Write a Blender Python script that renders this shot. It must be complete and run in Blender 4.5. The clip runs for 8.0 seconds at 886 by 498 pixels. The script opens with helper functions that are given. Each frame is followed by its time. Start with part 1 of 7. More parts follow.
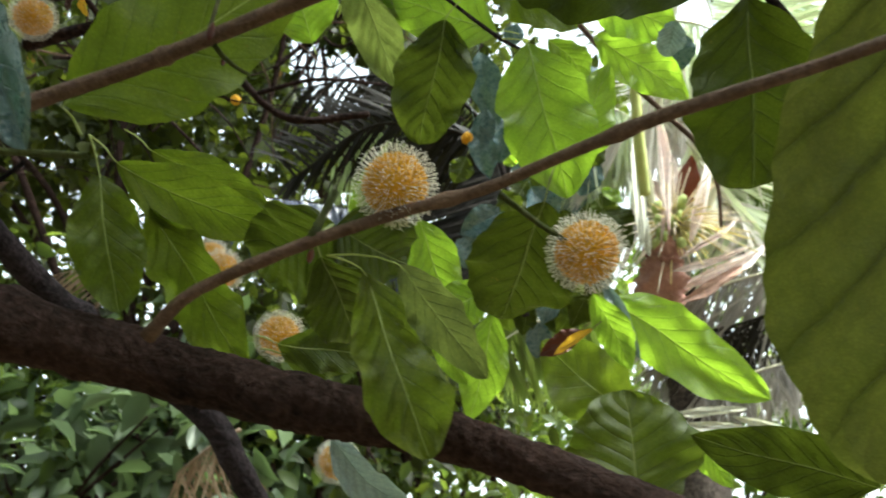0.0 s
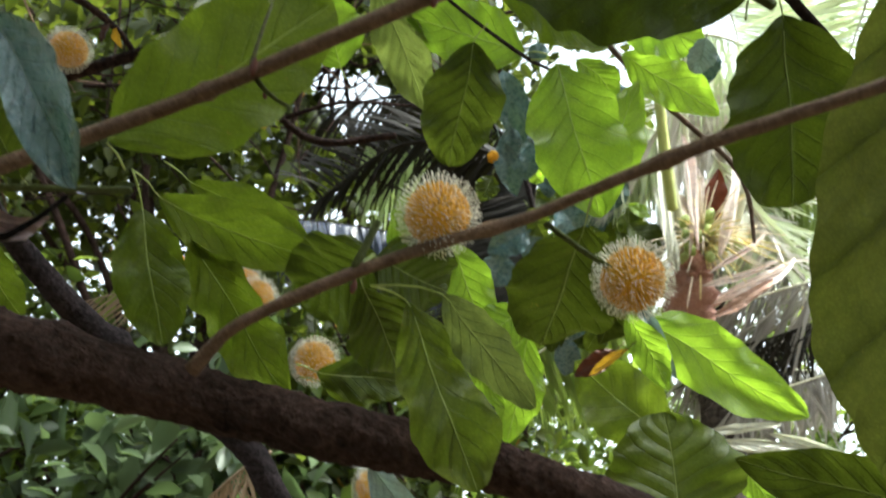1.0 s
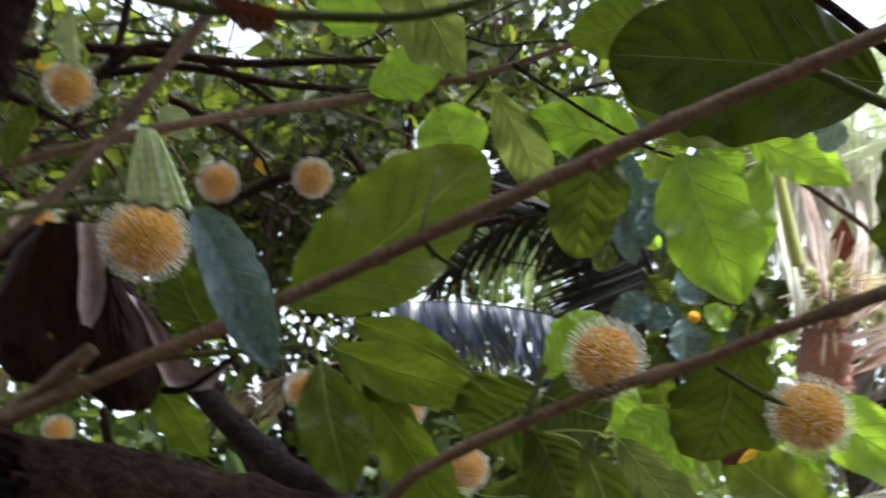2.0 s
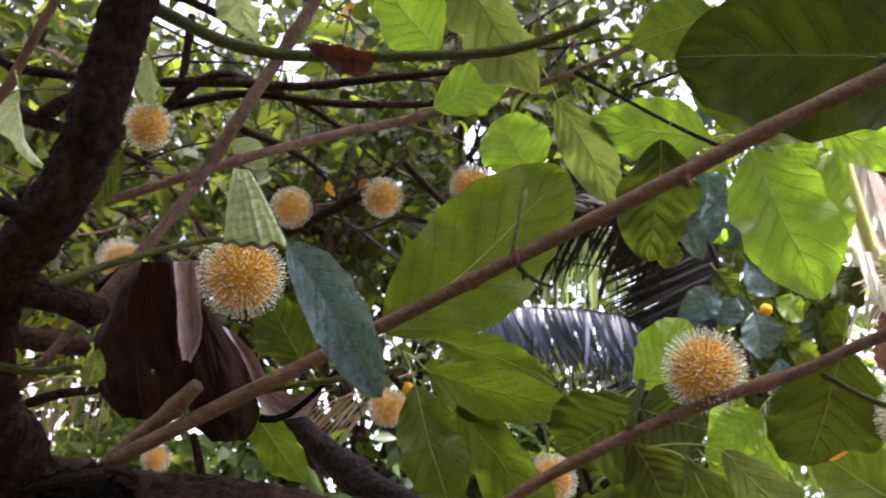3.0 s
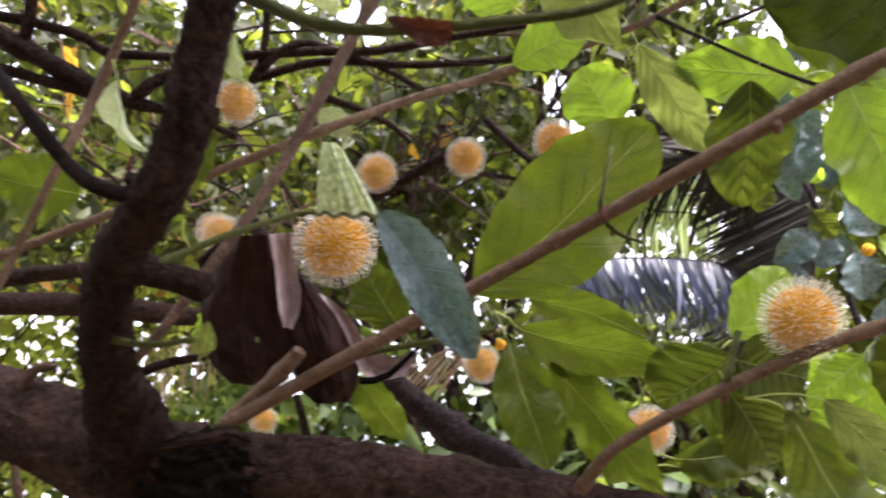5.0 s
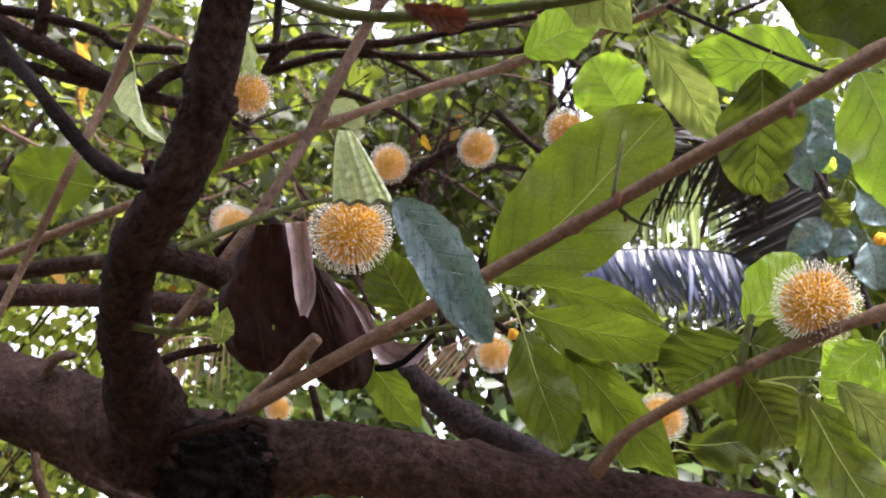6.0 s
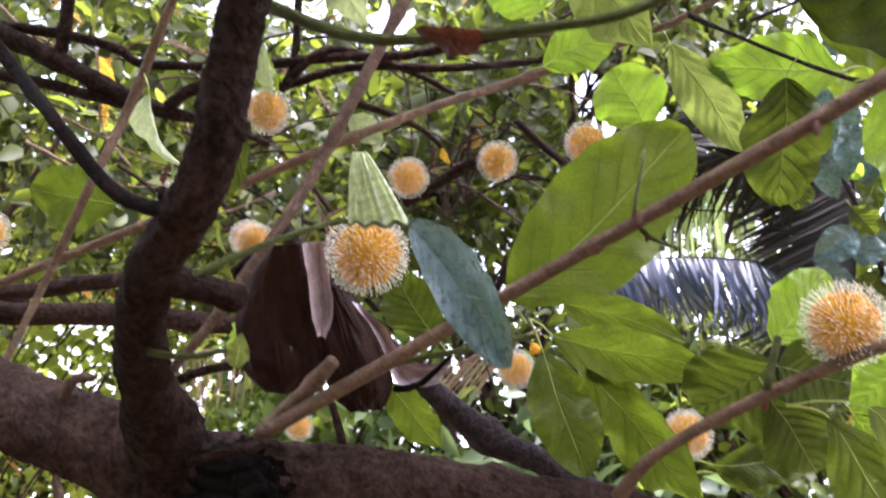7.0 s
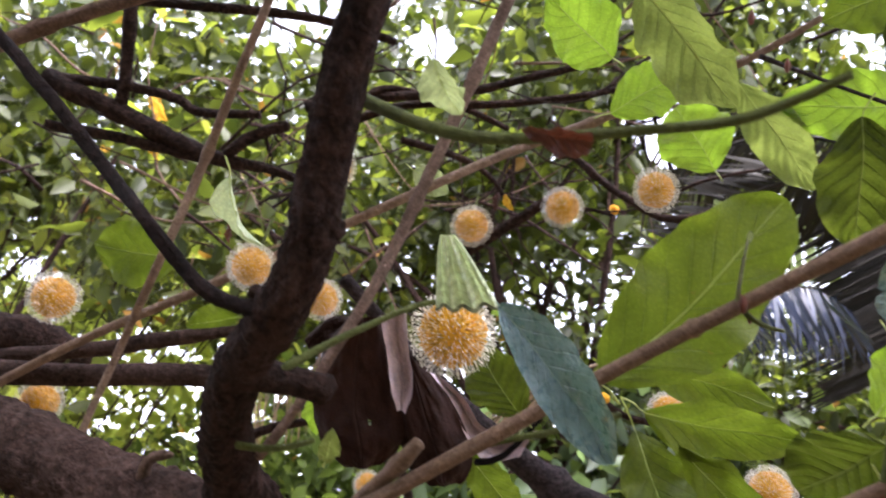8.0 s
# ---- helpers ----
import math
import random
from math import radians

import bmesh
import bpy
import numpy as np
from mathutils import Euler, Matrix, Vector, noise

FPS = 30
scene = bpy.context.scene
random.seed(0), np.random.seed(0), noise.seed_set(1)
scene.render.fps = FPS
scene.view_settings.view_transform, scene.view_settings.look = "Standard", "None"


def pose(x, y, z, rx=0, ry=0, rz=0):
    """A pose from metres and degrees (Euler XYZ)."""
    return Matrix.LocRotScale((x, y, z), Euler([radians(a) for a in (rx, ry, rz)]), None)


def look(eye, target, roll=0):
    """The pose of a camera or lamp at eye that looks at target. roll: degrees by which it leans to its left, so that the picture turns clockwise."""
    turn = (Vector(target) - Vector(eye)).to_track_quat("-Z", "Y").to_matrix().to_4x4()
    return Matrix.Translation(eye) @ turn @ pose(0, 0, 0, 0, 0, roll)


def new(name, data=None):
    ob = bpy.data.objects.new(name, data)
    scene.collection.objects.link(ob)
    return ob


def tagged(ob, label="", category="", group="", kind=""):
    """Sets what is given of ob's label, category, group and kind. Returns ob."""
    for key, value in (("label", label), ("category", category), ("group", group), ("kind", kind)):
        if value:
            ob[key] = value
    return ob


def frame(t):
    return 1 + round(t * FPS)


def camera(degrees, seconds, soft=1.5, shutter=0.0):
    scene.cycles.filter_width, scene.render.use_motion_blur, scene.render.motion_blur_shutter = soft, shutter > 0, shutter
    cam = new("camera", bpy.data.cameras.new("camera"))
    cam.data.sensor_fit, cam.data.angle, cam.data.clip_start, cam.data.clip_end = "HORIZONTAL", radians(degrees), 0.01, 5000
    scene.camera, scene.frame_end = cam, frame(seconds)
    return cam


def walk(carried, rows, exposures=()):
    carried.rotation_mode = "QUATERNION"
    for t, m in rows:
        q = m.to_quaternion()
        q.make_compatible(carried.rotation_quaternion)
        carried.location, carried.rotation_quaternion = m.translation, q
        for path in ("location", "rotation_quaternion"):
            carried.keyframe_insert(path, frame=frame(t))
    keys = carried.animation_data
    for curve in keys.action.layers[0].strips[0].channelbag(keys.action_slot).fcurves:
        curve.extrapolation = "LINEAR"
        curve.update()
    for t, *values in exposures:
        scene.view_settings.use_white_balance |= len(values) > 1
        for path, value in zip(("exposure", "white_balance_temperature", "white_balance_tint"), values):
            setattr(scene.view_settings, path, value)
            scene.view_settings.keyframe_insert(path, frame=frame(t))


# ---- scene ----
cam = camera(55.6, 8.0, soft=1.7, shutter=0.9)
cam.data.dof.use_dof, cam.data.dof.focus_distance, cam.data.dof.aperture_fstop = True, 0.56, 17.0   # a close focus: the far canopy goes soft
PATH = [
    (0, (0.0049, 0.0054, 1.5045), (-0.0129, 1.8597, 2.2537), 0.39),
    (0.5, (-0.0033, 0.0088, 1.5081), (-0.0633, 1.8571, 2.2697), -0.07),
    (1, (-0.0062, 0.0045, 1.5118), (-0.0753, 1.8435, 2.2949), 0.06),
    (1.5, (-0.0279, -0.0195, 1.5334), (-0.1726, 1.7901, 2.3728), -0.73),
    (2, (-0.0358, -0.0369, 1.5512), (-0.3385, 1.7266, 2.4447), -0.46),
    (2.2, (-0.0381, -0.0447, 1.5552), (-0.3812, 1.7118, 2.4481), -1.40),
    (3.3, (-0.0559, -0.0505, 1.5600), (-0.4979, 1.6796, 2.4608), -1.82),
    (3.5, (-0.0535, -0.0508, 1.5606), (-0.5071, 1.6794, 2.4554), -1.93),
    (4, (-0.0501, -0.0484, 1.5596), (-0.5180, 1.6794, 2.4517), -2.11),
    (4.5, (-0.0498, -0.0486, 1.5586), (-0.5420, 1.6780, 2.4399), -2.14),
    (5, (-0.0528, -0.0580, 1.5604), (-0.6864, 1.6572, 2.3707), -2.03),
    (5.2, (-0.0565, -0.0638, 1.5598), (-0.7062, 1.6446, 2.3718), -2.04),
    (6.3, (-0.0518, -0.0573, 1.5540), (-0.7189, 1.6533, 2.3471), -2.01),
    (6.5, (-0.0502, -0.0547, 1.5570), (-0.7340, 1.6492, 2.3501), -2.04),
    (7, (-0.0525, -0.0567, 1.5653), (-0.7583, 1.6281, 2.3798), -1.85),
    (7.5, (-0.0696, -0.0682, 1.5854), (-0.7989, 1.5912, 2.4309), -1.89),
    (8, (-0.0756, -0.0696, 1.6061), (-0.8564, 1.5662, 2.4513), -1.63),
]
walk(cam, [(t, look(eye, target, roll)) for t, eye, target, roll in PATH],
     exposures=[(0, 1.93, 6200, -4), (1.5, 1.91, 6050, 2), (2.2, 1.68, 5900, 10), (3.5, 2.46, 6400, 21), (5, 2.60, 6350, 22), (7, 2.91, 5950, 23), (8, 2.73, 6050, 20)])


# ---------------------------------------------------------------- world, sun
SUN_EL, SUN_AZ = 58.0, 118.0         # degrees above the horizon; degrees right of the way ahead
world = bpy.data.worlds.new("sky")
scene.world = world
world.use_nodes = True
wn = world.node_tree.nodes
sky = wn.new("ShaderNodeTexSky")
sky.sky_type, sky.sun_disc = "NISHITA", False
sky.sun_elevation, sky.sun_rotation = radians(SUN_EL), radians(SUN_AZ)
sky.dust_density, sky.air_density, sky.ozone_density = 4.0, 1.0, 1.0
wn["Background"].inputs["Strength"].default_value = 0.15
haze = wn.new("ShaderNodeHueSaturation")      # thin white cloud over the whole sky
haze.inputs["Saturation"].default_value, haze.inputs["Value"].default_value = 0.25, 1.6
world.node_tree.links.new(sky.outputs[0], haze.inputs["Color"])
world.node_tree.links.new(haze.outputs[0], wn["Background"].inputs["Color"])
lamp = bpy.data.lights.new("sun", "SUN")
lamp.energy, lamp.angle, lamp.color = 2.2, radians(18.0), (1.0, 0.95, 0.86)
sun = new("sun", lamp)
el, az = radians(SUN_EL), radians(SUN_AZ)
sun.matrix_world = look((0, 0, 30), (-30 * math.sin(az) * math.cos(el), -30 * math.cos(az) * math.cos(el), 30 - 30 * math.sin(el)))


# ---------------------------------------------------------------- materials
def material(name):
    m = bpy.data.materials.new(name)
    m.use_nodes = True
    m.node_tree.nodes.clear()
    return m


class Nodes:
    """Short hand for wiring one material."""

    def __init__(self, m):
        self.m, self.n, self.l = m, m.node_tree.nodes, m.node_tree.links

    def add(self, kind, ins=None, **props):
        node = self.n.new(kind)
        for k, v in props.items():
            if k == "operation":
                node.operation = v
            elif k == "data_type":
                node.data_type = v
            elif k == "blend_type":
                node.blend_type = v
            elif k == "bands_direction":
                node.bands_direction = v
        for k, v in (ins or {}).items():
            if isinstance(v, bpy.types.NodeSocket):
                self.l.new(v, node.inputs[k])
            else:
                node.inputs[k].default_value = v
        return node

    def math(self, op, a, b=0.0, c=0.0):
        return self.add("ShaderNodeMath", {0: a, 1: b, 2: c}, operation=op).outputs[0]

    def ramp(self, fac, *stops):
        node = self.add("ShaderNodeValToRGB", {0: fac})
        e = node.color_ramp.elements
        while len(e) < len(stops):
            e.new(0.5)
        for el_, (p, c) in zip(e, stops):
            el_.position, el_.color = p, (*c, 1) if len(c) == 3 else c
        return node.outputs[0]

    def mix(self, fac, a, b, blend="MIX"):
        node = self.add("ShaderNodeMix", data_type="RGBA", blend_type=blend)
        for k, v in ((0, fac), (6, a), (7, b)):
            if isinstance(v, bpy.types.NodeSocket):
                self.l.new(v, node.inputs[k])
            else:
                node.inputs[k].default_value = (*v, 1) if isinstance(v, tuple) and len(v) == 3 else v
        return node.outputs[2]

    def noise(self, scale, detail=3.0, rough=0.55, coord=None):
        ins = {"Scale": scale, "Detail": detail, "Roughness": rough}
        if coord is not None:
            ins["Vector"] = coord
        return self.add("ShaderNodeTexNoise", ins).outputs[0]

    def coord(self, which="Object"):
        return self.n.new("ShaderNodeTexCoord").outputs[which]

    def random(self):
        return self.n.new("ShaderNodeObjectInfo").outputs["Random"]

    def island(self):
        return self.n.new("ShaderNodeNewGeometry").outputs["Random Per Island"]

    def finish(self, shader):
        out = self.n.new("ShaderNodeOutputMaterial")
        self.l.new(shader, out.inputs[0])
        return self.m

    def bsdf(self, color, rough=0.5, spec=0.5, bump=None, strength=0.3, dist=0.001, **more):
        b = self.add("ShaderNodeBsdfPrincipled", {"Base Color": color, "Roughness": rough, "Specular IOR Level": spec})
        if bump is not None:
            bn = self.add("ShaderNodeBump", {"Height": bump, "Strength": strength, "Distance": dist})
            self.l.new(bn.outputs[0], b.inputs["Normal"])
        for k, v in more.items():
            b.inputs[k].default_value = v
        return b.outputs[0]


def leaf_material(name, dark, light, vein, through_col, share=0.45, rough=0.42, spec=0.4, blotch=(0.2, 0.16, 0.03), veins=8.0, relief=0.8, slant=0.55, seam=0.72):
    """A leaf blade: green tissue with side veins drawn along the blade's own length (u) and width (v), and light passing through."""
    k = Nodes(material(name))
    uv = k.add("ShaderNodeSeparateXYZ", {0: k.coord("UV")})
    p = k.coord("Object")
    u, v = uv.outputs[0], uv.outputs[1]
    side = k.math("ABSOLUTE", k.math("SUBTRACT", v, 0.5))
    wob = k.math("SUBTRACT", k.noise(60.0, 2.0, 0.5, p), 0.5)
    s = k.math("ADD", k.math("SUBTRACT", k.math("MULTIPLY", u, veins), k.math("MULTIPLY", side, veins * slant)), k.math("MULTIPLY", wob, 0.18))
    near = k.math("ABSOLUTE", k.math("SUBTRACT", k.math("FRACT", s), 0.5))
    line = k.ramp(near, (0.0, (1, 1, 1)), (0.025, (0.7, 0.7, 0.7)), (0.07, (0, 0, 0)))
    fade = k.ramp(side, (0.0, (1, 1, 1)), (0.44, (0.25, 0.25, 0.25)))
    line = k.math("MULTIPLY", line, fade)
    mid = k.ramp(side, (0.0, (1, 1, 1)), (0.010, (0.7, 0.7, 0.7)), (0.026, (0, 0, 0)))
    net = k.add("ShaderNodeTexVoronoi", {"Vector": p, "Scale": 430.0}).outputs[0]
    vn = k.math("MAXIMUM", k.math("MULTIPLY", line, 0.7), mid)
    grain = k.noise(700.0, 5.0, 0.7, p)
    big = k.noise(38.0, 3.0, 0.55, p)
    own = k.random()
    tone = k.math("ADD", k.math("MULTIPLY", grain, 0.35), k.math("ADD", k.math("MULTIPLY", big, 0.7), k.math("MULTIPLY", own, 0.35)))
    col = k.mix(k.ramp(tone, (0.45, (0, 0, 0)), (0.95, (1, 1, 1))), dark, light)
    # relief shade beside the side veins is put into the colour as darker seams
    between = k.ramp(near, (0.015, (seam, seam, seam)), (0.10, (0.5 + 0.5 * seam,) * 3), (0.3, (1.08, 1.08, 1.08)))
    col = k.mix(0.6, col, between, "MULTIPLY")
    col = k.mix(k.math("MULTIPLY", vn, 0.32), col, vein)
    col = k.mix(0.5, col, k.ramp(net, (0.0, (1.2, 1.2, 1.2)), (0.6, (0.8, 0.8, 0.8))), "MULTIPLY")
    mottle = k.noise(120.0, 5.0, 0.75, p)
    col = k.mix(0.8, col, k.ramp(mottle, (0.35, (0.7, 0.74, 0.78)), (0.65, (1.2, 1.15, 1.0))), "MULTIPLY")
    rim = k.math("ADD", k.math("MULTIPLY", side, 2.0), k.math("MULTIPLY", k.noise(160.0, 4.0, 0.7, p), 0.25))
    col = k.mix(k.math("MULTIPLY", k.ramp(rim, (1.06, (0, 0, 0)), (1.14, (1, 1, 1))), 0.6), col, blotch)
    spots = k.ramp(k.noise(150.0, 3.0, 0.7, p), (0.68, (0, 0, 0)), (0.75, (1, 1, 1)))
    col = k.mix(k.math("MULTIPLY", spots, 0.55), col, blotch)
    pillow = k.math("POWER", k.math("MULTIPLY", near, 2.0), 0.6)
    h = k.math("ADD", k.math("MULTIPLY", pillow, -relief), k.math("ADD", vn, k.math("ADD", k.math("MULTIPLY", net, 0.3), k.math("MULTIPLY", grain, 0.3))))
    bump = k.add("ShaderNodeBump", {"Height": h, "Strength": 0.8, "Distance": 0.001}).outputs[0]
    face = k.bsdf(col, k.math("ADD", rough - 0.08, k.math("MULTIPLY", mottle, 0.16)), spec)
    k.l.new(bump, face.node.inputs["Normal"])
    tcol = k.mix(k.ramp(tone, (0.45, (0, 0, 0)), (0.95, (1, 1, 1))), tuple(c * 0.72 for c in through_col), tuple(min(1, c * 1.2) for c in through_col))
    tcol = k.mix(k.math("MULTIPLY", vn, 0.35), tcol, tuple(min(1.0, c * 0.7 + 0.05) for c in through_col))
    tcol = k.mix(0.6, tcol, k.ramp(net, (0.0, (1.15, 1.15, 1.1)), (0.6, (0.8, 0.82, 0.8))), "MULTIPLY")
    tr = k.add("ShaderNodeBsdfTranslucent", {"Color": k.mix(k.math("MULTIPLY", spots, 0.5), tcol, blotch), "Normal": bump}).outputs[0]
    return k.finish(k.add("ShaderNodeMixShader", {0: share, 1: face, 2: tr}).outputs[0])


LEAF = {
    "green": leaf_material("leaf_green", (0.046, 0.068, 0.010), (0.12, 0.15, 0.024), (0.2, 0.24, 0.08), (0.24, 0.33, 0.02), 0.40, 0.5, 0.25),
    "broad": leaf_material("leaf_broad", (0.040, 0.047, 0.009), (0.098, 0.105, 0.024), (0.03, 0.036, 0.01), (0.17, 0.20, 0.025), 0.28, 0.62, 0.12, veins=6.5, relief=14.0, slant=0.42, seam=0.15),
    # lit and shaded copies of the green leaf: backlight and shade set their colour
    "bright": leaf_material("leaf_backlit", (0.12, 0.20, 0.02), (0.215, 0.31, 0.04), (0.27, 0.36, 0.1), (0.40, 0.62, 0.04), 0.52, relief=1.6),
    "dark": leaf_material("leaf_dimmed", (0.030, 0.044, 0.009), (0.074, 0.096, 0.018), (0.10, 0.125, 0.04), (0.16, 0.215, 0.016), 0.30, 0.5, 0.25, relief=2.4, seam=0.5),
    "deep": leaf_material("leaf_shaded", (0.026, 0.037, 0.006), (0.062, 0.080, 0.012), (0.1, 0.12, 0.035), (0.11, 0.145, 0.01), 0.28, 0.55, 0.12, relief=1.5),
    "olive": leaf_material("leaf_olive", (0.085, 0.11, 0.03), (0.15, 0.18, 0.06), (0.24, 0.26, 0.12), (0.26, 0.32, 0.06)),
    "pale": leaf_material("leaf_tender", (0.26, 0.30, 0.15), (0.42, 0.46, 0.27), (0.5, 0.54, 0.36), (0.46, 0.54, 0.22), 0.4),
    "tender": leaf_material("leaf_downy", (0.36, 0.42, 0.27), (0.56, 0.62, 0.46), (0.7, 0.74, 0.62), (0.5, 0.6, 0.28), 0.34, 0.55, 0.25),
    # waxy blue-green leaf, its colour raised to stand for the sky's sheen
    "blue": leaf_material("leaf_waxy", (0.050, 0.108, 0.122), (0.098, 0.178, 0.205), (0.15, 0.24, 0.25), (0.06, 0.13, 0.05), 0.12, 0.28, 1.0, relief=0.4),
    "silver": leaf_material("leaf_silvery", (0.22, 0.30, 0.31), (0.36, 0.45, 0.47), (0.45, 0.52, 0.53), (0.2, 0.3, 0.22), 0.2, 0.35, 0.7),
    "spathe": leaf_material("leaf_spathe", (0.80, 0.63, 0.62), (0.93, 0.83, 0.82), (0.6, 0.48, 0.45), (0.7, 0.52, 0.46), 0.3, 0.5, 0.3, (0.3, 0.18, 0.14), 1.5),
    "straw": leaf_material("leaf_straw", (0.70, 0.69, 0.60), (0.88, 0.87, 0.80), (0.6, 0.6, 0.5), (0.6, 0.62, 0.46), 0.3, 0.5, 0.3, (0.3, 0.26, 0.2), 1.5),
    "orange": leaf_material("leaf_turning", (0.30, 0.14, 0.012), (0.55, 0.30, 0.03), (0.3, 0.16, 0.03), (0.7, 0.40, 0.03), 0.45),
    "dry": leaf_material("leaf_dry", (0.0075, 0.0030, 0.0026), (0.027, 0.0115, 0.0092), (0.034, 0.02, 0.017), (0.06, 0.022, 0.010), 0.05, 0.7, 0.1, (0.03, 0.015, 0.01), 1.0, 0.0),
    "drypale": leaf_material("leaf_dry_back", (0.32, 0.24, 0.26), (0.56, 0.45, 0.50), (0.3, 0.22, 0.22), (0.16, 0.07, 0.04), 0.06, 0.6, 0.3, (0.1, 0.05, 0.04), 1.0, 0.0),
    "sheath": leaf_material("leaf_sheath", (0.40, 0.23, 0.18), (0.62, 0.42, 0.36), (0.4, 0.26, 0.2), (0.2, 0.1, 0.06), 0.1, 0.7, 0.15),
    "russet": leaf_material("leaf_russet", (0.045, 0.013, 0.008), (0.13, 0.035, 0.018), (0.1, 0.04, 0.02), (0.12, 0.025, 0.01), 0.1),
    "rust": leaf_material("leaf_rust", (0.07, 0.014, 0.008), (0.17, 0.04, 0.015), (0.2, 0.06, 0.02), (0.28, 0.05, 0.01), 0.15),
}


def bark_material(name, dark, light, scale=1.0, moss=0.0, rough=0.85, crumbs=0.85):
    """Bark: fine mottling, fissures that run along the limb (v) and faint rings round it."""
    k = Nodes(material(name))
    p = k.coord("Object")
    along = k.add("ShaderNodeMapping", {"Vector": k.coord("UV"), "Scale": (9.0, 55.0, 1.0)}).outputs[0]
    round_ = k.add("ShaderNodeMapping", {"Vector": k.coord("UV"), "Scale": (1.2, 260.0, 1.0)}).outputs[0]
    n1 = k.noise(70.0 * scale, 6.0, 0.65, p)
    n2 = k.noise(18.0 * scale, 3.0, 0.5, p)
    n3 = k.noise(330.0 * scale, 6.0, 0.75, p)
    crumb = k.noise(190.0 * scale, 4.0, 0.65, p)
    fis = k.noise(scale, 5.0, 0.6, along)
    ring = k.noise(scale, 3.0, 0.6, round_)
    tone = k.math("ADD", k.math("MULTIPLY", n1, 0.40), k.math("ADD", k.math("MULTIPLY", n2, 0.28), k.math("ADD", k.math("MULTIPLY", n3, 0.40), k.math("MULTIPLY", fis, 0.10))))
    col = k.mix(k.ramp(tone, (0.44, (0, 0, 0)), (0.72, (1, 1, 1))), dark, light)
    col = k.mix(0.3, col, k.ramp(ring, (0.34, (0.55, 0.52, 0.5)), (0.56, (1.08, 1.08, 1.08))), "MULTIPLY")
    col = k.mix(crumbs, col, k.ramp(crumb, (0.36, (0.38, 0.34, 0.33)), (0.50, (0.9, 0.88, 0.88)), (0.66, (1.55, 1.5, 1.5))), "MULTIPLY")
    cleft = k.ramp(fis, (0.30, (0.25, 0.22, 0.2)), (0.42, (1, 1, 1)))
    col = k.mix(0.3, col, cleft, "MULTIPLY")
    patch = k.ramp(k.noise(32.0 * scale, 5.0, 0.7, p), (0.56, (0, 0, 0)), (0.68, (1, 1, 1)))
    col = k.mix(k.math("MULTIPLY", patch, 0.22 + moss), col, tuple(min(1, 1.5 * c + 0.01) for c in light))
    h = k.math("ADD", k.math("ADD", n1, k.math("MULTIPLY", crumb, crumbs)), k.math("ADD", k.math("MULTIPLY", n3, 0.55), k.math("ADD", k.math("MULTIPLY", fis, 0.35), k.math("MULTIPLY", ring, 0.25))))
    return k.finish(k.bsdf(col, rough, 0.09, h, 1.0, 0.007))


BARK = bark_material("bark", (0.010, 0.0055, 0.0045), (0.084, 0.051, 0.042), crumbs=0.65)
# next two: darker bark copies, with shade on the limbs put into the colour
BARK_DARK = bark_material("bark_shaded", (0.005, 0.0026, 0.0021), (0.050, 0.0285, 0.0235))
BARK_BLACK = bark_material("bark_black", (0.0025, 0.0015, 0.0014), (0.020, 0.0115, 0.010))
BARK_GREY = bark_material("bark_grey", (0.012, 0.009, 0.010), (0.055, 0.042, 0.045))
TWIG = bark_material("twig_bark", (0.130, 0.080, 0.052), (0.315, 0.213, 0.148), 2.0, 0.0, 0.55, 0.25)
TWIG_GREY = bark_material("twig_bark_grey", (0.078, 0.048, 0.036), (0.225, 0.150, 0.112), 2.0, 0.0, 0.7, 0.3)
STEM = bark_material("green_stem", (0.06, 0.075, 0.018), (0.12, 0.14, 0.04), 2.0, 0.0, 0.55, 0.2)
STEM_PALE = bark_material("pale_stem", (0.16, 0.17, 0.09), (0.3, 0.31, 0.19), 2.0, 0.0, 0.6, 0.2)
CHAR = bark_material("rotten_wood", (0.0012, 0.0008, 0.0008), (0.007, 0.0036, 0.0028), 1.2)


def plain_material(name, dark, light, scale, rough=0.5, spec=0.4, share=0.0, glow=(0, 0, 0), bump=0.4, dist=0.0006, islands=False):
    k = Nodes(material(name))
    n = k.noise(scale, 4.0, 0.6, k.coord("Object"))
    tone = k.math("ADD", k.math("MULTIPLY", n, 0.7), k.math("MULTIPLY", k.island() if islands else k.random(), 0.45))
    col = k.mix(k.ramp(tone, (0.3, (0, 0, 0)), (0.85, (1, 1, 1))), dark, light)
    face = k.bsdf(col, rough, spec, n, bump, dist)
    if share:
        tr = k.add("ShaderNodeBsdfTranslucent", {"Color": k.mix(tone, glow, tuple(min(1, g * 1.3) for g in glow))}).outputs[0]
        face = k.add("ShaderNodeMixShader", {0: share, 1: face, 2: tr}).outputs[0]
    return k.finish(face)


CORE = plain_material("floret_orange", (0.60, 0.29, 0.012), (0.88, 0.51, 0.04), 500.0, 0.6, 0.2, 0.15, (0.8, 0.4, 0.04), islands=True)
STYLE = plain_material("style_white", (0.90, 0.88, 0.72), (0.97, 0.96, 0.86), 300.0, 0.6, 0.2, 0.5, (0.95, 0.92, 0.8), islands=True)


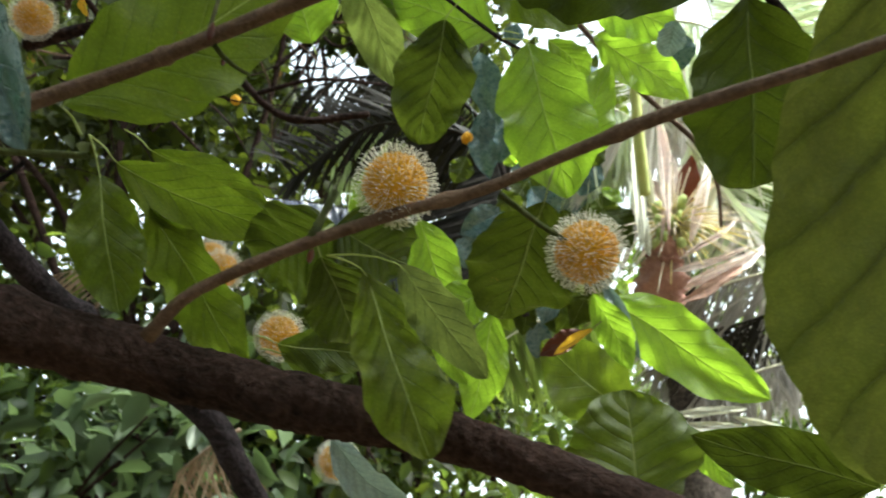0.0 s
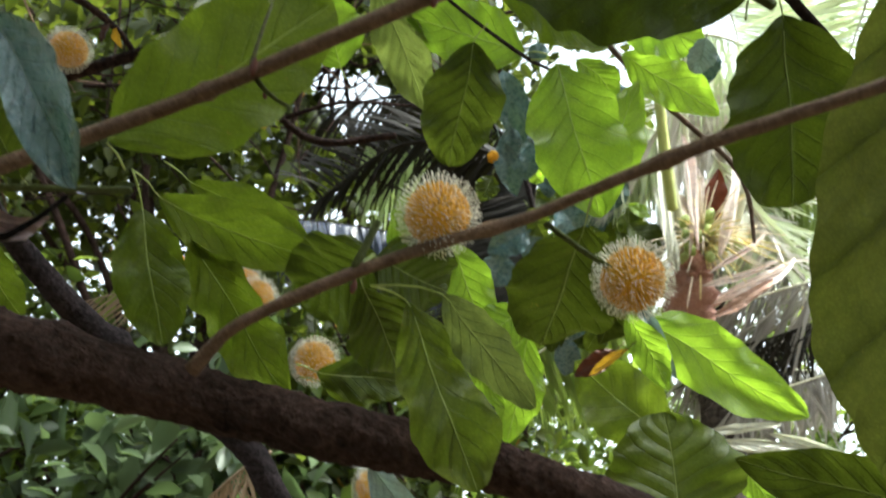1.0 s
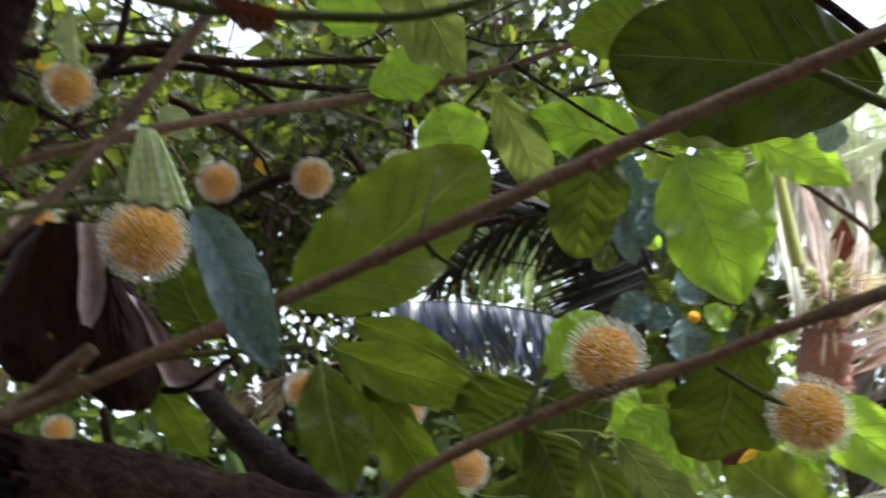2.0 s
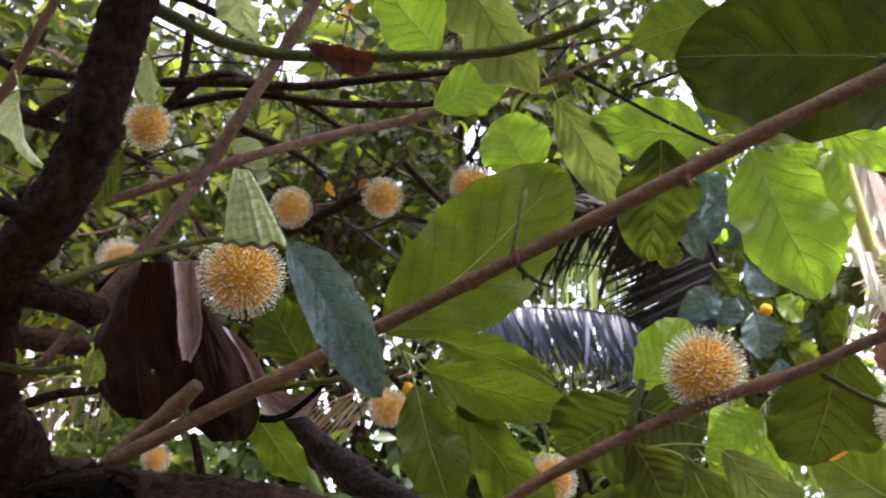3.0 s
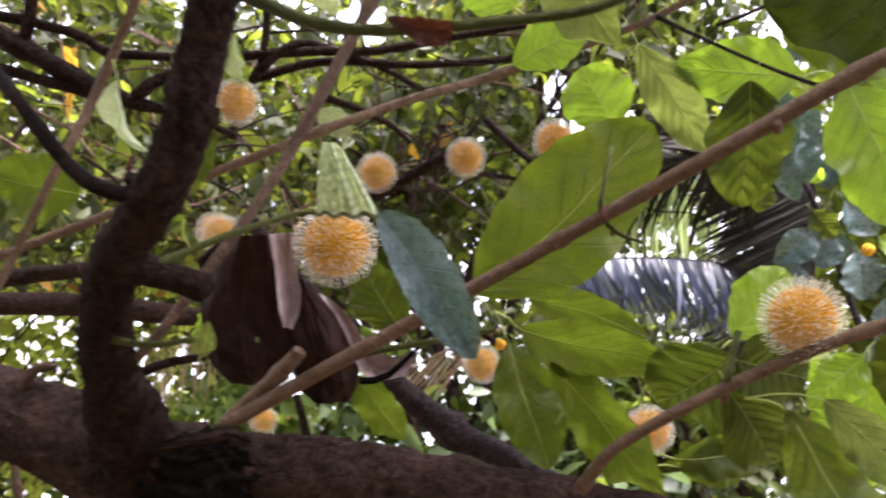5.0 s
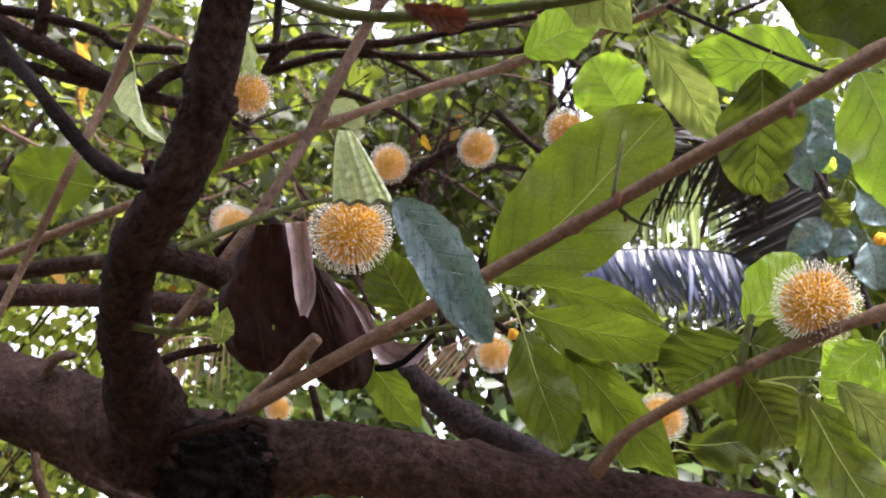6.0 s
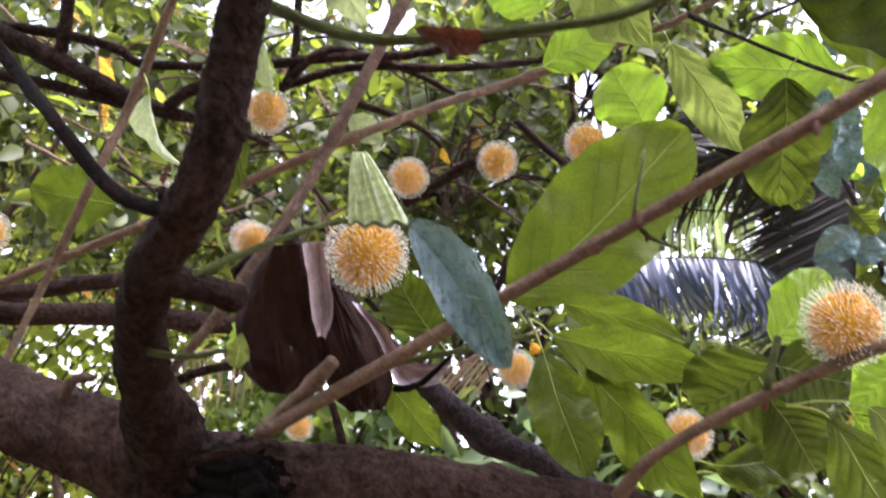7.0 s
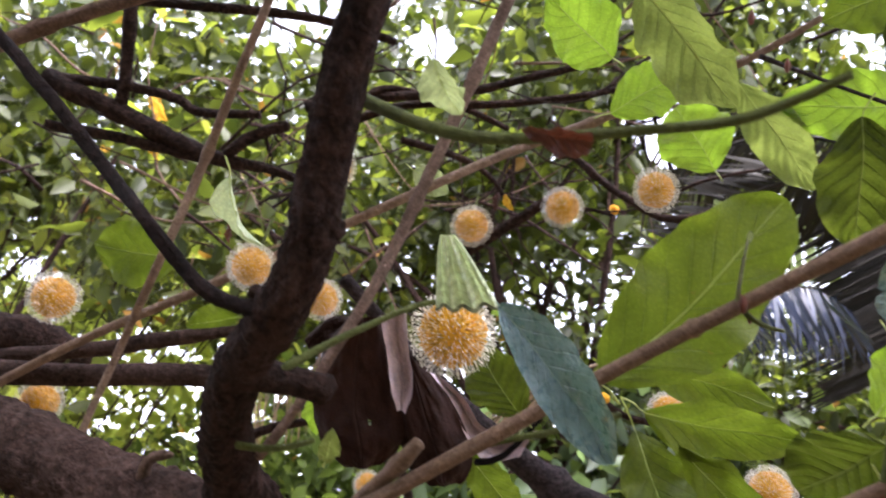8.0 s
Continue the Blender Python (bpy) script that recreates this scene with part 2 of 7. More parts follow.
def crown_leaf_material(name, dark, light, old, young, share=0.34, turn=0.006):
    """Leaves of a crown: most are dark and mature and let little light through, some are young and thin, a few have turned."""
    k = Nodes(material(name))
    own = k.island()
    p = k.coord("Object")
    grain = k.noise(60.0, 4.0, 0.6, p)
    other = k.math("FRACT", k.math("MULTIPLY", own, 7.31))
    age = k.math("POWER", own, 2.4)
    col = k.mix(k.math("ADD", k.math("MULTIPLY", other, 0.7), k.math("MULTIPLY", grain, 0.3)), dark, light)
    glow = k.mix(age, old, young)
    sick = k.math("GREATER_THAN", other, 1.0 - turn)
    col = k.mix(sick, col, (0.22, 0.12, 0.025))
    glow = k.mix(sick, glow, (0.4, 0.22, 0.03))
    face = k.bsdf(col, 0.5, 0.22, grain, 0.4, 0.001)
    tr = k.add("ShaderNodeBsdfTranslucent", {"Color": glow}).outputs[0]
    return k.finish(k.add("ShaderNodeMixShader", {0: share, 1: face, 2: tr}).outputs[0])


# copies of one foliage: darker ones carry canopy shade in colour, brighter ones sunlight
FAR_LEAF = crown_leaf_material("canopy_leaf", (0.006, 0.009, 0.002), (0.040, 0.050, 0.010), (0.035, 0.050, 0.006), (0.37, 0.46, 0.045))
YELLOW_LEAF = crown_leaf_material("yellowing_leaf", (0.012, 0.016, 0.004), (0.07, 0.08, 0.018), (0.06, 0.075, 0.01), (0.5, 0.56, 0.07), 0.42, 0.03)
SHRUB_LEAF = crown_leaf_material("shrub_leaf", (0.018, 0.030, 0.007), (0.08, 0.115, 0.024), (0.10, 0.15, 0.02), (0.46, 0.60, 0.08), 0.45, 0.004)
# sunlight on the far left shrub is put into these raised colours
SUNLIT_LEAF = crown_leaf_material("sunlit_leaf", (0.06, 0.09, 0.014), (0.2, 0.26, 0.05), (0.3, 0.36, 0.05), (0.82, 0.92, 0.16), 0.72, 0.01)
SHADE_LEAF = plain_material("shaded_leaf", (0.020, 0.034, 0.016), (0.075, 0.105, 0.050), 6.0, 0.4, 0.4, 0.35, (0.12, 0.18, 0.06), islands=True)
PALM = plain_material("palm_leaflet", (0.04, 0.055, 0.02), (0.09, 0.115, 0.035), 30.0, 0.3, 0.6, 0.4, (0.28, 0.38, 0.06))
# lit copy of the palm leaflet: light coming through is put into its colour
PALM_LIT = plain_material("palm_leaflet_lit", (0.10, 0.13, 0.06), (0.22, 0.27, 0.13), 30.0, 0.35, 0.6, 0.5, (0.42, 0.52, 0.2))
PALM_TAN = plain_material("palm_leaflet_tan", (0.16, 0.11, 0.075), (0.32, 0.24, 0.17), 30.0, 0.6, 0.3, 0.15, (0.3, 0.2, 0.1))
PALM_PALE = plain_material("palm_leaflet_pale", (0.50, 0.55, 0.40), (0.74, 0.77, 0.62), 30.0, 0.45, 0.4, 0.4, (0.62, 0.7, 0.4))
PALM_DRY = plain_material("palm_leaflet_dry", (0.60, 0.57, 0.56), (0.86, 0.83, 0.82), 30.0, 0.6, 0.3, 0.4, (0.66, 0.6, 0.52))
PALM_GREY = plain_material("palm_leaflet_grey", (0.13, 0.12, 0.115), (0.40, 0.38, 0.37), 60.0, 0.6, 0.3, 0.25, (0.35, 0.32, 0.26))
RACHIS = plain_material("palm_rachis", (0.42, 0.41, 0.28), (0.62, 0.6, 0.46), 40.0, 0.45, 0.4)
# glossy leaflets; the blue of the reflected sky is put into the base colour
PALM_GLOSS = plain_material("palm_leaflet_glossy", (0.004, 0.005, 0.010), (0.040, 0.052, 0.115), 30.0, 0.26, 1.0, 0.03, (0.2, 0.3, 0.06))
# brown leaflets, with the shade of their undersides put into the colour
PALM_SHADE_BROWN = plain_material("palm_leaflet_shade_brown", (0.007, 0.006, 0.005), (0.022, 0.018, 0.014), 30.0, 0.6, 0.15, 0.04, (0.1, 0.09, 0.03))
FIBRE = plain_material("palm_fibre", (0.26, 0.11, 0.085), (0.56, 0.33, 0.28), 160.0, 0.8, 0.2)
PETIOLE = plain_material("palm_petiole", (0.36, 0.40, 0.10), (0.58, 0.60, 0.22), 40.0, 0.45, 0.4)
STRAW = plain_material("palm_spikelet", (0.62, 0.50, 0.16), (0.82, 0.72, 0.36), 60.0, 0.5, 0.3)
STRAW_PALE = plain_material("palm_spikelet_pale", (0.76, 0.64, 0.50), (0.9, 0.82, 0.70), 60.0, 0.5, 0.3)
NUT = plain_material("coconut_green", (0.28, 0.36, 0.10), (0.48, 0.55, 0.22), 80.0, 0.4, 0.4)
PALM_BARK = bark_material("palm_bark", (0.035, 0.028, 0.024), (0.13, 0.11, 0.095), 0.5)
SOIL = plain_material("soil", (0.05, 0.035, 0.022), (0.13, 0.1, 0.06), 3.0, 0.95, 0.1)


# ---------------------------------------------------------------- mesh helpers
def part(name, mesh, mat, parent=None, label=""):
    """One mesh object, under a thing or a part."""
    ob = new(name, mesh)
    mats = mat if isinstance(mat, (list, tuple)) else [mat]
    if not mesh.materials:
        for m in mats:
            mesh.materials.append(m)
    if parent is not None:
        ob.parent = parent
        ob.matrix_parent_inverse = parent.matrix_basis.inverted()
    return tagged(ob, label) if label else ob


def thing(name, at, label, category, group="", kind=""):
    ob = new(name)
    ob.empty_display_size = 0.05
    ob.location = at
    return tagged(ob, label, category, group, kind)


def mesh_of(name, verts, faces, uvs=None, smooth=True, slots=None):
    me = bpy.data.meshes.new(name)
    me.from_pydata([tuple(v) for v in verts], [], faces)
    if smooth:
        me.polygons.foreach_set("use_smooth", [True] * len(faces))
    if slots is not None:
        me.polygons.foreach_set("material_index", slots)
    if uvs is not None:
        layer = me.uv_layers.new(name="UVMap")
        idx = np.empty(len(me.loops), dtype=np.int32)
        me.loops.foreach_get("vertex_index", idx)
        layer.data.foreach_set("uv", np.asarray(uvs, dtype=np.float32)[idx].ravel())
    me.update()
    return me


def glide(pts, n):
    """A smooth line through the points: n places along it, evenly."""
    p = np.array(pts, float)
    if len(p) == 2:
        return p[0] + (p[1] - p[0]) * np.linspace(0, 1, n)[:, None]
    ext = np.vstack([2 * p[0] - p[1], p, 2 * p[-1] - p[-2]])
    t = np.linspace(0, len(p) - 1, n)
    i = np.minimum(t.astype(int), len(p) - 2)
    f = (t - i)[:, None]
    a, b, c, d = ext[i], ext[i + 1], ext[i + 2], ext[i + 3]
    return 0.5 * (2 * b + (c - a) * f + (2 * a - 5 * b + 4 * c - d) * f ** 2 + (3 * b - a - 3 * c + d) * f ** 3)


def tube_data(pts, radii, sides=10, step=0.008, lumps=0.06, nodes=(), seed=0, flat=1.0, grain=0.0):
    """A tapered, slightly lumpy limb along a smooth line, with swellings at the fractions in nodes."""
    length = float(np.sum(np.linalg.norm(np.diff(np.array(pts, float), axis=0), axis=1)))
    n = max(4, min(260, int(length / step)))
    line = glide(pts, n)
    rad = np.interp(np.linspace(0, len(radii) - 1, n), np.arange(len(radii)), radii)
    along = np.linspace(0, 1, n)
    for at in nodes:
        rad = rad * (1 + 0.38 * np.exp(-(((along - at) * length / (1.1 * rad.mean())) ** 2)))
    tang = np.gradient(line, axis=0)
    tang /= np.linalg.norm(tang, axis=1)[:, None] + 1e-12
    ref = np.array([0.3, 0.2, 0.93]) if abs(tang[0][2]) < 0.8 else np.array([1.0, 0.1, 0.0])
    verts, faces = [], []
    a = np.linspace(0, 2 * np.pi, sides, endpoint=False)
    for i in range(n):
        ref = ref - tang[i] * (ref @ tang[i])
        ref /= np.linalg.norm(ref)
        other = np.cross(tang[i], ref)
        for j in range(sides):
            q = Vector((line[i] * 60 + np.array([math.cos(a[j]), math.sin(a[j]), seed]) * 1.3).tolist())
            r = rad[i] * (1 + lumps * noise.noise(q) + 0.6 * lumps * noise.noise(q * 3.1) + grain * noise.noise(q * 9.0))
            verts.append(line[i] + r * (math.cos(a[j]) * ref + flat * math.sin(a[j]) * other))
    for i in range(n - 1):
        for j in range(sides):
            k = (j + 1) % sides
            faces.append((i * sides + j, i * sides + k, (i + 1) * sides + k, (i + 1) * sides + j))
    verts += [line[0] - tang[0] * rad[0] * 0.4, line[-1] + tang[-1] * rad[-1] * 0.4]
    m = len(verts)
    for j in range(sides):
        k = (j + 1) % sides
        faces.append((m - 2, k, j))
        faces.append((m - 1, (n - 1) * sides + j, (n - 1) * sides + k))
    return verts, faces


def limb(parent, name, mat, pts, radii, sides=12, nodes=(), lumps=0.06, label="", step=0.008, seed=0, grain=0.0):
    v, f = tube_data(pts, radii, sides, step, lumps, nodes, seed, 1.0, grain)
    rows = (len(v) - 2) // sides
    length = float(np.sum(np.linalg.norm(np.diff(np.array(pts, float), axis=0), axis=1)))
    uv = [(abs(2 * j / sides - 1), length * i / rows) for i in range(rows) for j in range(sides)] + [(0.5, 0), (0.5, length)]
    return part(name, mesh_of(name, v, f, uv), mat, parent, label)


FRONT = Vector((0.12, -0.90, -0.42)).normalized()   # from the leaves towards the path


def leaf(parent, kind, base, tip, width, roll=0.0, curl=0.1, fold=0.15, bow=0.0, broad=0.45, sharp=0.6, wave=0.22, petiole=None, name="leaf", label="", nu=52, nv=16, seed=0, quilt=1.0, lop=1.0, veins=8.0, slant=0.55):
    """A leaf from its base to its tip. roll turns it about its length, curl bends the tip back, fold lifts both halves along the
    midrib, bow bends it sideways, broad says where along the length it is widest, sharp how drawn out the tip is, lop how much narrower one half is."""
    b, t = Vector(base), Vector(tip)
    ax = t - b
    length = ax.length
    ax.normalize()
    nrm = (FRONT - ax * FRONT.dot(ax)).normalized()
    nrm = Matrix.Rotation(radians(roll), 3, ax) @ nrm
    side = ax.cross(nrm)
    if petiole is None and name == "leaf":
        petiole = b - ax * min(0.2 * length, 0.035) + Vector((0, 0, 0.25 * min(0.2 * length, 0.035)))
    if kind == "blue":
        wave *= 0.3
    rnd = random.Random(seed * 7919 + int(abs(b.x + 2 * b.y + 3 * b.z) * 9973))
    ph = rnd.random() * 6.28
    verts, uvs, faces = [], [], []
    for i in range(nu + 1):
        u = i / nu
        if u < broad:
            w = math.sin(0.5 * math.pi * u / broad) ** 0.72
        else:
            w = max(0.0, math.sin(0.5 * math.pi * (1 - u) / (1 - broad))) ** (0.42 + 0.6 * sharp)
        h = 0.5 * width * w
        arch = curl * length * (u * (1 - u) * 1.1 - 0.35 * u ** 3)
        sway = 0.012 * length * math.sin(5.0 * u + ph) * min(1, 3 * u)
        for j in range(nv + 1):
            v = 2 * j / nv - 1
            e = abs(v)
            hh = h * (lop if v > 0 else 1.0)
            lift = fold * h * (e ** 1.25)
            vein = veins * (u - 0.5 * slant * e) + 0.04 * noise.noise(Vector((3 * u + ph, 2 * v, seed)))
            q = quilt * 0.024 * length * (0.62 - abs(math.sin(math.pi * (vein - 0.5)))) * min(1, 3 * e) * (1 - 0.75 * e ** 3) * min(1, 3 * w)
            edge = wave * width * 0.42 * e ** 2 * (math.sin(6.3 * (2.1 * u + 0.25 * v) + ph) + 0.5 * math.sin(6.3 * (4.7 * u - 0.4 * v) + 2.3 * ph)) * w
            edge += 0.05 * length * noise.noise(Vector((2.2 * u + 3 * ph, 1.3 * v, ph))) * min(1, 3 * w)
            notch = 1 + (0.022 * math.sin(33 * u + ph + 2 * v) + (0.03 if kind == "blue" else 0.075) * noise.noise(Vector((5 * u + ph, 3.1 * v, seed + ph))) + 0.035 * noise.noise(Vector((19 * u, 7 * v, ph)))) * e
            p = b + ax * (u * length) + side * (v * hh * notch + bow * length * u * (1 - u) * 4 * 0.25 + sway) + nrm * (arch + lift + q + edge)
            verts.append(p)
            uvs.append((u, 0.5 + 0.5 * v))
    for i in range(nu):
        for j in range(nv):
            a = i * (nv + 1) + j
            faces.append((a, a + nv + 1, a + nv + 2, a + 1))
    slots = [0] * len(faces)
    # the midrib and the stalk: one thin, tapering rib proud of the blade
    spine = [verts[i * (nv + 1) + nv // 2] for i in range(0, nu, 3)]
    stalk = [Vector(petiole)] + [Vector(petiole).lerp(b, 0.55) + Vector((0, 0, 0.08 * (Vector(petiole) - b).length))] if petiole else []
    r0 = 0.0005 + 0.0038 * width
    pts = stalk + spine[::2] + spine[-1:]
    radii = [r0] * len(stalk) + [0.6 * r0 * (1 - 0.85 * i / len(pts)) for i in range(len(pts) - len(stalk))]
    v2, f2 = tube_data(pts, radii, 6, 0.006, 0.0)
    off = len(verts)
    verts += [Vector(v) for v in v2]
    uvs += [(0.5, 0.5)] * len(v2)
    faces += [tuple(i + off for i in f) for f in f2]
    slots += [1] * len(f2)
    rib = {"green": RIB, "bright": RIB, "dark": RIB_DARK, "deep": RIB_DARK, "broad": RIB_DARK, "olive": RIB, "pale": RIB, "tender": RIB, "blue": RIB_BLUE, "silver": RIB_BLUE}.get(kind, RIB_DRY)
    return part(name, mesh_of(name, verts, faces, uvs, True, slots), [LEAF[kind], rib], parent, label)


RIB = plain_material("leaf_rib", (0.3, 0.38, 0.1), (0.42, 0.5, 0.16), 200.0, 0.5, 0.3)
RIB_DARK = plain_material("leaf_rib_dark", (0.18, 0.22, 0.07), (0.27, 0.31, 0.11), 200.0, 0.5, 0.3)
RIB_BLUE = plain_material("leaf_rib_waxy", (0.08, 0.14, 0.11), (0.14, 0.2, 0.16), 200.0, 0.4, 0.5)
RIB_DRY = plain_material("leaf_rib_dry", (0.07, 0.035, 0.025), (0.13, 0.07, 0.05), 200.0, 0.7, 0.2)


def curled_blade(parent, kind, left, right, bulge=0.01, crease=0.004, seed=0, name="blade", label="", n=34, hole=None):
    """A sheet of dead leaf between two edges that curve: bulged across, creased along it, its rims ragged and turned in."""
    a, b = glide(left, n + 1), glide(right, n + 1)
    across = Vector((b[n // 2] - a[n // 2]).tolist())
    nrm = across.cross(Vector((a[-1] - a[0]).tolist())).normalized()
    if nrm.dot(FRONT) < 0:
        nrm = -nrm
    verts, uvs, faces = [], [], []
    for i in range(n + 1):
        for j in range(n + 1):
            u, v = i / n, j / n
            rim = min(1, 7 * min(v, 1 - v), 9 * (1 - u))
            vv = v + 0.05 * noise.noise(Vector((7 * u, seed, 2 * v))) * (1 - rim)
            base = Vector((a[i] * (1 - vv) + b[i] * vv).tolist())
            z = bulge * math.sin(math.pi * v) * (0.5 + 0.5 * math.sin(math.pi * min(1, u + 0.15)))
            z += crease * (1.2 * noise.noise(Vector((2.2 * u + seed, 3.0 * v + 0.8 * u, 1.7))) + 0.5 * noise.noise(Vector((5 * u, 6 * v - 2 * u, seed))) + 0.35 * abs(noise.noise(Vector((9 * u + 3 * v, 8 * v - 3 * u, seed + 2)))) + 0.3 * noise.noise(Vector((16 * u, 16 * v, seed))))
            z += 0.35 * crease * abs(math.sin(math.pi * (1.7 * v + 0.5 * u + seed)))
            z -= 0.4 * bulge * (1 - rim)
            verts.append(base + nrm * z)
            uvs.append((u, v))
    for i in range(n):
        for j in range(n):
            if hole and j == hole[0] + 12 and i == hole[1]:
                continue
            k = i * (n + 1) + j
            faces.append((k, k + 1, k + n + 2, k + n + 1))
    return part(name, mesh_of(name, verts, faces, uvs), LEAF[kind], parent, label)


def wound(parent, centre, along, up, out, size, label=""):
    """The rotten place of a torn-off branch: a dark, crumbling lump that stands out of the limb."""
    along, up, out = (Vector(w).normalized() for w in (along, up, out))
    bm = bmesh.new()
    bmesh.ops.create_icosphere(bm, subdivisions=6, radius=1.0)
    for v in bm.verts:
        d = v.co.copy()
        ridge = 1 - abs(noise.noise(Vector((d.x * 1.5, d.y * 3.2, d.z * 2.0)))) * 1.6
        crumb = noise.noise(d * 5.5) + 0.6 * noise.noise(d * 12.0)
        cut = 0.16 * abs(noise.noise(Vector((d.x * 7.0, d.y * 2.0, 4.0))))
        r = 0.74 + 0.24 * ridge + 0.085 * crumb - cut
        v.co = Vector(centre) + along * (d.x * r * size[0]) + up * (d.y * r * size[1]) + out * (d.z * r * size[2])
    me = bpy.data.meshes.new("rotten_wood")
    bm.to_mesh(me)
    bm.free()
    for f in me.polygons:
        f.use_smooth = True
    return part("rotten_wood", me, CHAR, parent, label)


def pleated_leaf(parent, kind, apex, left, right, pleats=3.0, deep=0.003, bulge=0.006, label="", nu=26, nv=60):
    """A young leaf hanging like a cap: pleats fan out from its apex to a straight lower rim with a thick margin."""
    apex, left, right = Vector(apex), Vector(left), Vector(right)
    nrm = (right - left).cross(apex - left).normalized()
    if nrm.dot(FRONT) < 0:
        nrm = -nrm
    mid = (left + right) / 2
    verts, uvs, faces = [], [], []
    for i in range(nu + 1):
        u = i / nu
        w = 0.22 + 0.78 * u ** 0.8
        for j in range(nv + 1):
            v = j / nv
            p = apex.lerp(mid, u) + (right - left) * ((v - 0.5) * w)
            z = bulge * math.cos(math.pi * (v - 0.5)) * w + deep * math.sqrt(u) * math.cos(2 * math.pi * pleats * v + 0.6 * math.sin(5 * v))
            z += 0.0006 * noise.noise(Vector((9 * u, 9 * v, 2.0)))
            p = p + nrm * z + (mid - apex) * (0.012 * u * noise.noise(Vector((0.0, 6 * v, 5.0))))
            verts.append(p)
            uvs.append((u, 0.25 + 0.2 * v))
    for i in range(nu):
        for j in range(nv):
            k = i * (nv + 1) + j
            faces.append((k, k + 1, k + nv + 2, k + nv + 1))
    blade = part("leaf", mesh_of("leaf", verts, faces, uvs), LEAF[kind], parent, label)
    rim = [verts[nu * (nv + 1) + j] + nrm * 0.0006 for j in range(0, nv + 1, 3)]
    limb(blade, "margin", STEM_PALE, [tuple(p) for p in rim], [0.0009, 0.0012, 0.0009], 8, step=0.002)
    return blade


# ---- flower heads: one ball of florets, shared by all heads
def sphere_points(n, seed):
    i = np.arange(n) + 0.5
    z = 1 - 2 * i / n
    a = math.pi * (1 + 5 ** 0.5) * i
    r = np.sqrt(1 - z * z)
    p = np.stack([r * np.cos(a), r * np.sin(a), z], 1)
    p += np.random.RandomState(seed).normal(0, 0.022, p.shape)
    return p / np.linalg.norm(p, axis=1)[:, None]


def spikes(dirs, r0, r1, w0, w1, head, sides=5, seed=0, spread=0.06):
    """Little rods standing out of a ball: from radius r0 to r1, with a swollen head."""
    rs = np.random.RandomState(seed)
    verts, faces = [], []
    for d in dirs:
        up = np.array([0, 0, 1.0]) if abs(d[2]) < 0.9 else np.array([1.0, 0, 0])
        s = np.cross(d, up)
        s /= np.linalg.norm(s)
        o = np.cross(d, s)
        bend = (s * rs.normal() + o * rs.normal()) * spread * r1
        end = r1 * (1 + rs.normal() * 0.035)
        rings = [(r0, w0), (r0 + (end - r0) * 0.86, w1), (r0 + (end - r0) * 0.93, head), (end, head * 0.7)]
        base = len(verts)
        for k, (r, w) in enumerate(rings):
            c = d * r + bend * (k / 3) ** 2
            for j in range(sides):
                a = 2 * math.pi * j / sides
                verts.append(c + w * (math.cos(a) * s + math.sin(a) * o))
        for k in range(3):
            for j in range(sides):
                m = (j + 1) % sides
                faces.append((base + k * sides + j, base + k * sides + m, base + (k + 1) * sides + m, base + (k + 1) * sides + j))
        faces.append(tuple(base + 3 * sides + j for j in range(sides)))
    return verts, faces


def ball_core():
    bm = bmesh.new()
    bmesh.ops.create_icosphere(bm, subdivisions=3, radius=0.66)
    me = bpy.data.meshes.new("flower_core")
    bm.to_mesh(me)
    bm.free()
    verts = [np.array(v.co) for v in me.vertices]
    faces = [tuple(p.vertices) for p in me.polygons]
    v2, f2 = spikes(sphere_points(620, 1), 0.60, 0.77, 0.025, 0.029, 0.035, 5, 3, 0.03)
    off = len(verts)
    return mesh_of("flower_core", verts + v2, faces + [tuple(i + off for i in f) for f in f2])


BALL_CORE = ball_core()
BALL_CORE.materials.append(CORE)
BALL_STYLES = mesh_of("styles", *spikes(sphere_points(840, 7), 0.70, 1.0, 0.0026, 0.0034, 0.0112, 5, 5, 0.05))
BALL_STYLES.materials.append(STYLE)


def flower_head(parent, at, diameter, spin=0.0, stalk=None):
    """A round flower head: orange florets, white styles standing out of it, and its stalk."""
    r = diameter / 2
    head = part("flower_head", BALL_CORE, CORE, parent)
    head.matrix_basis = pose(*at, 31 * spin, 47 * spin, 83 * spin) @ Matrix.Diagonal((r, r, r, 1))
    st = part("fringe", BALL_STYLES, STYLE, head, "fringe of white club-tipped styles")
    st.matrix_parent_inverse = Matrix()
    if stalk is None:
        stalk = (at[0] + 0.012 * math.sin(7 * spin), at[1] + 0.02, at[2] + 2.6 * r)
    if stalk:
        limb(parent, "flower_stalk", STEM, [stalk, tuple((np.array(stalk) * 0.5 + np.array(at) * 0.5) + np.array([0, 0, -0.002])), at], [0.0016, 0.0015, 0.0017], 7)
    return head


# ---- far foliage
MIDWAY = np.array((-0.045, -0.035, 1.55))
GAPS = ((-3.204, 2.791, 2.811, 0.242), (-2.693, 2.867, 2.080, 0.068), (-2.964, 2.880, 2.828, 0.161), (-0.403, 2.486, 3.142, 0.125), (-1.529, 1.757, 3.491, 0.052), (-0.510, 2.429, 3.208, 0.069), (-1.070, 2.085, 3.441, 0.052), (-0.508, 2.380, 3.249, 0.061), (-1.370, 1.781, 3.538, 0.061), (-1.540, 2.429, 2.339, 0.024), (-1.155, 2.670, 2.152, 0.040), (-1.074, 2.037, 3.449, 0.069), (-2.321, 1.582, 2.715, 0.040))   # where the sky shows through the crowns: a place and its radius
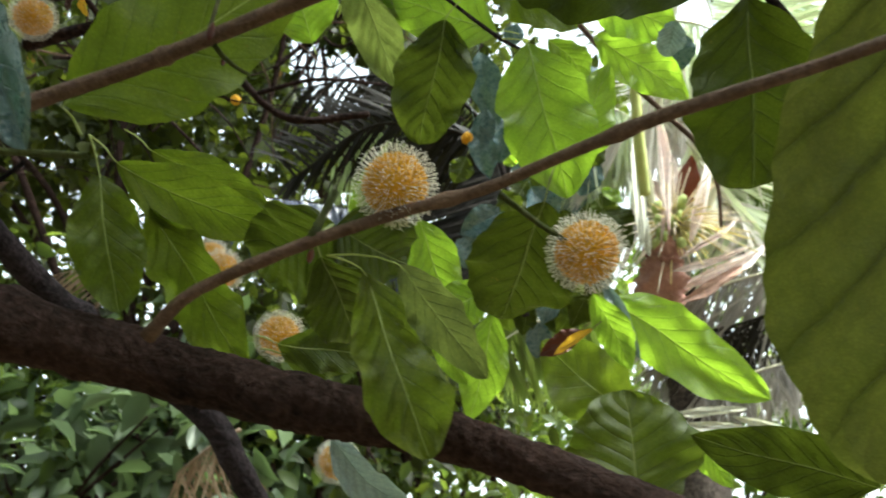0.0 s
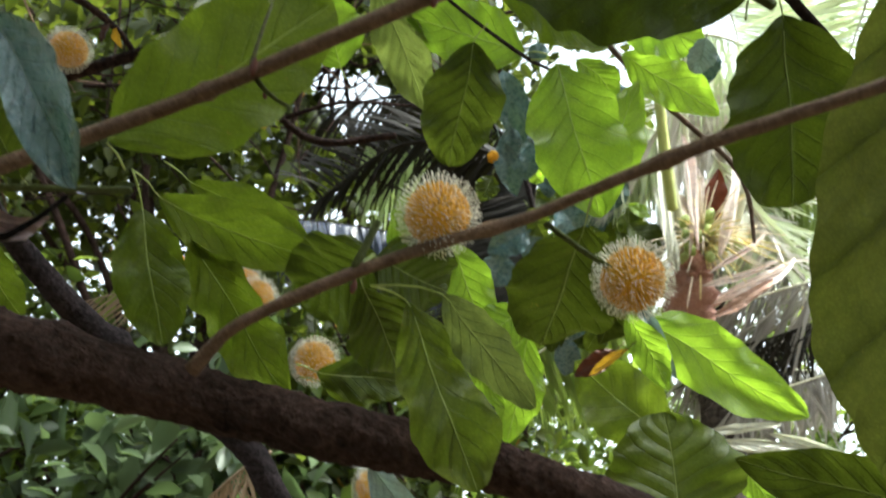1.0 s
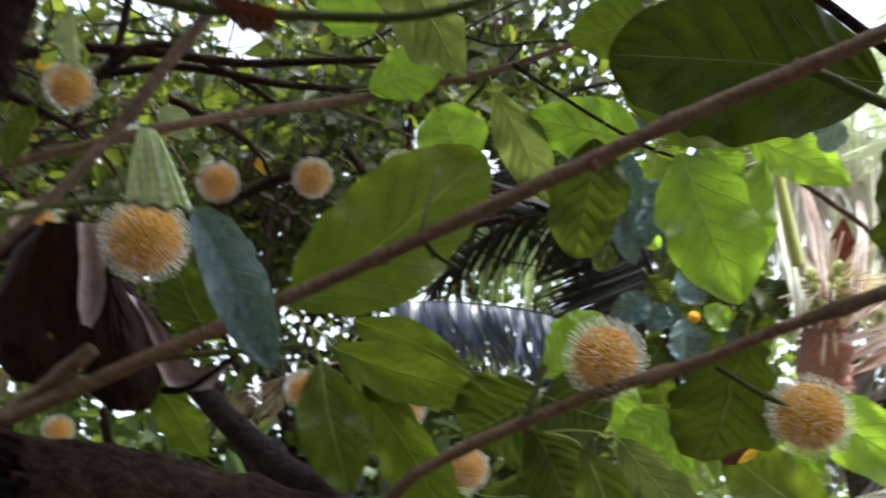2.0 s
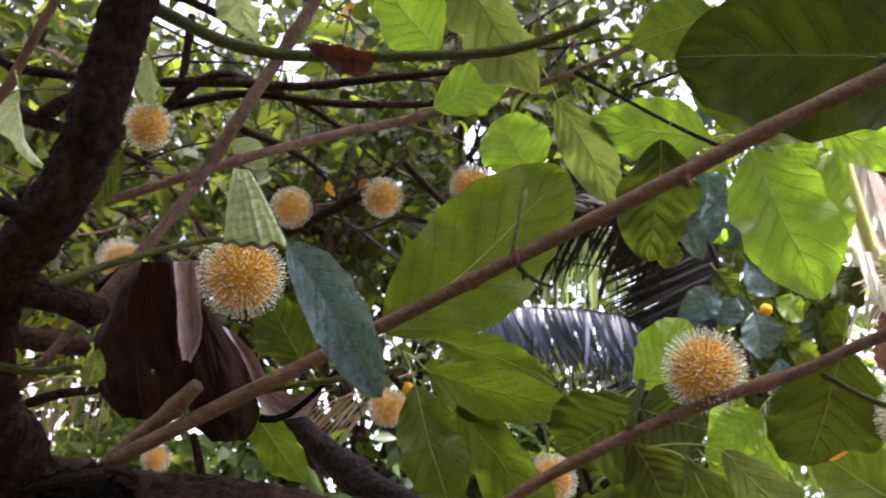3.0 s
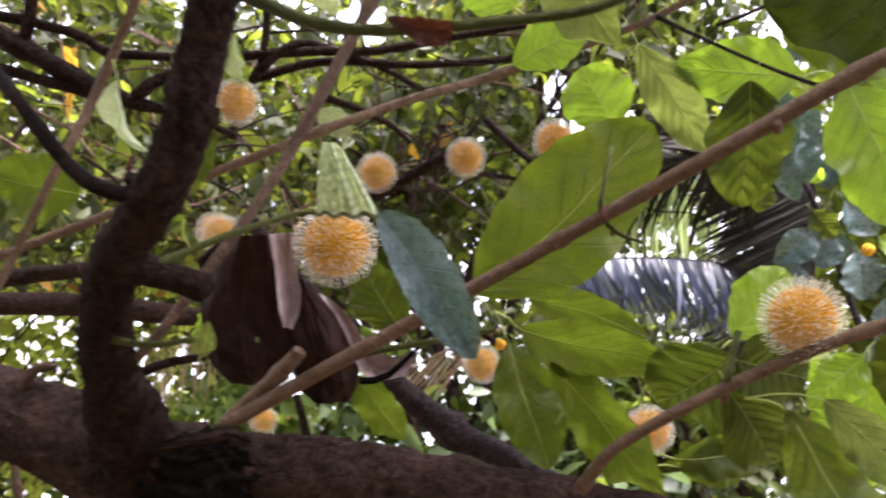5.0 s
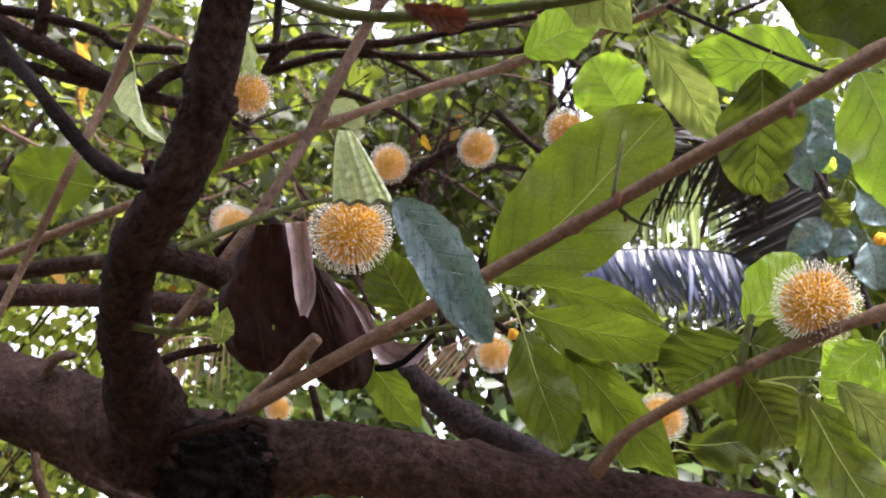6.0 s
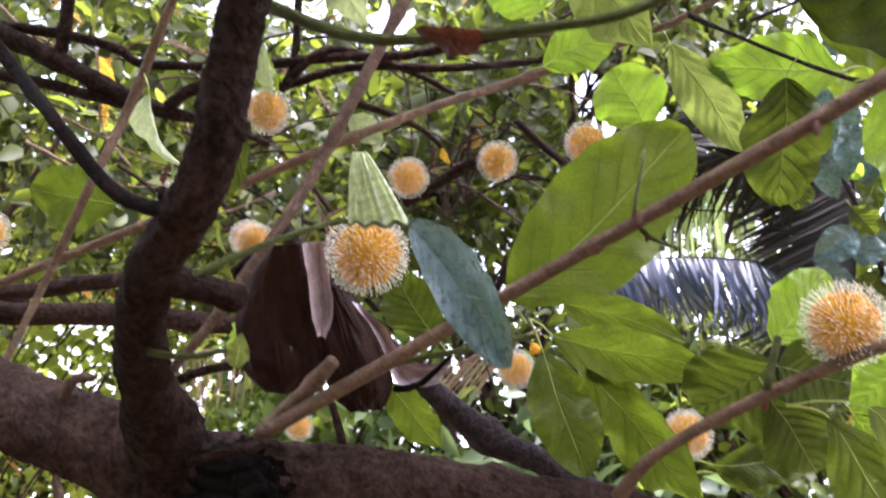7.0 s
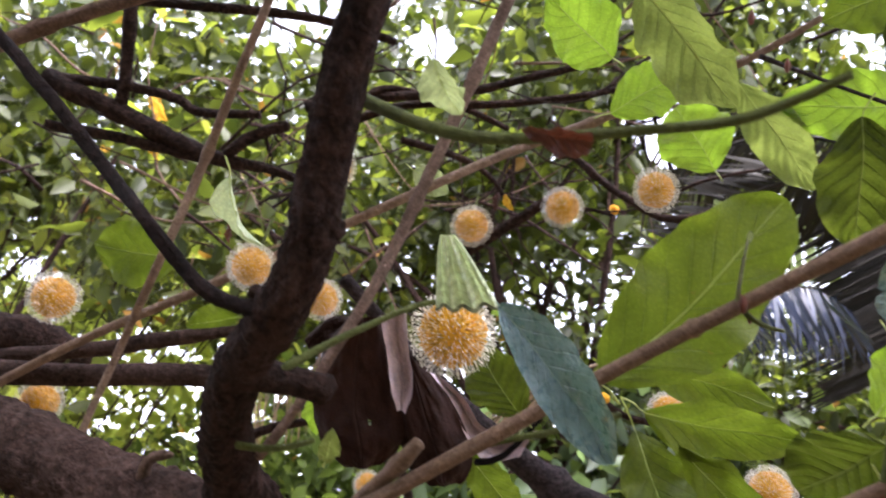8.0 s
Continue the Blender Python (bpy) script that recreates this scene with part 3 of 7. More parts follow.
def foliage(name, mat, centres, spread, n, size, seed, parent=None, droop=0.4, label="", gaps=GAPS):
    """Many small folded leaves in clumps round the given centres, in one mesh."""
    rs = np.random.RandomState(seed)
    c = np.asarray(centres, float)
    pick = rs.randint(0, len(c), n)
    pos = c[pick] + rs.normal(0, 1, (n, 3)) * np.asarray(spread)
    for *centre, radius in gaps:
        way = np.array(centre) - MIDWAY
        far = np.linalg.norm(way)
        off = pos - MIDWAY
        reach = off @ (way / far)
        miss = np.linalg.norm(off - reach[:, None] * (way / far), axis=1)
        keep = (reach < 1.2) | (miss > radius * reach / far + 0.25 * size)
        pos = pos[keep]
    n = len(pos)
    ax = rs.normal(0, 1, (n, 3)) + np.array([0, 0, -droop])
    ax /= np.linalg.norm(ax, axis=1)[:, None]
    nr = rs.normal(0, 1, (n, 3)) + np.array([0, -0.5, 0.6])
    sd = np.cross(ax, nr)
    sd /= np.linalg.norm(sd, axis=1)[:, None]
    nr = np.cross(sd, ax)
    ln = (size * rs.uniform(0.55, 1.3, n))[:, None]
    wd = ln * rs.uniform(0.42, 0.62, n)[:, None]
    shape = ((0, 0, 0), (0.3, 0.46, 0.1), (0.62, 0.42, 0.08), (1, 0, -0.12), (0.62, -0.42, 0.08), (0.3, -0.46, 0.1), (0.45, 0, 0.0))
    vs = np.stack([pos + ax * ln * a + sd * wd * b + nr * ln * h for a, b, h in shape], 1).reshape(-1, 3)
    k = np.arange(n)[:, None] * 7
    faces = []
    for a, b, d in ((0, 6, 1), (1, 6, 2), (2, 6, 3), (3, 6, 4), (4, 6, 5), (5, 6, 0)):
        faces.append(k + np.array([[a, b, d]]))
    f = np.concatenate(faces, 1).reshape(-1, 3)
    me = bpy.data.meshes.new(name)
    me.vertices.add(len(vs))
    me.vertices.foreach_set("co", vs.ravel())
    me.loops.add(f.size)
    me.loops.foreach_set("vertex_index", f.ravel().astype(np.int32))
    me.polygons.add(len(f))
    me.polygons.foreach_set("loop_start", np.arange(0, f.size, 3, dtype=np.int32))
    me.update(calc_edges=True)
    ob = part(name, me, mat, parent, label)
    ob["kind"] = "stuff"
    return ob


def leaflet_mesh(name, segs=7, droop=0.35, vee=0.5):
    """A palm leaflet one long and one wide at its widest: a narrow folded blade that droops and tapers."""
    verts, faces = [], []
    for i in range(segs + 1):
        u = i / segs
        w = 0.5 * (0.55 + 1.2 * u) if u < 0.25 else 0.5 * (1 - ((u - 0.25) / 0.75) ** 2.2) + 0.01
        z = -droop * u * u
        verts += [(u, -w, z + vee * 0.0), (u, 0, z), (u, w, z)]
    for i in range(segs):
        a = 3 * i
        faces += [(a, a + 3, a + 4, a + 1), (a + 1, a + 4, a + 5, a + 2)]
    me = mesh_of(name, verts, faces)
    return me


def frond(parent, pts, radius, count, length, width, way_l, way_r, mat, seed=1, jitter=0.12, start=0.05, end=1.0, sides=(True, True), label="", droop=0.3, taper=0.5, turn=0.0, loose=0.3):
    """A palm frond: a rachis along the points, and leaflets as parts on one or both sides of it, pointing along way_l and way_r."""
    v, f = tube_data(pts, [radius, radius * 0.8, radius * 0.35], 8, 0.02, 0.02)
    rach = part("frond", mesh_of("rachis", v, f), PALM_SHADE_BROWN if mat in (PALM_GLOSS, PALM_SHADE_BROWN, PALM_LIT) else PALM_TAN if mat == PALM_TAN else RACHIS, parent, label)
    line = glide(pts, count)
    rs = random.Random(seed)
    key = (mat.name, round(droop, 2))
    if key not in LEAFLETS:
        LEAFLETS[key] = leaflet_mesh("leaflet", 6, droop)
        LEAFLETS[key].materials.append(mat)
    me = LEAFLETS[key]
    for i in range(count):
        u = i / max(1, count - 1)
        if not start <= u <= end:
            continue
        for on, way in zip(sides, (way_l, way_r)):
            if not on:
                continue
            d = Vector(way) + Vector((rs.gauss(0, jitter), rs.gauss(0, jitter), rs.gauss(0, jitter)))
            d.normalize()
            ln = length * (1 - taper * abs(u - 0.4)) * rs.uniform(0.85, 1.1)
            s = FRONT.cross(d).normalized()
            s = Matrix.Rotation(radians(turn) + rs.gauss(0.0, loose), 3, d) @ s
            z = d.cross(s)
            m = Matrix((d * ln, s * width * rs.uniform(0.75, 1.15), z * ln)).transposed().to_4x4()
            m.translation = Vector(line[i])
            lf = part("leaflet", me, mat, rach)
            lf.matrix_parent_inverse = Matrix()
            lf.matrix_basis = m
    return rach


LEAFLETS = {}


# ---------------------------------------------------------------- the near tree
tree = thing("flowering_tree", (-0.30, 0.35, 0.0), "flowering tree with round orange flower heads and big green leaves", "tree")
limb(tree, 'main_limb', BARK, [(-0.7640, 0.3085, 1.8003), (-0.6525, 0.3389, 1.7555), (-0.5524, 0.3596, 1.7092), (-0.4862, 0.3744, 1.6840), (-0.4239, 0.3879, 1.6582), (-0.3747, 0.3994, 1.6509), (-0.3108, 0.4095, 1.6463), (-0.2419, 0.4248, 1.6349), (-0.1590, 0.4591, 1.6184), (-0.0783, 0.4519, 1.5963), (-0.0241, 0.4526, 1.5867), (0.0258, 0.4552, 1.5724), (0.0828, 0.4580, 1.5528), (0.1547, 0.4709, 1.5289)], [0.0289, 0.0284, 0.0283, 0.0289, 0.0308, 0.0273, 0.0217, 0.0187, 0.0163, 0.0150, 0.0143, 0.0123, 0.0116, 0.0104], sides=56, lumps=0.13, step=0.003, grain=0.10, label='rough brown bark')
limb(tree, 'upright_limb', BARK_DARK, [(-0.4258, 0.3824, 1.6558), (-0.4124, 0.3471, 1.6802), (-0.3944, 0.3119, 1.6957), (-0.3694, 0.2758, 1.7115), (-0.3391, 0.2435, 1.7264), (-0.3012, 0.2201, 1.7388), (-0.2737, 0.2051, 1.7569), (-0.2590, 0.1927, 1.7810), (-0.2452, 0.1813, 1.8049), (-0.2266, 0.1666, 1.8323), (-0.2039, 0.1528, 1.8664)], [0.0280, 0.0215, 0.0160, 0.0130, 0.0122, 0.0119, 0.0110, 0.0107, 0.0105, 0.0097, 0.0088], sides=48, lumps=0.15, step=0.003, grain=0.12, label='rough bark darkened for shade', seed=3)
limb(tree, 'knot', BARK_DARK, [(-0.2640, 0.2020, 1.7730), (-0.2590, 0.2015, 1.7690), (-0.2545, 0.2012, 1.7660)], [0.006, 0.0075, 0.005], sides=16, lumps=0.4, grain=0.15)
limb(tree, 'knot', BARK_DARK, [(-0.2644, 0.1946, 1.7749), (-0.2654, 0.1885, 1.7720), (-0.2677, 0.1861, 1.7726)], [0.0045, 0.0032, 0.0018], sides=12, lumps=0.25, grain=0.1)
limb(tree, 'knot', BARK_DARK, [(-0.3064, 0.2151, 1.7525), (-0.3014, 0.2068, 1.7496)], [0.0045, 0.003], sides=12, lumps=0.25, grain=0.1)
limb(tree, 'knot', BARK_DARK, [(-0.3620, 0.2628, 1.7156), (-0.3626, 0.2556, 1.7180)], [0.005, 0.0035], sides=12, lumps=0.25, grain=0.1)
limb(tree, 'broken_stub', BARK_DARK, [(-0.3321, 0.2403, 1.7268), (-0.3240, 0.2558, 1.7256), (-0.3177, 0.2702, 1.7253), (-0.3119, 0.2793, 1.7234), (-0.3104, 0.2828, 1.7221)], [0.0112, 0.0080, 0.0073, 0.0089, 0.0059], sides=14, lumps=0.2, label='short broken side branch', seed=5)
wound(tree, (-0.3768, 0.3767, 1.6398), (0.97, 0.16, -0.12), (0.12, 0.0, 1.0), (0.25, -0.9, -0.35), (0.045, 0.036, 0.022), 'black crumbling rotten wood of a torn branch')
limb(tree, 'bark_lip', BARK_DARK, [(-0.4137, 0.3614, 1.6533), (-0.3898, 0.3524, 1.6580), (-0.3702, 0.3532, 1.6605), (-0.3563, 0.3576, 1.6631), (-0.3479, 0.3651, 1.6669), (-0.3448, 0.3809, 1.6659)], [0.0015, 0.0022, 0.0028, 0.0030, 0.0030, 0.002], sides=20, lumps=0.5, grain=0.25, step=0.002, label='torn lip of bark over the rotten place')
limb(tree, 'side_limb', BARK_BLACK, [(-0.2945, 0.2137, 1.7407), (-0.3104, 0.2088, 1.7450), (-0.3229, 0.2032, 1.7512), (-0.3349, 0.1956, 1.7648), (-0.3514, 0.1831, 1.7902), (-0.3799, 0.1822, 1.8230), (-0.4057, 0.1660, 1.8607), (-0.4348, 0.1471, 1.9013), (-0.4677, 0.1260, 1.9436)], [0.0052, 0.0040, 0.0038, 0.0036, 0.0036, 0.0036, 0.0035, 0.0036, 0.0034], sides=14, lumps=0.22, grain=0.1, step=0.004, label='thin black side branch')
limb(tree, 'twig', TWIG, [(-0.3574, 0.3694, 1.6722), (-0.2888, 0.3684, 1.6981), (-0.2291, 0.3671, 1.7197), (-0.1855, 0.3635, 1.7345), (-0.1501, 0.3577, 1.7448), (-0.1133, 0.3456, 1.7522), (-0.0269, 0.3136, 1.7681), (0.0219, 0.3029, 1.7821), (0.0634, 0.2948, 1.7920), (0.1066, 0.2828, 1.8013), (0.1485, 0.2700, 1.8137), (0.1907, 0.2574, 1.8261)], [0.0045, 0.0047, 0.0043, 0.0042, 0.0041, 0.0039, 0.0041, 0.0039, 0.0042, 0.0038, 0.0037, 0.0033], nodes=(0.4, 0.62), label='straight brown twig', sides=12)
limb(tree, 'twig', TWIG, [(-0.3596, 0.3765, 1.6752), (-0.3402, 0.3728, 1.6872), (-0.3195, 0.3677, 1.6984), (-0.3001, 0.3609, 1.7096)], [0.0055, 0.0052, 0.0047, 0.0042], nodes=(0.75,), label='short snapped twig')
limb(tree, 'twig', TWIG, [(-0.1562, 0.4367, 1.6278), (-0.1356, 0.4221, 1.6434), (-0.1105, 0.4131, 1.6540), (-0.0678, 0.4013, 1.6677), (-0.0218, 0.3894, 1.6791), (0.0201, 0.3772, 1.6861), (0.0535, 0.3573, 1.6923), (0.0930, 0.3223, 1.6936), (0.1254, 0.3056, 1.6974), (0.1571, 0.2891, 1.7006), (0.1874, 0.2677, 1.7026)], [0.0046, 0.0035, 0.0032, 0.0034, 0.0031, 0.0030, 0.0029, 0.0033, 0.0030, 0.0028, 0.0027], nodes=(0.24, 0.46, 0.67), label='slender brown twig', sides=12)
limb(tree, 'twig', TWIG, [(-0.8433, 0.3737, 1.7684), (-0.7450, 0.4021, 1.8174), (-0.6643, 0.4279, 1.8568), (-0.5653, 0.4521, 1.8901), (-0.4689, 0.4794, 1.9272), (-0.3754, 0.5147, 1.9698), (-0.3108, 0.5745, 2.0231), (-0.2421, 0.6376, 2.0729), (-0.1393, 0.6644, 2.1040), (-0.0816, 0.6780, 2.1244), (-0.0167, 0.6902, 2.1541)], [0.0046, 0.0042, 0.0042, 0.0042, 0.0043, 0.0043, 0.0046, 0.0049, 0.0041, 0.0038, 0.0032], nodes=(0.5, 0.7, 0.82), label='long pale brown twig')
limb(tree, 'twig', BARK_GREY, [(-0.0787, 0.6464, 2.0995), (-0.0430, 0.6917, 2.0971), (0.0082, 0.7368, 2.0806), (0.0567, 0.7784, 2.0695), (0.0868, 0.7995, 2.0663)], [0.0028, 0.0020, 0.0020, 0.0024, 0.0018], label='thin dark twig')
limb(tree, 'twig', TWIG_GREY, [(-0.3690, 0.3029, 1.6991), (-0.3492, 0.3021, 1.7179), (-0.3292, 0.3075, 1.7487), (-0.3093, 0.3199, 1.7898), (-0.2944, 0.3343, 1.8347), (-0.2737, 0.3390, 1.8802), (-0.2482, 0.3493, 1.9430), (-0.2162, 0.3569, 2.0173), (-0.1672, 0.3508, 2.0979)], [0.0028, 0.0028, 0.0032, 0.0033, 0.0038, 0.0039, 0.0041, 0.0042, 0.0043], nodes=(0.55, 0.75), label='upright grey-brown twig')
limb(tree, 'twig', TWIG, [(-0.5852, 0.3637, 1.7351), (-0.5726, 0.3652, 1.7680), (-0.5484, 0.3637, 1.8172), (-0.5023, 0.3461, 1.8695), (-0.4782, 0.3493, 1.9339), (-0.4339, 0.3296, 1.9893), (-0.3970, 0.3176, 2.0467), (-0.3450, 0.2993, 2.1310)], [0.0027, 0.0028, 0.0031, 0.0034, 0.0038, 0.0035, 0.0035, 0.0035], nodes=(0.6,), label='leaning pale brown twig')
limb(tree, 'green_shoot', STEM, [(-0.2447, 0.1890, 1.8270), (-0.2094, 0.1942, 1.8014), (-0.1835, 0.1962, 1.7883), (-0.1539, 0.1968, 1.7797), (-0.1220, 0.1996, 1.7747), (-0.0905, 0.1969, 1.7669), (-0.0691, 0.1978, 1.7693), (-0.0509, 0.1963, 1.7726)], [0.0032, 0.0028, 0.0026, 0.0023, 0.0021, 0.0020, 0.0018, 0.0016], nodes=(0.78,), label='smooth green shoot')
limb(tree, 'green_shoot', STEM, [(-0.3202, 0.2511, 1.7265), (-0.3064, 0.2674, 1.7411), (-0.2882, 0.2853, 1.7560), (-0.2711, 0.3085, 1.7715), (-0.2585, 0.3280, 1.7783)], [0.0023, 0.0020, 0.0018, 0.0016, 0.0016], label='thin green shoot')
limb(tree, 'green_shoot', STEM, [(-0.3086, 0.3664, 1.6903), (-0.2696, 0.3748, 1.7060), (-0.2308, 0.3873, 1.7124), (-0.1934, 0.4097, 1.7220)], [0.0020, 0.0020, 0.0020, 0.0021], label='thin green shoot')
limb(tree, 'green_shoot', STEM, [(-0.3586, 0.2716, 1.6996), (-0.3439, 0.2842, 1.6978), (-0.3269, 0.2948, 1.7023)], [0.0021, 0.0018, 0.0015], label='snapped pale green shoot')
limb(tree, 'rear_limb', BARK_GREY, [(-0.5043, 0.5935, 1.9416), (-0.4693, 0.6861, 1.8737), (-0.4241, 0.7586, 1.8073), (-0.3737, 0.8279, 1.7523), (-0.3211, 0.8487, 1.7235), (-0.2432, 0.8655, 1.6653), (-0.2125, 0.8745, 1.6214), (-0.1792, 0.9015, 1.5610)], [0.0069, 0.0085, 0.0124, 0.0164, 0.0140, 0.0145, 0.0137, 0.0137], nodes=(0.42,), sides=14, lumps=0.1, label='grey-purple bark')
limb(tree, 'rear_limb', BARK, [(-0.8441, 0.3725, 1.8460), (-0.7064, 0.4344, 1.8318), (-0.6322, 0.4658, 1.8282), (-0.5858, 0.4856, 1.8256), (-0.5330, 0.5210, 1.8205), (-0.4925, 0.5503, 1.8175), (-0.4479, 0.6060, 1.8120), (-0.4331, 0.6700, 1.8134)], [0.0131, 0.0106, 0.0101, 0.0101, 0.0097, 0.0072, 0.0043, 0.0023], lumps=0.1, label='grey-brown bark')
limb(tree, 'rear_limb', BARK, [(-0.8673, 0.4134, 1.8642), (-0.7068, 0.4763, 1.8674), (-0.6609, 0.4927, 1.8718), (-0.6205, 0.5077, 1.8743), (-0.5647, 0.5283, 1.8783)], [0.0075, 0.0075, 0.0081, 0.0070, 0.0043], lumps=0.1)
flower_head(tree, (-0.0235, 0.3938, 1.6968), 0.0441, 1, (-0.0190, 0.3898, 1.6786))
flower_head(tree, (0.0737, 0.3992, 1.6620), 0.0417, 2, (0.0295, 0.3766, 1.6832))
flower_head(tree, (-0.2643, 0.3357, 1.7618), 0.0491, 3, (-0.2585, 0.3280, 1.7783))
flower_head(tree, (-0.3838, 0.6464, 1.9948), 0.0440, 4)
flower_head(tree, (-0.2925, 0.6705, 2.0040), 0.0431, 5)
flower_head(tree, (-0.4385, 0.4689, 1.9886), 0.0424, 6)
flower_head(tree, (-0.1933, 0.6473, 1.9863), 0.0437, 7)
flower_head(tree, (-0.1513, 0.7465, 1.7178), 0.0475, 8)
flower_head(tree, (-0.4711, 0.4089, 1.8764), 0.0391, 9)
flower_head(tree, (-0.6318, 0.3620, 1.8660), 0.0430, 10)
flower_head(tree, (-0.7456, 0.4555, 1.8166), 0.0441, 11)
flower_head(tree, (-0.4914, 0.5356, 1.8964), 0.0399, 12)
flower_head(tree, (-0.2009, 0.7116, 1.7679), 0.0403, 13)
flower_head(tree, (-0.2972, 0.7008, 1.7888), 0.0386, 14)
flower_head(tree, (-0.4906, 0.6212, 1.7400), 0.0275, 15)
flower_head(tree, (-0.5317, 0.5772, 1.9278), 0.0377, 16)
flower_head(tree, (-0.2371, 0.7931, 1.8102), 0.0457, 17)
flower_head(tree, (-0.1001, 0.8058, 1.6139), 0.0430, 18)
leaf(tree, 'blue', (-0.2281, 0.3165, 1.7662), (-0.1800, 0.3208, 1.6772), 0.050, sharp=0.15, broad=0.60, roll=20, fold=0.38, curl=0.10, bow=-0.25, wave=0.05, quilt=0.7, lop=0.5, petiole=(-0.2451, 0.3233, 1.7746))
pleated_leaf(tree, 'tender', (-0.2420, 0.2849, 1.7969), (-0.2594, 0.3046, 1.7671), (-0.2297, 0.3199, 1.7674), pleats=3.3, deep=0.0045, bulge=0.004, label='pleated whitish young leaf hanging over a flower head')
leaf(tree, 'green', (-0.1944, 0.3767, 1.7339), (-0.0785, 0.3715, 1.8147), 0.071, roll=8, fold=0.1, curl=0.07, broad=0.45, sharp=0.1, quilt=0.9, bow=0.05, petiole=(-0.188, 0.388, 1.723))
leaf(tree, 'green', (-0.1876, 0.4157, 1.7139), (-0.1725, 0.4307, 1.6392), 0.039, roll=-15, fold=0.2, wave=0.5, sharp=0.25, broad=0.5, petiole=(-0.19, 0.401, 1.73))
leaf(tree, 'green', (-0.1831, 0.4239, 1.7254), (-0.1001, 0.4862, 1.7137), 0.039, roll=12, fold=0.25, curl=-0.2, bow=0.3, petiole=(-0.19, 0.401, 1.73))
leaf(tree, 'green', (-0.1923, 0.4931, 1.7707), (-0.1193, 0.5555, 1.7500), 0.033, roll=10, curl=-0.1)
leaf(tree, 'green', (-0.1714, 0.4481, 1.7087), (-0.1172, 0.5076, 1.6278), 0.041, roll=10, wave=0.5, fold=0.15)
leaf(tree, 'dark', (-0.0595, 0.4358, 1.6930), (-0.1118, 0.4743, 1.6787), 0.062, roll=0, fold=0.15, sharp=0.4, petiole=(-0.066, 0.408, 1.671))
leaf(tree, 'dark', (-0.0598, 0.4364, 1.6916), (-0.0205, 0.4839, 1.6864), 0.059, roll=0, fold=0.15, sharp=0.4, petiole=(-0.066, 0.408, 1.671))
leaf(tree, 'dark', (-0.0658, 0.4315, 1.6716), (-0.0485, 0.4946, 1.6392), 0.042, roll=0, fold=0.2, sharp=0.4)
leaf(tree, 'green', (-0.1137, 0.5780, 1.6561), (-0.0492, 0.6211, 1.6694), 0.039, roll=0, fold=0.2)
leaf(tree, 'green', (-0.0397, 0.4146, 1.6568), (-0.0052, 0.4235, 1.5624), 0.042, roll=-12, fold=0.2, sharp=0.2, broad=0.62, quilt=1.6, wave=0.55, petiole=(-0.058, 0.404, 1.662))
leaf(tree, 'olive', (-0.0209, 0.4044, 1.6569), (0.0217, 0.4081, 1.5983), 0.028, roll=20, sharp=0.35, fold=0.2, bow=-0.1, petiole=(-0.058, 0.404, 1.662))
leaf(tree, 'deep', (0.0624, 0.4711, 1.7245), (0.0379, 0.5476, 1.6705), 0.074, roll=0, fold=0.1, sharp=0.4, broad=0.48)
leaf(tree, 'green', (-0.3167, 0.4654, 1.7229), (-0.2983, 0.5151, 1.6824), 0.031, roll=0)
leaf(tree, 'dark', (-0.2530, 0.4064, 1.7281), (-0.2686, 0.3690, 1.7698), 0.037, roll=0, sharp=0.5)
leaf(tree, 'tender', (-0.3530, 0.2430, 1.8416), (-0.3585, 0.2780, 1.8120), 0.0245, roll=35, fold=0.45, broad=0.3, sharp=0.45, bow=0.55, curl=0.25, quilt=0.8, wave=0.1)
leaf(tree, 'green', (-0.6488, 0.5135, 1.9636), (-0.7301, 0.4722, 1.9823), 0.071, roll=0)
leaf(tree, 'pale', (-0.4162, 0.4251, 2.0261), (-0.4292, 0.4621, 1.9985), 0.029, roll=20, fold=0.5)
leaf(tree, 'pale', (-0.2007, 0.1883, 1.8283), (-0.2028, 0.2168, 1.8168), 0.021, roll=20, fold=0.4)
leaf(tree, 'bright', (-0.1923, 0.5240, 2.0551), (-0.2218, 0.4469, 2.0775), 0.063, roll=0, fold=0.2)
leaf(tree, 'bright', (-0.2145, 0.5908, 2.0458), (-0.1379, 0.6059, 2.0794), 0.051, roll=0)
leaf(tree, 'olive', (-0.1336, 0.3323, 1.9579), (-0.0958, 0.4052, 1.8990), 0.047, roll=30, fold=0.4, quilt=1.8, wave=0.4)
leaf(tree, 'olive', (-0.1053, 0.7159, 2.1236), (-0.0543, 0.8395, 2.0406), 0.057, roll=15, fold=0.3, quilt=1.8, wave=0.4)
leaf(tree, 'bright', (0.0567, 0.7965, 2.0899), (-0.0753, 0.7393, 2.0990), 0.076, roll=0)
leaf(tree, 'bright', (-0.1498, 0.7839, 2.0650), (-0.1759, 0.7599, 2.1447), 0.082, roll=0, broad=0.5, sharp=0.2)
leaf(tree, 'dark', (-0.0015, 0.7362, 2.0610), (-0.0298, 0.8309, 1.9618), 0.086, roll=0, sharp=0.22, broad=0.46, quilt=2.6, wave=0.3, petiole=(0.014, 0.727, 2.077))
leaf(tree, 'bright', (0.0849, 0.7419, 2.0356), (0.1252, 0.7888, 1.8780), 0.104, roll=0, sharp=0.4, broad=0.48, petiole=(0.059, 0.748, 2.045))
leaf(tree, 'bright', (0.1146, 0.7996, 2.0814), (0.1598, 0.8241, 2.0280), 0.038, roll=0, bow=-0.4)
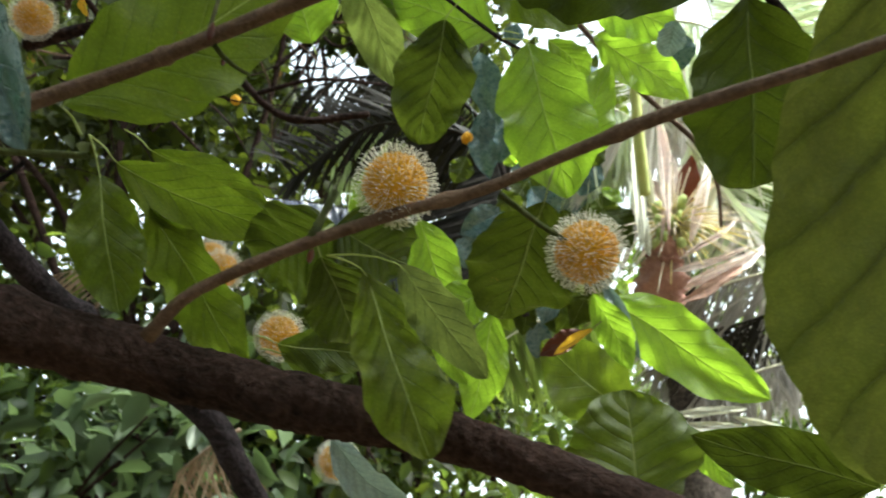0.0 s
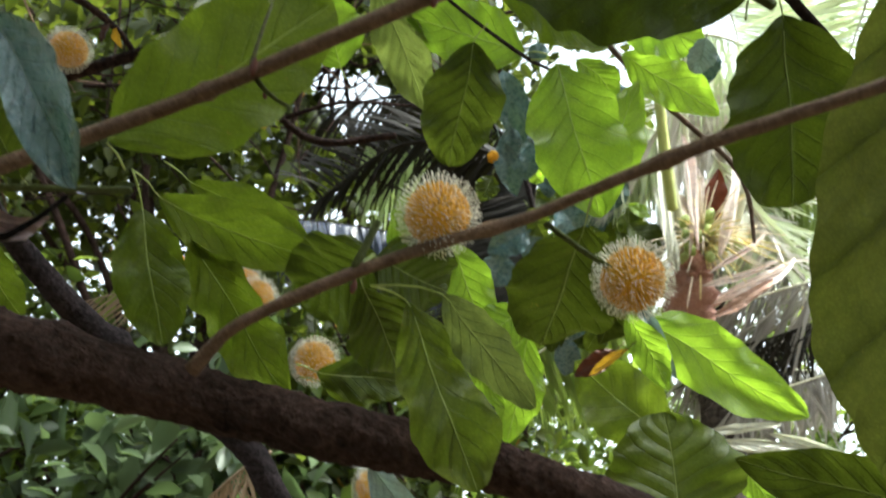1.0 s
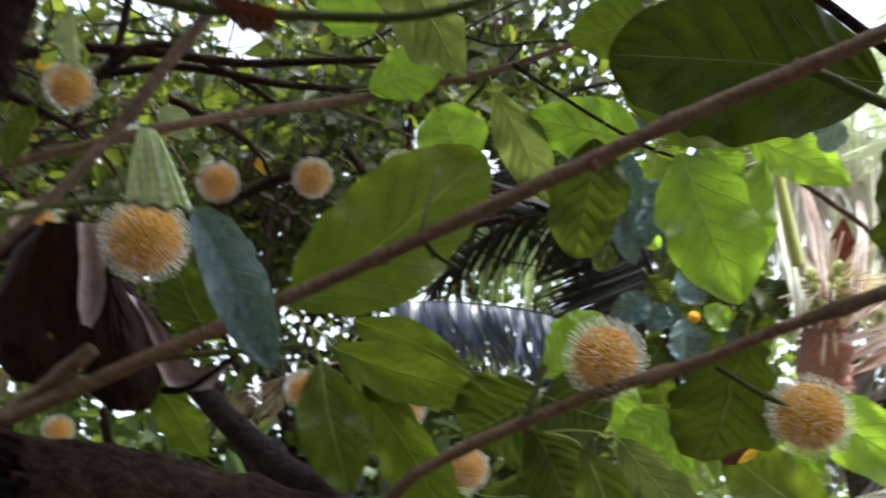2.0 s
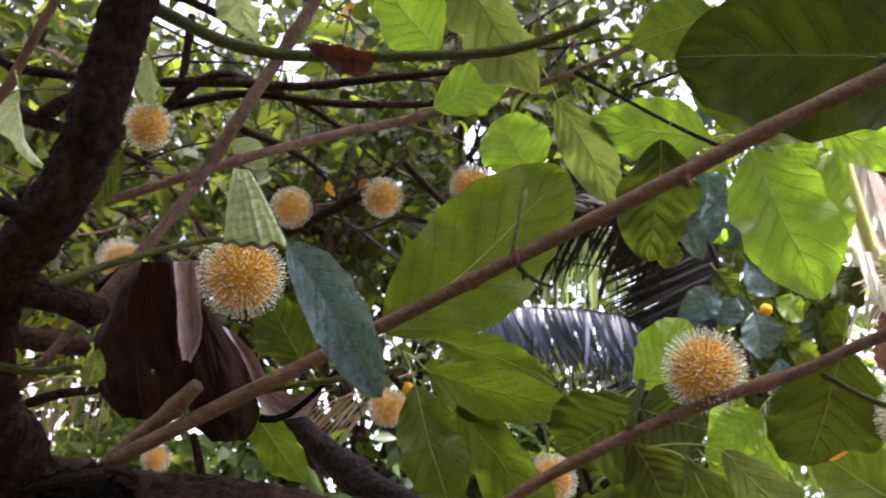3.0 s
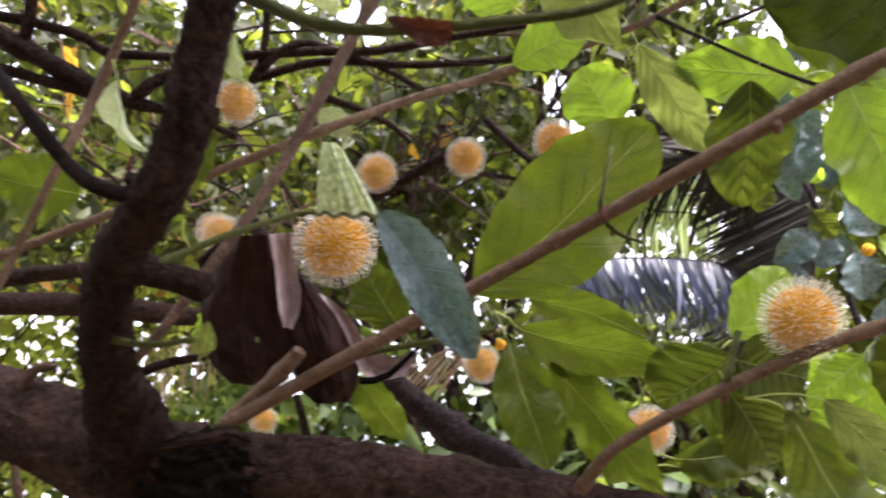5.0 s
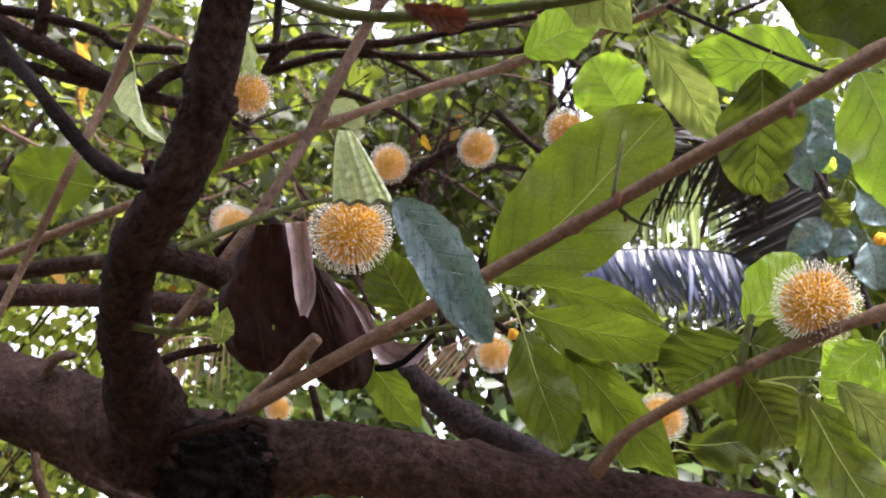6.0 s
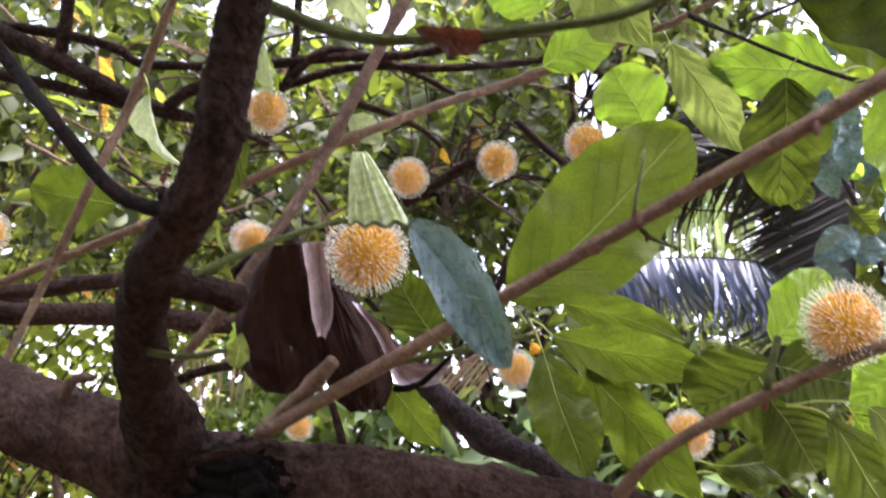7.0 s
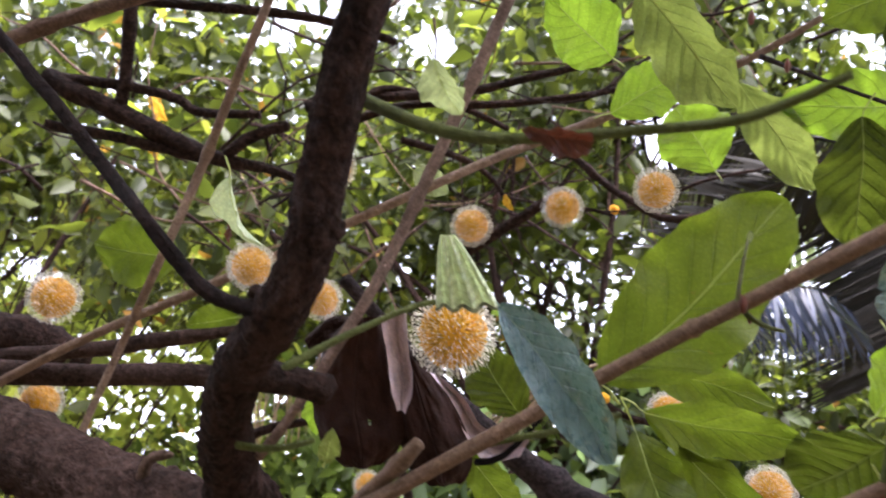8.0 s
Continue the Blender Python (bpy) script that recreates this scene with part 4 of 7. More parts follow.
leaf(tree, 'bright', (0.1317, 0.8591, 1.9433), (0.1877, 0.8124, 2.0580), 0.061, roll=0)
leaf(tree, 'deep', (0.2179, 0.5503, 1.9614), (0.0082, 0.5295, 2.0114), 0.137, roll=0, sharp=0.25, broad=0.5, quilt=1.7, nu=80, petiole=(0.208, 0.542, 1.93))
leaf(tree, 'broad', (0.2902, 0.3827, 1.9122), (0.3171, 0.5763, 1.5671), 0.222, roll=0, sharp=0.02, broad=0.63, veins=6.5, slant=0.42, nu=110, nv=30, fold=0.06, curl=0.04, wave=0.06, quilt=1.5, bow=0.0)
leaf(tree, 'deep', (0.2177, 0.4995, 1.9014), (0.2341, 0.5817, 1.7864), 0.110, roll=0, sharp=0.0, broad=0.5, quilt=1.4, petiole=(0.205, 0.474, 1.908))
leaf(tree, 'bright', (0.1873, 0.9638, 1.8299), (0.4323, 1.1383, 1.7484), 0.087, roll=0, curl=-0.1, quilt=0.5)
leaf(tree, 'bright', (0.1589, 0.8664, 1.8009), (0.2084, 0.9205, 1.7294), 0.039, roll=10)
leaf(tree, 'dark', (0.1643, 0.7520, 1.5591), (0.1599, 0.7381, 1.6682), 0.118, roll=0, sharp=0.2, broad=0.52, quilt=1.6, veins=6.0)
leaf(tree, 'deep', (0.3197, 0.6424, 1.5748), (0.1892, 0.6534, 1.6141), 0.052, roll=0, quilt=1.3)
leaf(tree, 'bright', (0.2205, 0.7745, 1.6391), (0.2626, 0.7968, 1.5904), 0.030, roll=0)
leaf(tree, 'green', (0.2140, 0.9723, 1.6847), (0.1127, 0.9821, 1.7804), 0.089, roll=0)
leaf(tree, 'orange', (0.1596, 0.8814, 1.7658), (0.1184, 0.9103, 1.7452), 0.011, roll=40, fold=0.5)
leaf(tree, 'russet', (0.1539, 0.9218, 1.7761), (0.1061, 0.9322, 1.7491), 0.024, roll=20, fold=0.3, wave=0.3)
leaf(tree, 'silver', (0.1803, 0.9200, 1.8345), (0.2159, 0.9144, 1.7423), 0.020, roll=15, fold=0.3, sharp=0.4)
leaf(tree, 'bright', (-0.0252, 0.7381, 1.8305), (0.0085, 0.7763, 1.7439), 0.051, roll=0)
leaf(tree, 'bright', (0.0462, 0.7755, 1.7489), (0.0243, 0.8158, 1.6523), 0.046, roll=0)
leaf(tree, 'green', (0.0178, 0.5631, 1.9900), (0.1206, 0.6289, 1.9722), 0.055, roll=0)
leaf(tree, 'bright', (0.1688, 0.8195, 2.1672), (0.2770, 0.8420, 2.1240), 0.075, roll=0)
leaf(tree, 'bright', (0.1784, 0.8576, 2.1298), (0.2973, 0.8916, 2.0605), 0.063, roll=0)
leaf(tree, 'green', (0.0632, 0.6178, 2.1151), (-0.0226, 0.6082, 2.0902), 0.065, roll=0)
leaf(tree, 'bright', (-0.0600, 0.5060, 1.7240), (-0.0180, 0.5190, 1.7720), 0.042, roll=0, sharp=0.3)
leaf(tree, 'bright', (0.0382, 0.7108, 1.7538), (-0.0142, 0.7081, 1.7144), 0.043, roll=0)
leaf(tree, 'bright', (-0.0116, 0.7102, 1.7121), (0.0220, 0.7425, 1.6718), 0.024, roll=0)
leaf(tree, 'pale', (-0.3855, 0.5212, 1.9976), (-0.3636, 0.5493, 1.9813), 0.027, roll=0)
leaf(tree, 'green', (-0.5745, 0.5231, 1.8912), (-0.6233, 0.5036, 1.8837), 0.033, roll=0)
leaf(tree, 'silver', (-0.0969, 0.7323, 1.6250), (-0.0238, 0.7778, 1.5675), 0.036, roll=15, fold=0.3, sharp=0.4, bow=0.3, wave=0.1)
leaf(tree, 'dark', (-0.3890, 0.3782, 1.8983), (-0.4225, 0.4025, 1.8675), 0.022, roll=0, sharp=0.3, broad=0.5)
leaf(tree, 'green', (-0.4622, 0.4781, 2.0745), (-0.4571, 0.5101, 2.0353), 0.034, roll=20, fold=0.4, sharp=0.4)
leaf(tree, 'green', (-0.1153, 0.5708, 1.6614), (-0.0509, 0.6164, 1.6647), 0.034, roll=0, sharp=0.3, broad=0.45)
leaf(tree, 'bright', (-0.4010, 0.4093, 1.7706), (-0.4184, 0.4281, 1.7405), 0.022, roll=20, fold=0.3)
leaf(tree, 'russet', (-0.1650, 0.1905, 1.7835), (-0.1395, 0.1968, 1.7727), 0.0115, roll=30, fold=0.7, curl=0.1, broad=0.8, sharp=-0.3, wave=0.35, name='withered_leaf', label='rust-red withered leaf')
dead = thing("dead_leaf", (-0.3093, 0.3452, 1.7858), "large dark brown curled dead leaf caught among the branches", "leaf")
curled_blade(dead, 'dry', [(-0.3536, 0.3677, 1.8001), (-0.3819, 0.3811, 1.7848), (-0.3956, 0.3895, 1.7549), (-0.3952, 0.4021, 1.7281), (-0.3846, 0.4137, 1.7124)], [(-0.3353, 0.3802, 1.8015), (-0.3362, 0.3976, 1.7760), (-0.3393, 0.4138, 1.7511), (-0.3429, 0.4235, 1.7273), (-0.3602, 0.4234, 1.7126)], bulge=0.012, crease=0.005, seed=1, hole=(9, 20))
curled_blade(dead, 'dry', [(-0.3348, 0.4007, 1.7831), (-0.3461, 0.4153, 1.7548), (-0.3482, 0.4261, 1.7296), (-0.3459, 0.4355, 1.7115), (-0.3358, 0.4447, 1.7004)], [(-0.3223, 0.4101, 1.7738), (-0.3119, 0.4304, 1.7518), (-0.3061, 0.4429, 1.7299), (-0.3067, 0.4510, 1.7120), (-0.3159, 0.4527, 1.7004)], bulge=0.01, crease=0.005, seed=2)
curled_blade(dead, 'drypale', [(-0.3323, 0.3717, 1.7973), (-0.3347, 0.3850, 1.7792), (-0.3367, 0.3939, 1.7584), (-0.3363, 0.4015, 1.7424)], [(-0.3153, 0.3762, 1.7972), (-0.3218, 0.3912, 1.7770), (-0.3238, 0.4001, 1.7562), (-0.3317, 0.4040, 1.7409)], bulge=-0.006, crease=0.003, seed=3, name='rolled_edge', label='pinkish grey rolled leaf edge')
curled_blade(dead, 'drypale', [(-0.3257, 0.4208, 1.7731), (-0.3142, 0.4363, 1.7498), (-0.3076, 0.4492, 1.7278), (-0.2990, 0.4583, 1.7155), (-0.2785, 0.4655, 1.7177)], [(-0.3140, 0.4290, 1.7654), (-0.3044, 0.4387, 1.7531), (-0.2982, 0.4480, 1.7383), (-0.2844, 0.4573, 1.7302), (-0.2645, 0.4640, 1.7332)], bulge=-0.006, crease=0.003, seed=4, name='rolled_edge')
curled_blade(dead, 'dry', [(-0.3748, 0.3995, 1.8144), (-0.3882, 0.3947, 1.8131), (-0.4063, 0.3932, 1.8007)], [(-0.3796, 0.4044, 1.7997), (-0.3914, 0.4012, 1.7964), (-0.4033, 0.3997, 1.7894)], bulge=0.004, crease=0.003, seed=5)
limb(dead, 'leaf_stalk', CHAR, [(-0.3050, 0.4509, 1.7137), (-0.2910, 0.4561, 1.7146), (-0.2769, 0.4576, 1.7235), (-0.2649, 0.4579, 1.7332), (-0.2542, 0.4574, 1.7436)], [0.0026, 0.0024, 0.002, 0.0016, 0.0014])
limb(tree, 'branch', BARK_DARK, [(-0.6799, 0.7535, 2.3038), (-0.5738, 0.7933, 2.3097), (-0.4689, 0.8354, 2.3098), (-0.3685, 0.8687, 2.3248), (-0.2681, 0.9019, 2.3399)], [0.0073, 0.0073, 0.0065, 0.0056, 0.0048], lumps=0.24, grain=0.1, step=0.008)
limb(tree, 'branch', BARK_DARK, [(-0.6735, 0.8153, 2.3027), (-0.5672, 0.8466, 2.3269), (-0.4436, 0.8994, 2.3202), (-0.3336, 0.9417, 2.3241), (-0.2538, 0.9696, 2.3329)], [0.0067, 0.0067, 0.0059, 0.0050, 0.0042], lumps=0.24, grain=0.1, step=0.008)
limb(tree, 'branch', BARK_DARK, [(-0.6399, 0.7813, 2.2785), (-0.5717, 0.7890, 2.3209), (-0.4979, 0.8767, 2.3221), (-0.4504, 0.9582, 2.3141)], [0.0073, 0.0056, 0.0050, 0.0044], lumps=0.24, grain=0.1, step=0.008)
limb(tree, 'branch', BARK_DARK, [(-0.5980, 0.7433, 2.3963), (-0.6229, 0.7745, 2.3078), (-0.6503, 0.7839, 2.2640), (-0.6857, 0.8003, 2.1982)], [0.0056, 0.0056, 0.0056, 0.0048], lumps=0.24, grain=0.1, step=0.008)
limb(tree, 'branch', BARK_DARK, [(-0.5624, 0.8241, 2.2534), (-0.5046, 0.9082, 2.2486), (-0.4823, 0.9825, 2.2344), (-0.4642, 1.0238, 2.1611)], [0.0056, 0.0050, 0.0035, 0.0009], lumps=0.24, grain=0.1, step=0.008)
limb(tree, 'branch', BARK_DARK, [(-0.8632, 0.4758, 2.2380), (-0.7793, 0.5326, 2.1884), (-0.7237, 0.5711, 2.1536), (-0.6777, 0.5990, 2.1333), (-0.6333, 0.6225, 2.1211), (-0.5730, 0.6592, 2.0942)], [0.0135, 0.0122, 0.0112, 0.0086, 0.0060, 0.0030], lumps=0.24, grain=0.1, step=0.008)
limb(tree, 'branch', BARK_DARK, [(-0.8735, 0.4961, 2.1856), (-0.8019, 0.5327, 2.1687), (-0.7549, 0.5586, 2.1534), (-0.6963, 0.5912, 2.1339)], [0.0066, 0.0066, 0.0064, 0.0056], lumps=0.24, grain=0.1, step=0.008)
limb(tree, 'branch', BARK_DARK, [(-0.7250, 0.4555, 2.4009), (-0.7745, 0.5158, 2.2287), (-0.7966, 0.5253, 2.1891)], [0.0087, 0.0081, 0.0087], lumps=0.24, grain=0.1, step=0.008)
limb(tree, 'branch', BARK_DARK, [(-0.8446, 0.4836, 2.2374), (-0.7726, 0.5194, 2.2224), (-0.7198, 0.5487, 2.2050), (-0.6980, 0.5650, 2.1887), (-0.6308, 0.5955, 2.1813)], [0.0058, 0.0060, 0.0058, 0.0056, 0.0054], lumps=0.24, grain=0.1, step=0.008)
limb(tree, 'branch', BARK, [(-0.7974, 0.4889, 1.7623), (-0.7429, 0.5237, 1.7345), (-0.6935, 0.5566, 1.7064), (-0.6388, 0.5968, 1.6672), (-0.5746, 0.6421, 1.6252)], [0.0085, 0.009, 0.009, 0.009, 0.008], sides=16, lumps=0.15, grain=0.08, step=0.006, label='dark branch behind the main limb')
limb(tree, 'broken_stub', TWIG_GREY, [(-0.5002, 0.3511, 1.7093), (-0.4926, 0.3453, 1.7157), (-0.4853, 0.3442, 1.7194), (-0.4796, 0.3459, 1.7206), (-0.4751, 0.3502, 1.7203)], [0.0048, 0.0034, 0.0032, 0.0034, 0.0016], sides=14, lumps=0.3, grain=0.15, step=0.002, label='short peeling stub')
limb(tree, 'twig', TWIG_GREY, [(-0.6315, 0.4543, 1.7275), (-0.6283, 0.4667, 1.7035), (-0.6317, 0.4795, 1.6732), (-0.6272, 0.4935, 1.6469)], [0.0038, 0.0034, 0.0036, 0.0036], nodes=(0.7,), lumps=0.1)
limb(tree, 'branch', BARK_DARK, [(-0.3982, 0.6663, 1.9774), (-0.3359, 0.6768, 2.0087), (-0.3041, 0.6809, 2.0272), (-0.2769, 0.6806, 2.0514)], [0.0061, 0.0061, 0.0036, 0.0012], lumps=0.24, grain=0.1, step=0.008)
limb(tree, 'branch', BARK_DARK, [(-0.5091, 0.7111, 1.7856), (-0.5067, 0.7264, 1.7548), (-0.5064, 0.7591, 1.6849)], [0.0042, 0.0048, 0.0048], lumps=0.24, grain=0.1, step=0.008)
limb(tree, 'branch', TWIG_GREY, [(-0.6724, 0.2692, 2.0555), (-0.6260, 0.2825, 2.0726), (-0.5848, 0.2956, 2.0851), (-0.5171, 0.3190, 2.1025), (-0.4536, 0.3403, 2.1200)], [0.0070, 0.0066, 0.0062, 0.0056, 0.0050], lumps=0.24, grain=0.1, step=0.008)
limb(tree, 'branch', BARK_DARK, [(-0.7386, 0.4744, 2.3070), (-0.6619, 0.5160, 2.2974), (-0.5909, 0.5541, 2.2893), (-0.5213, 0.5947, 2.2750), (-0.4656, 0.6326, 2.2531)], [0.0060, 0.0060, 0.0058, 0.0054, 0.0046], lumps=0.24, grain=0.1, step=0.008)
limb(tree, 'branch', BARK_DARK, [(-0.6744, 0.5931, 2.1365), (-0.6394, 0.5993, 2.1570), (-0.6007, 0.6126, 2.1669)], [0.0074, 0.0074, 0.0067], lumps=0.24, grain=0.1, step=0.008)
limb(tree, 'branch', BARK_DARK, [(-0.9512, 0.5069, 1.9295), (-0.8882, 0.5379, 1.9276), (-0.8362, 0.5755, 1.9028)], [0.0287, 0.0262, 0.0190], lumps=0.24, grain=0.1, step=0.008)
limb(tree, 'branch', BARK_DARK, [(-0.3173, 0.7600, 1.8459), (-0.2792, 0.7915, 1.8110), (-0.2145, 0.8238, 1.7975)], [0.0036, 0.0036, 0.0030], lumps=0.24, grain=0.1, step=0.008)
limb(tree, 'branch', BARK_DARK, [(-0.4113, 1.1491, 2.3637), (-0.3466, 1.1847, 2.2858), (-0.2629, 1.2136, 2.2252), (-0.1310, 1.2148, 2.2340)], [0.0075, 0.0066, 0.0066, 0.0056], lumps=0.24, grain=0.1, step=0.008)
limb(tree, 'branch', BARK_DARK, [(-0.5882, 0.5624, 1.7847), (-0.5616, 0.5694, 1.7927), (-0.5309, 0.5799, 1.7966)], [0.0048, 0.0043, 0.0038], lumps=0.24, grain=0.1, step=0.008)
leaf(tree, 'orange', (-1.3365, 1.0969, 2.7651), (-1.3605, 1.1160, 2.7033), 0.050, roll=30, fold=0.4)
leaf(tree, 'orange', (-1.3562, 1.1299, 2.6772), (-1.3795, 1.1476, 2.6190), 0.044, roll=30, fold=0.4)
leaf(tree, 'orange', (-1.3389, 1.0616, 2.7456), (-1.3178, 1.1021, 2.6868), 0.044, roll=30)
leaf(tree, 'russet', (-0.3553, 0.6577, 2.0329), (-0.3629, 0.6634, 2.0142), 0.010, roll=30, fold=0.5, name='withered_leaf')
leaf(tree, 'orange', (-0.3501, 0.6609, 2.0305), (-0.3462, 0.6704, 2.0136), 0.010, roll=30, fold=0.5, name='withered_leaf')
leaf(tree, 'russet', (-0.5600, 0.4858, 1.9736), (-0.5690, 0.4918, 1.9530), 0.011, roll=30, fold=0.5, name='withered_leaf')
leaf(tree, 'green', (-0.0513, 0.1958, 1.7777), (-0.0560, 0.1995, 1.7727), 0.007, name='bud', fold=0.8)
leaf(tree, 'pale', (-0.1007, 0.3230, 1.7750), (-0.0987, 0.3208, 1.7802), 0.003, name='bud', fold=0.8)
limb(tree, 'green_shoot', STEM_PALE, [(-0.1127, 0.3426, 1.7533), (-0.1074, 0.3352, 1.7660), (-0.1008, 0.3277, 1.7793)], [0.0012, 0.0009, 0.0007])
limb(tree, 'green_shoot', STEM, [(-0.1101, 0.3459, 1.7484), (-0.1042, 0.3524, 1.7432), (-0.0950, 0.3597, 1.7404)], [0.0015, 0.0012, 0.0009])
limb(tree, 'green_shoot', STEM, [(-0.0656, 0.3981, 1.6699), (-0.0610, 0.4033, 1.6845), (-0.0555, 0.4035, 1.6981)], [0.0024, 0.0021, 0.0021])
limb(tree, 'trunk', BARK, [(-0.784, 0.289, -0.05), (-0.804, 0.309, 0.5), (-0.794, 0.289, 1.2), (-0.7740, 0.3085, 1.7903), (-0.744, 0.229, 2.3), (-0.614, 0.189, 2.7)], [0.085, 0.065, 0.055, 0.045, 0.03, 0.02], 28, lumps=0.14, label='rough brown trunk', step=0.012, grain=0.05)
limb(tree, 'branch', TWIG_GREY, [(-0.9703, 0.9406, 2.3271), (-0.8937, 0.9676, 2.3445), (-0.8042, 0.9804, 2.3496), (-0.7124, 0.9599, 2.3764), (-0.6238, 0.9386, 2.4036)], [0.0021, 0.0018, 0.0014, 0.0010, 0.0006], sides=6, step=0.03, lumps=0.1)
limb(tree, 'branch', BARK_DARK, [(-0.8482, 0.9078, 2.2558), (-0.7794, 0.9184, 2.2925), (-0.7167, 0.9487, 2.3317), (-0.6118, 0.9200, 2.3074), (-0.5267, 0.8928, 2.3130)], [0.0027, 0.0022, 0.0018, 0.0012, 0.0008], sides=6, step=0.03, lumps=0.1)
limb(tree, 'branch', BARK_DARK, [(-0.7059, 0.6847, 2.4544), (-0.7396, 0.6598, 2.4789), (-0.7538, 0.6293, 2.5070), (-0.8060, 0.6261, 2.5697), (-0.8284, 0.5948, 2.5924)], [0.0021, 0.0018, 0.0014, 0.0011, 0.0007], sides=6, step=0.03, lumps=0.1)
limb(tree, 'branch', BARK_DARK, [(-0.7286, 1.3060, 2.7399), (-0.7148, 1.3511, 2.6554), (-0.7190, 1.3778, 2.5567), (-0.7314, 1.4102, 2.4661), (-0.7527, 1.4581, 2.3868)], [0.0038, 0.0032, 0.0024, 0.0018, 0.0012], sides=6, step=0.03, lumps=0.1)
limb(tree, 'branch', TWIG_GREY, [(-0.7405, 1.2040, 2.3174), (-0.8622, 1.2267, 2.2900), (-0.9675, 1.2601, 2.2283), (-1.0067, 1.2826, 2.1209), (-1.0788, 1.2701, 2.0352)], [0.0032, 0.0028, 0.0023, 0.0017, 0.0011], sides=6, step=0.03, lumps=0.1)
limb(tree, 'branch', BARK_DARK, [(-0.3611, 1.0719, 2.5502), (-0.3090, 1.0794, 2.6044), (-0.2557, 1.0513, 2.6350), (-0.2155, 1.0576, 2.7065), (-0.1804, 1.0190, 2.7439)], [0.0028, 0.0024, 0.0018, 0.0014, 0.0009], sides=6, step=0.03, lumps=0.1)
limb(tree, 'branch', BARK_DARK, [(-0.3751, 0.9647, 2.6379), (-0.4077, 0.9588, 2.6161), (-0.4326, 0.9415, 2.5745), (-0.4891, 1.0126, 2.6167), (-0.5273, 1.0522, 2.6150)], [0.0032, 0.0027, 0.0020, 0.0017, 0.0011], sides=6, step=0.03, lumps=0.1)
limb(tree, 'branch', BARK_DARK, [(-1.4165, 0.9003, 2.4376), (-1.4196, 0.8409, 2.4618), (-1.5175, 0.8338, 2.5187), (-1.5425, 0.7916, 2.5626), (-1.5846, 0.7598, 2.6199)], [0.0046, 0.0037, 0.0031, 0.0022, 0.0014], sides=6, step=0.03, lumps=0.1)
limb(tree, 'branch', TWIG_GREY, [(-0.6418, 0.9162, 2.5923), (-0.5614, 0.9348, 2.6469), (-0.4949, 0.9888, 2.7396), (-0.3983, 0.9816, 2.7626), (-0.3324, 1.0076, 2.8643)], [0.0039, 0.0032, 0.0026, 0.0019, 0.0013], sides=6, step=0.03, lumps=0.1)
limb(tree, 'branch', BARK_DARK, [(-0.7449, 1.5025, 2.5255), (-0.6618, 1.5782, 2.4939), (-0.5699, 1.6020, 2.4109), (-0.4900, 1.6596, 2.3466), (-0.3752, 1.6717, 2.3169)], [0.0054, 0.0046, 0.0035, 0.0026, 0.0017], sides=6, step=0.03, lumps=0.1)
limb(tree, 'branch', BARK_DARK, [(-0.6999, 1.2537, 2.3719), (-0.6234, 1.2496, 2.3710), (-0.5735, 1.2708, 2.4190), (-0.5011, 1.2622, 2.4242), (-0.4291, 1.2303, 2.4286)], [0.0037, 0.0030, 0.0024, 0.0017, 0.0012], sides=6, step=0.03, lumps=0.1)
limb(tree, 'branch', BARK_DARK, [(-1.0606, 0.6075, 2.3143), (-1.0238, 0.6334, 2.2905), (-0.9786, 0.6572, 2.2783), (-0.9324, 0.6768, 2.2509), (-0.9067, 0.7175, 2.2612)], [0.0024, 0.0020, 0.0015, 0.0011, 0.0007], sides=6, step=0.03, lumps=0.1)
limb(tree, 'branch', TWIG_GREY, [(-0.7720, 0.9872, 2.4814), (-0.8421, 0.9695, 2.4478), (-0.9234, 0.9807, 2.4205), (-0.9912, 1.0161, 2.3724), (-1.0634, 1.0726, 2.3261)], [0.0023, 0.0019, 0.0015, 0.0012, 0.0008], sides=6, step=0.03, lumps=0.1)
limb(tree, 'branch', BARK_DARK, [(-1.0346, 1.0165, 2.4416), (-1.0008, 1.0399, 2.4205), (-0.9454, 1.0285, 2.3666), (-0.9159, 1.0615, 2.3717), (-0.8633, 1.0619, 2.3656)], [0.0043, 0.0036, 0.0027, 0.0021, 0.0014], sides=6, step=0.03, lumps=0.1)
limb(tree, 'branch', BARK_DARK, [(-1.3467, 0.8322, 2.4425), (-1.3930, 0.7913, 2.4146), (-1.5007, 0.7829, 2.4407), (-1.5823, 0.7585, 2.4480), (-1.6736, 0.7361, 2.4678)], [0.0028, 0.0022, 0.0019, 0.0014, 0.0010], sides=6, step=0.03, lumps=0.1)
limb(tree, 'branch', BARK_DARK, [(-1.0867, 1.0336, 2.5069), (-0.9741, 1.0036, 2.5372), (-0.8767, 0.9992, 2.5789), (-0.7587, 0.9913, 2.5674), (-0.6489, 0.9842, 2.5738)], [0.0041, 0.0033, 0.0026, 0.0020, 0.0013], sides=6, step=0.03, lumps=0.1)
limb(tree, 'branch', TWIG_GREY, [(-0.2124, 1.0349, 2.5563), (-0.2511, 1.0476, 2.5459), (-0.2889, 1.0627, 2.5313), (-0.3085, 1.0548, 2.4810), (-0.3266, 1.0655, 2.4425)], [0.0035, 0.0030, 0.0024, 0.0018, 0.0011], sides=6, step=0.03, lumps=0.1)
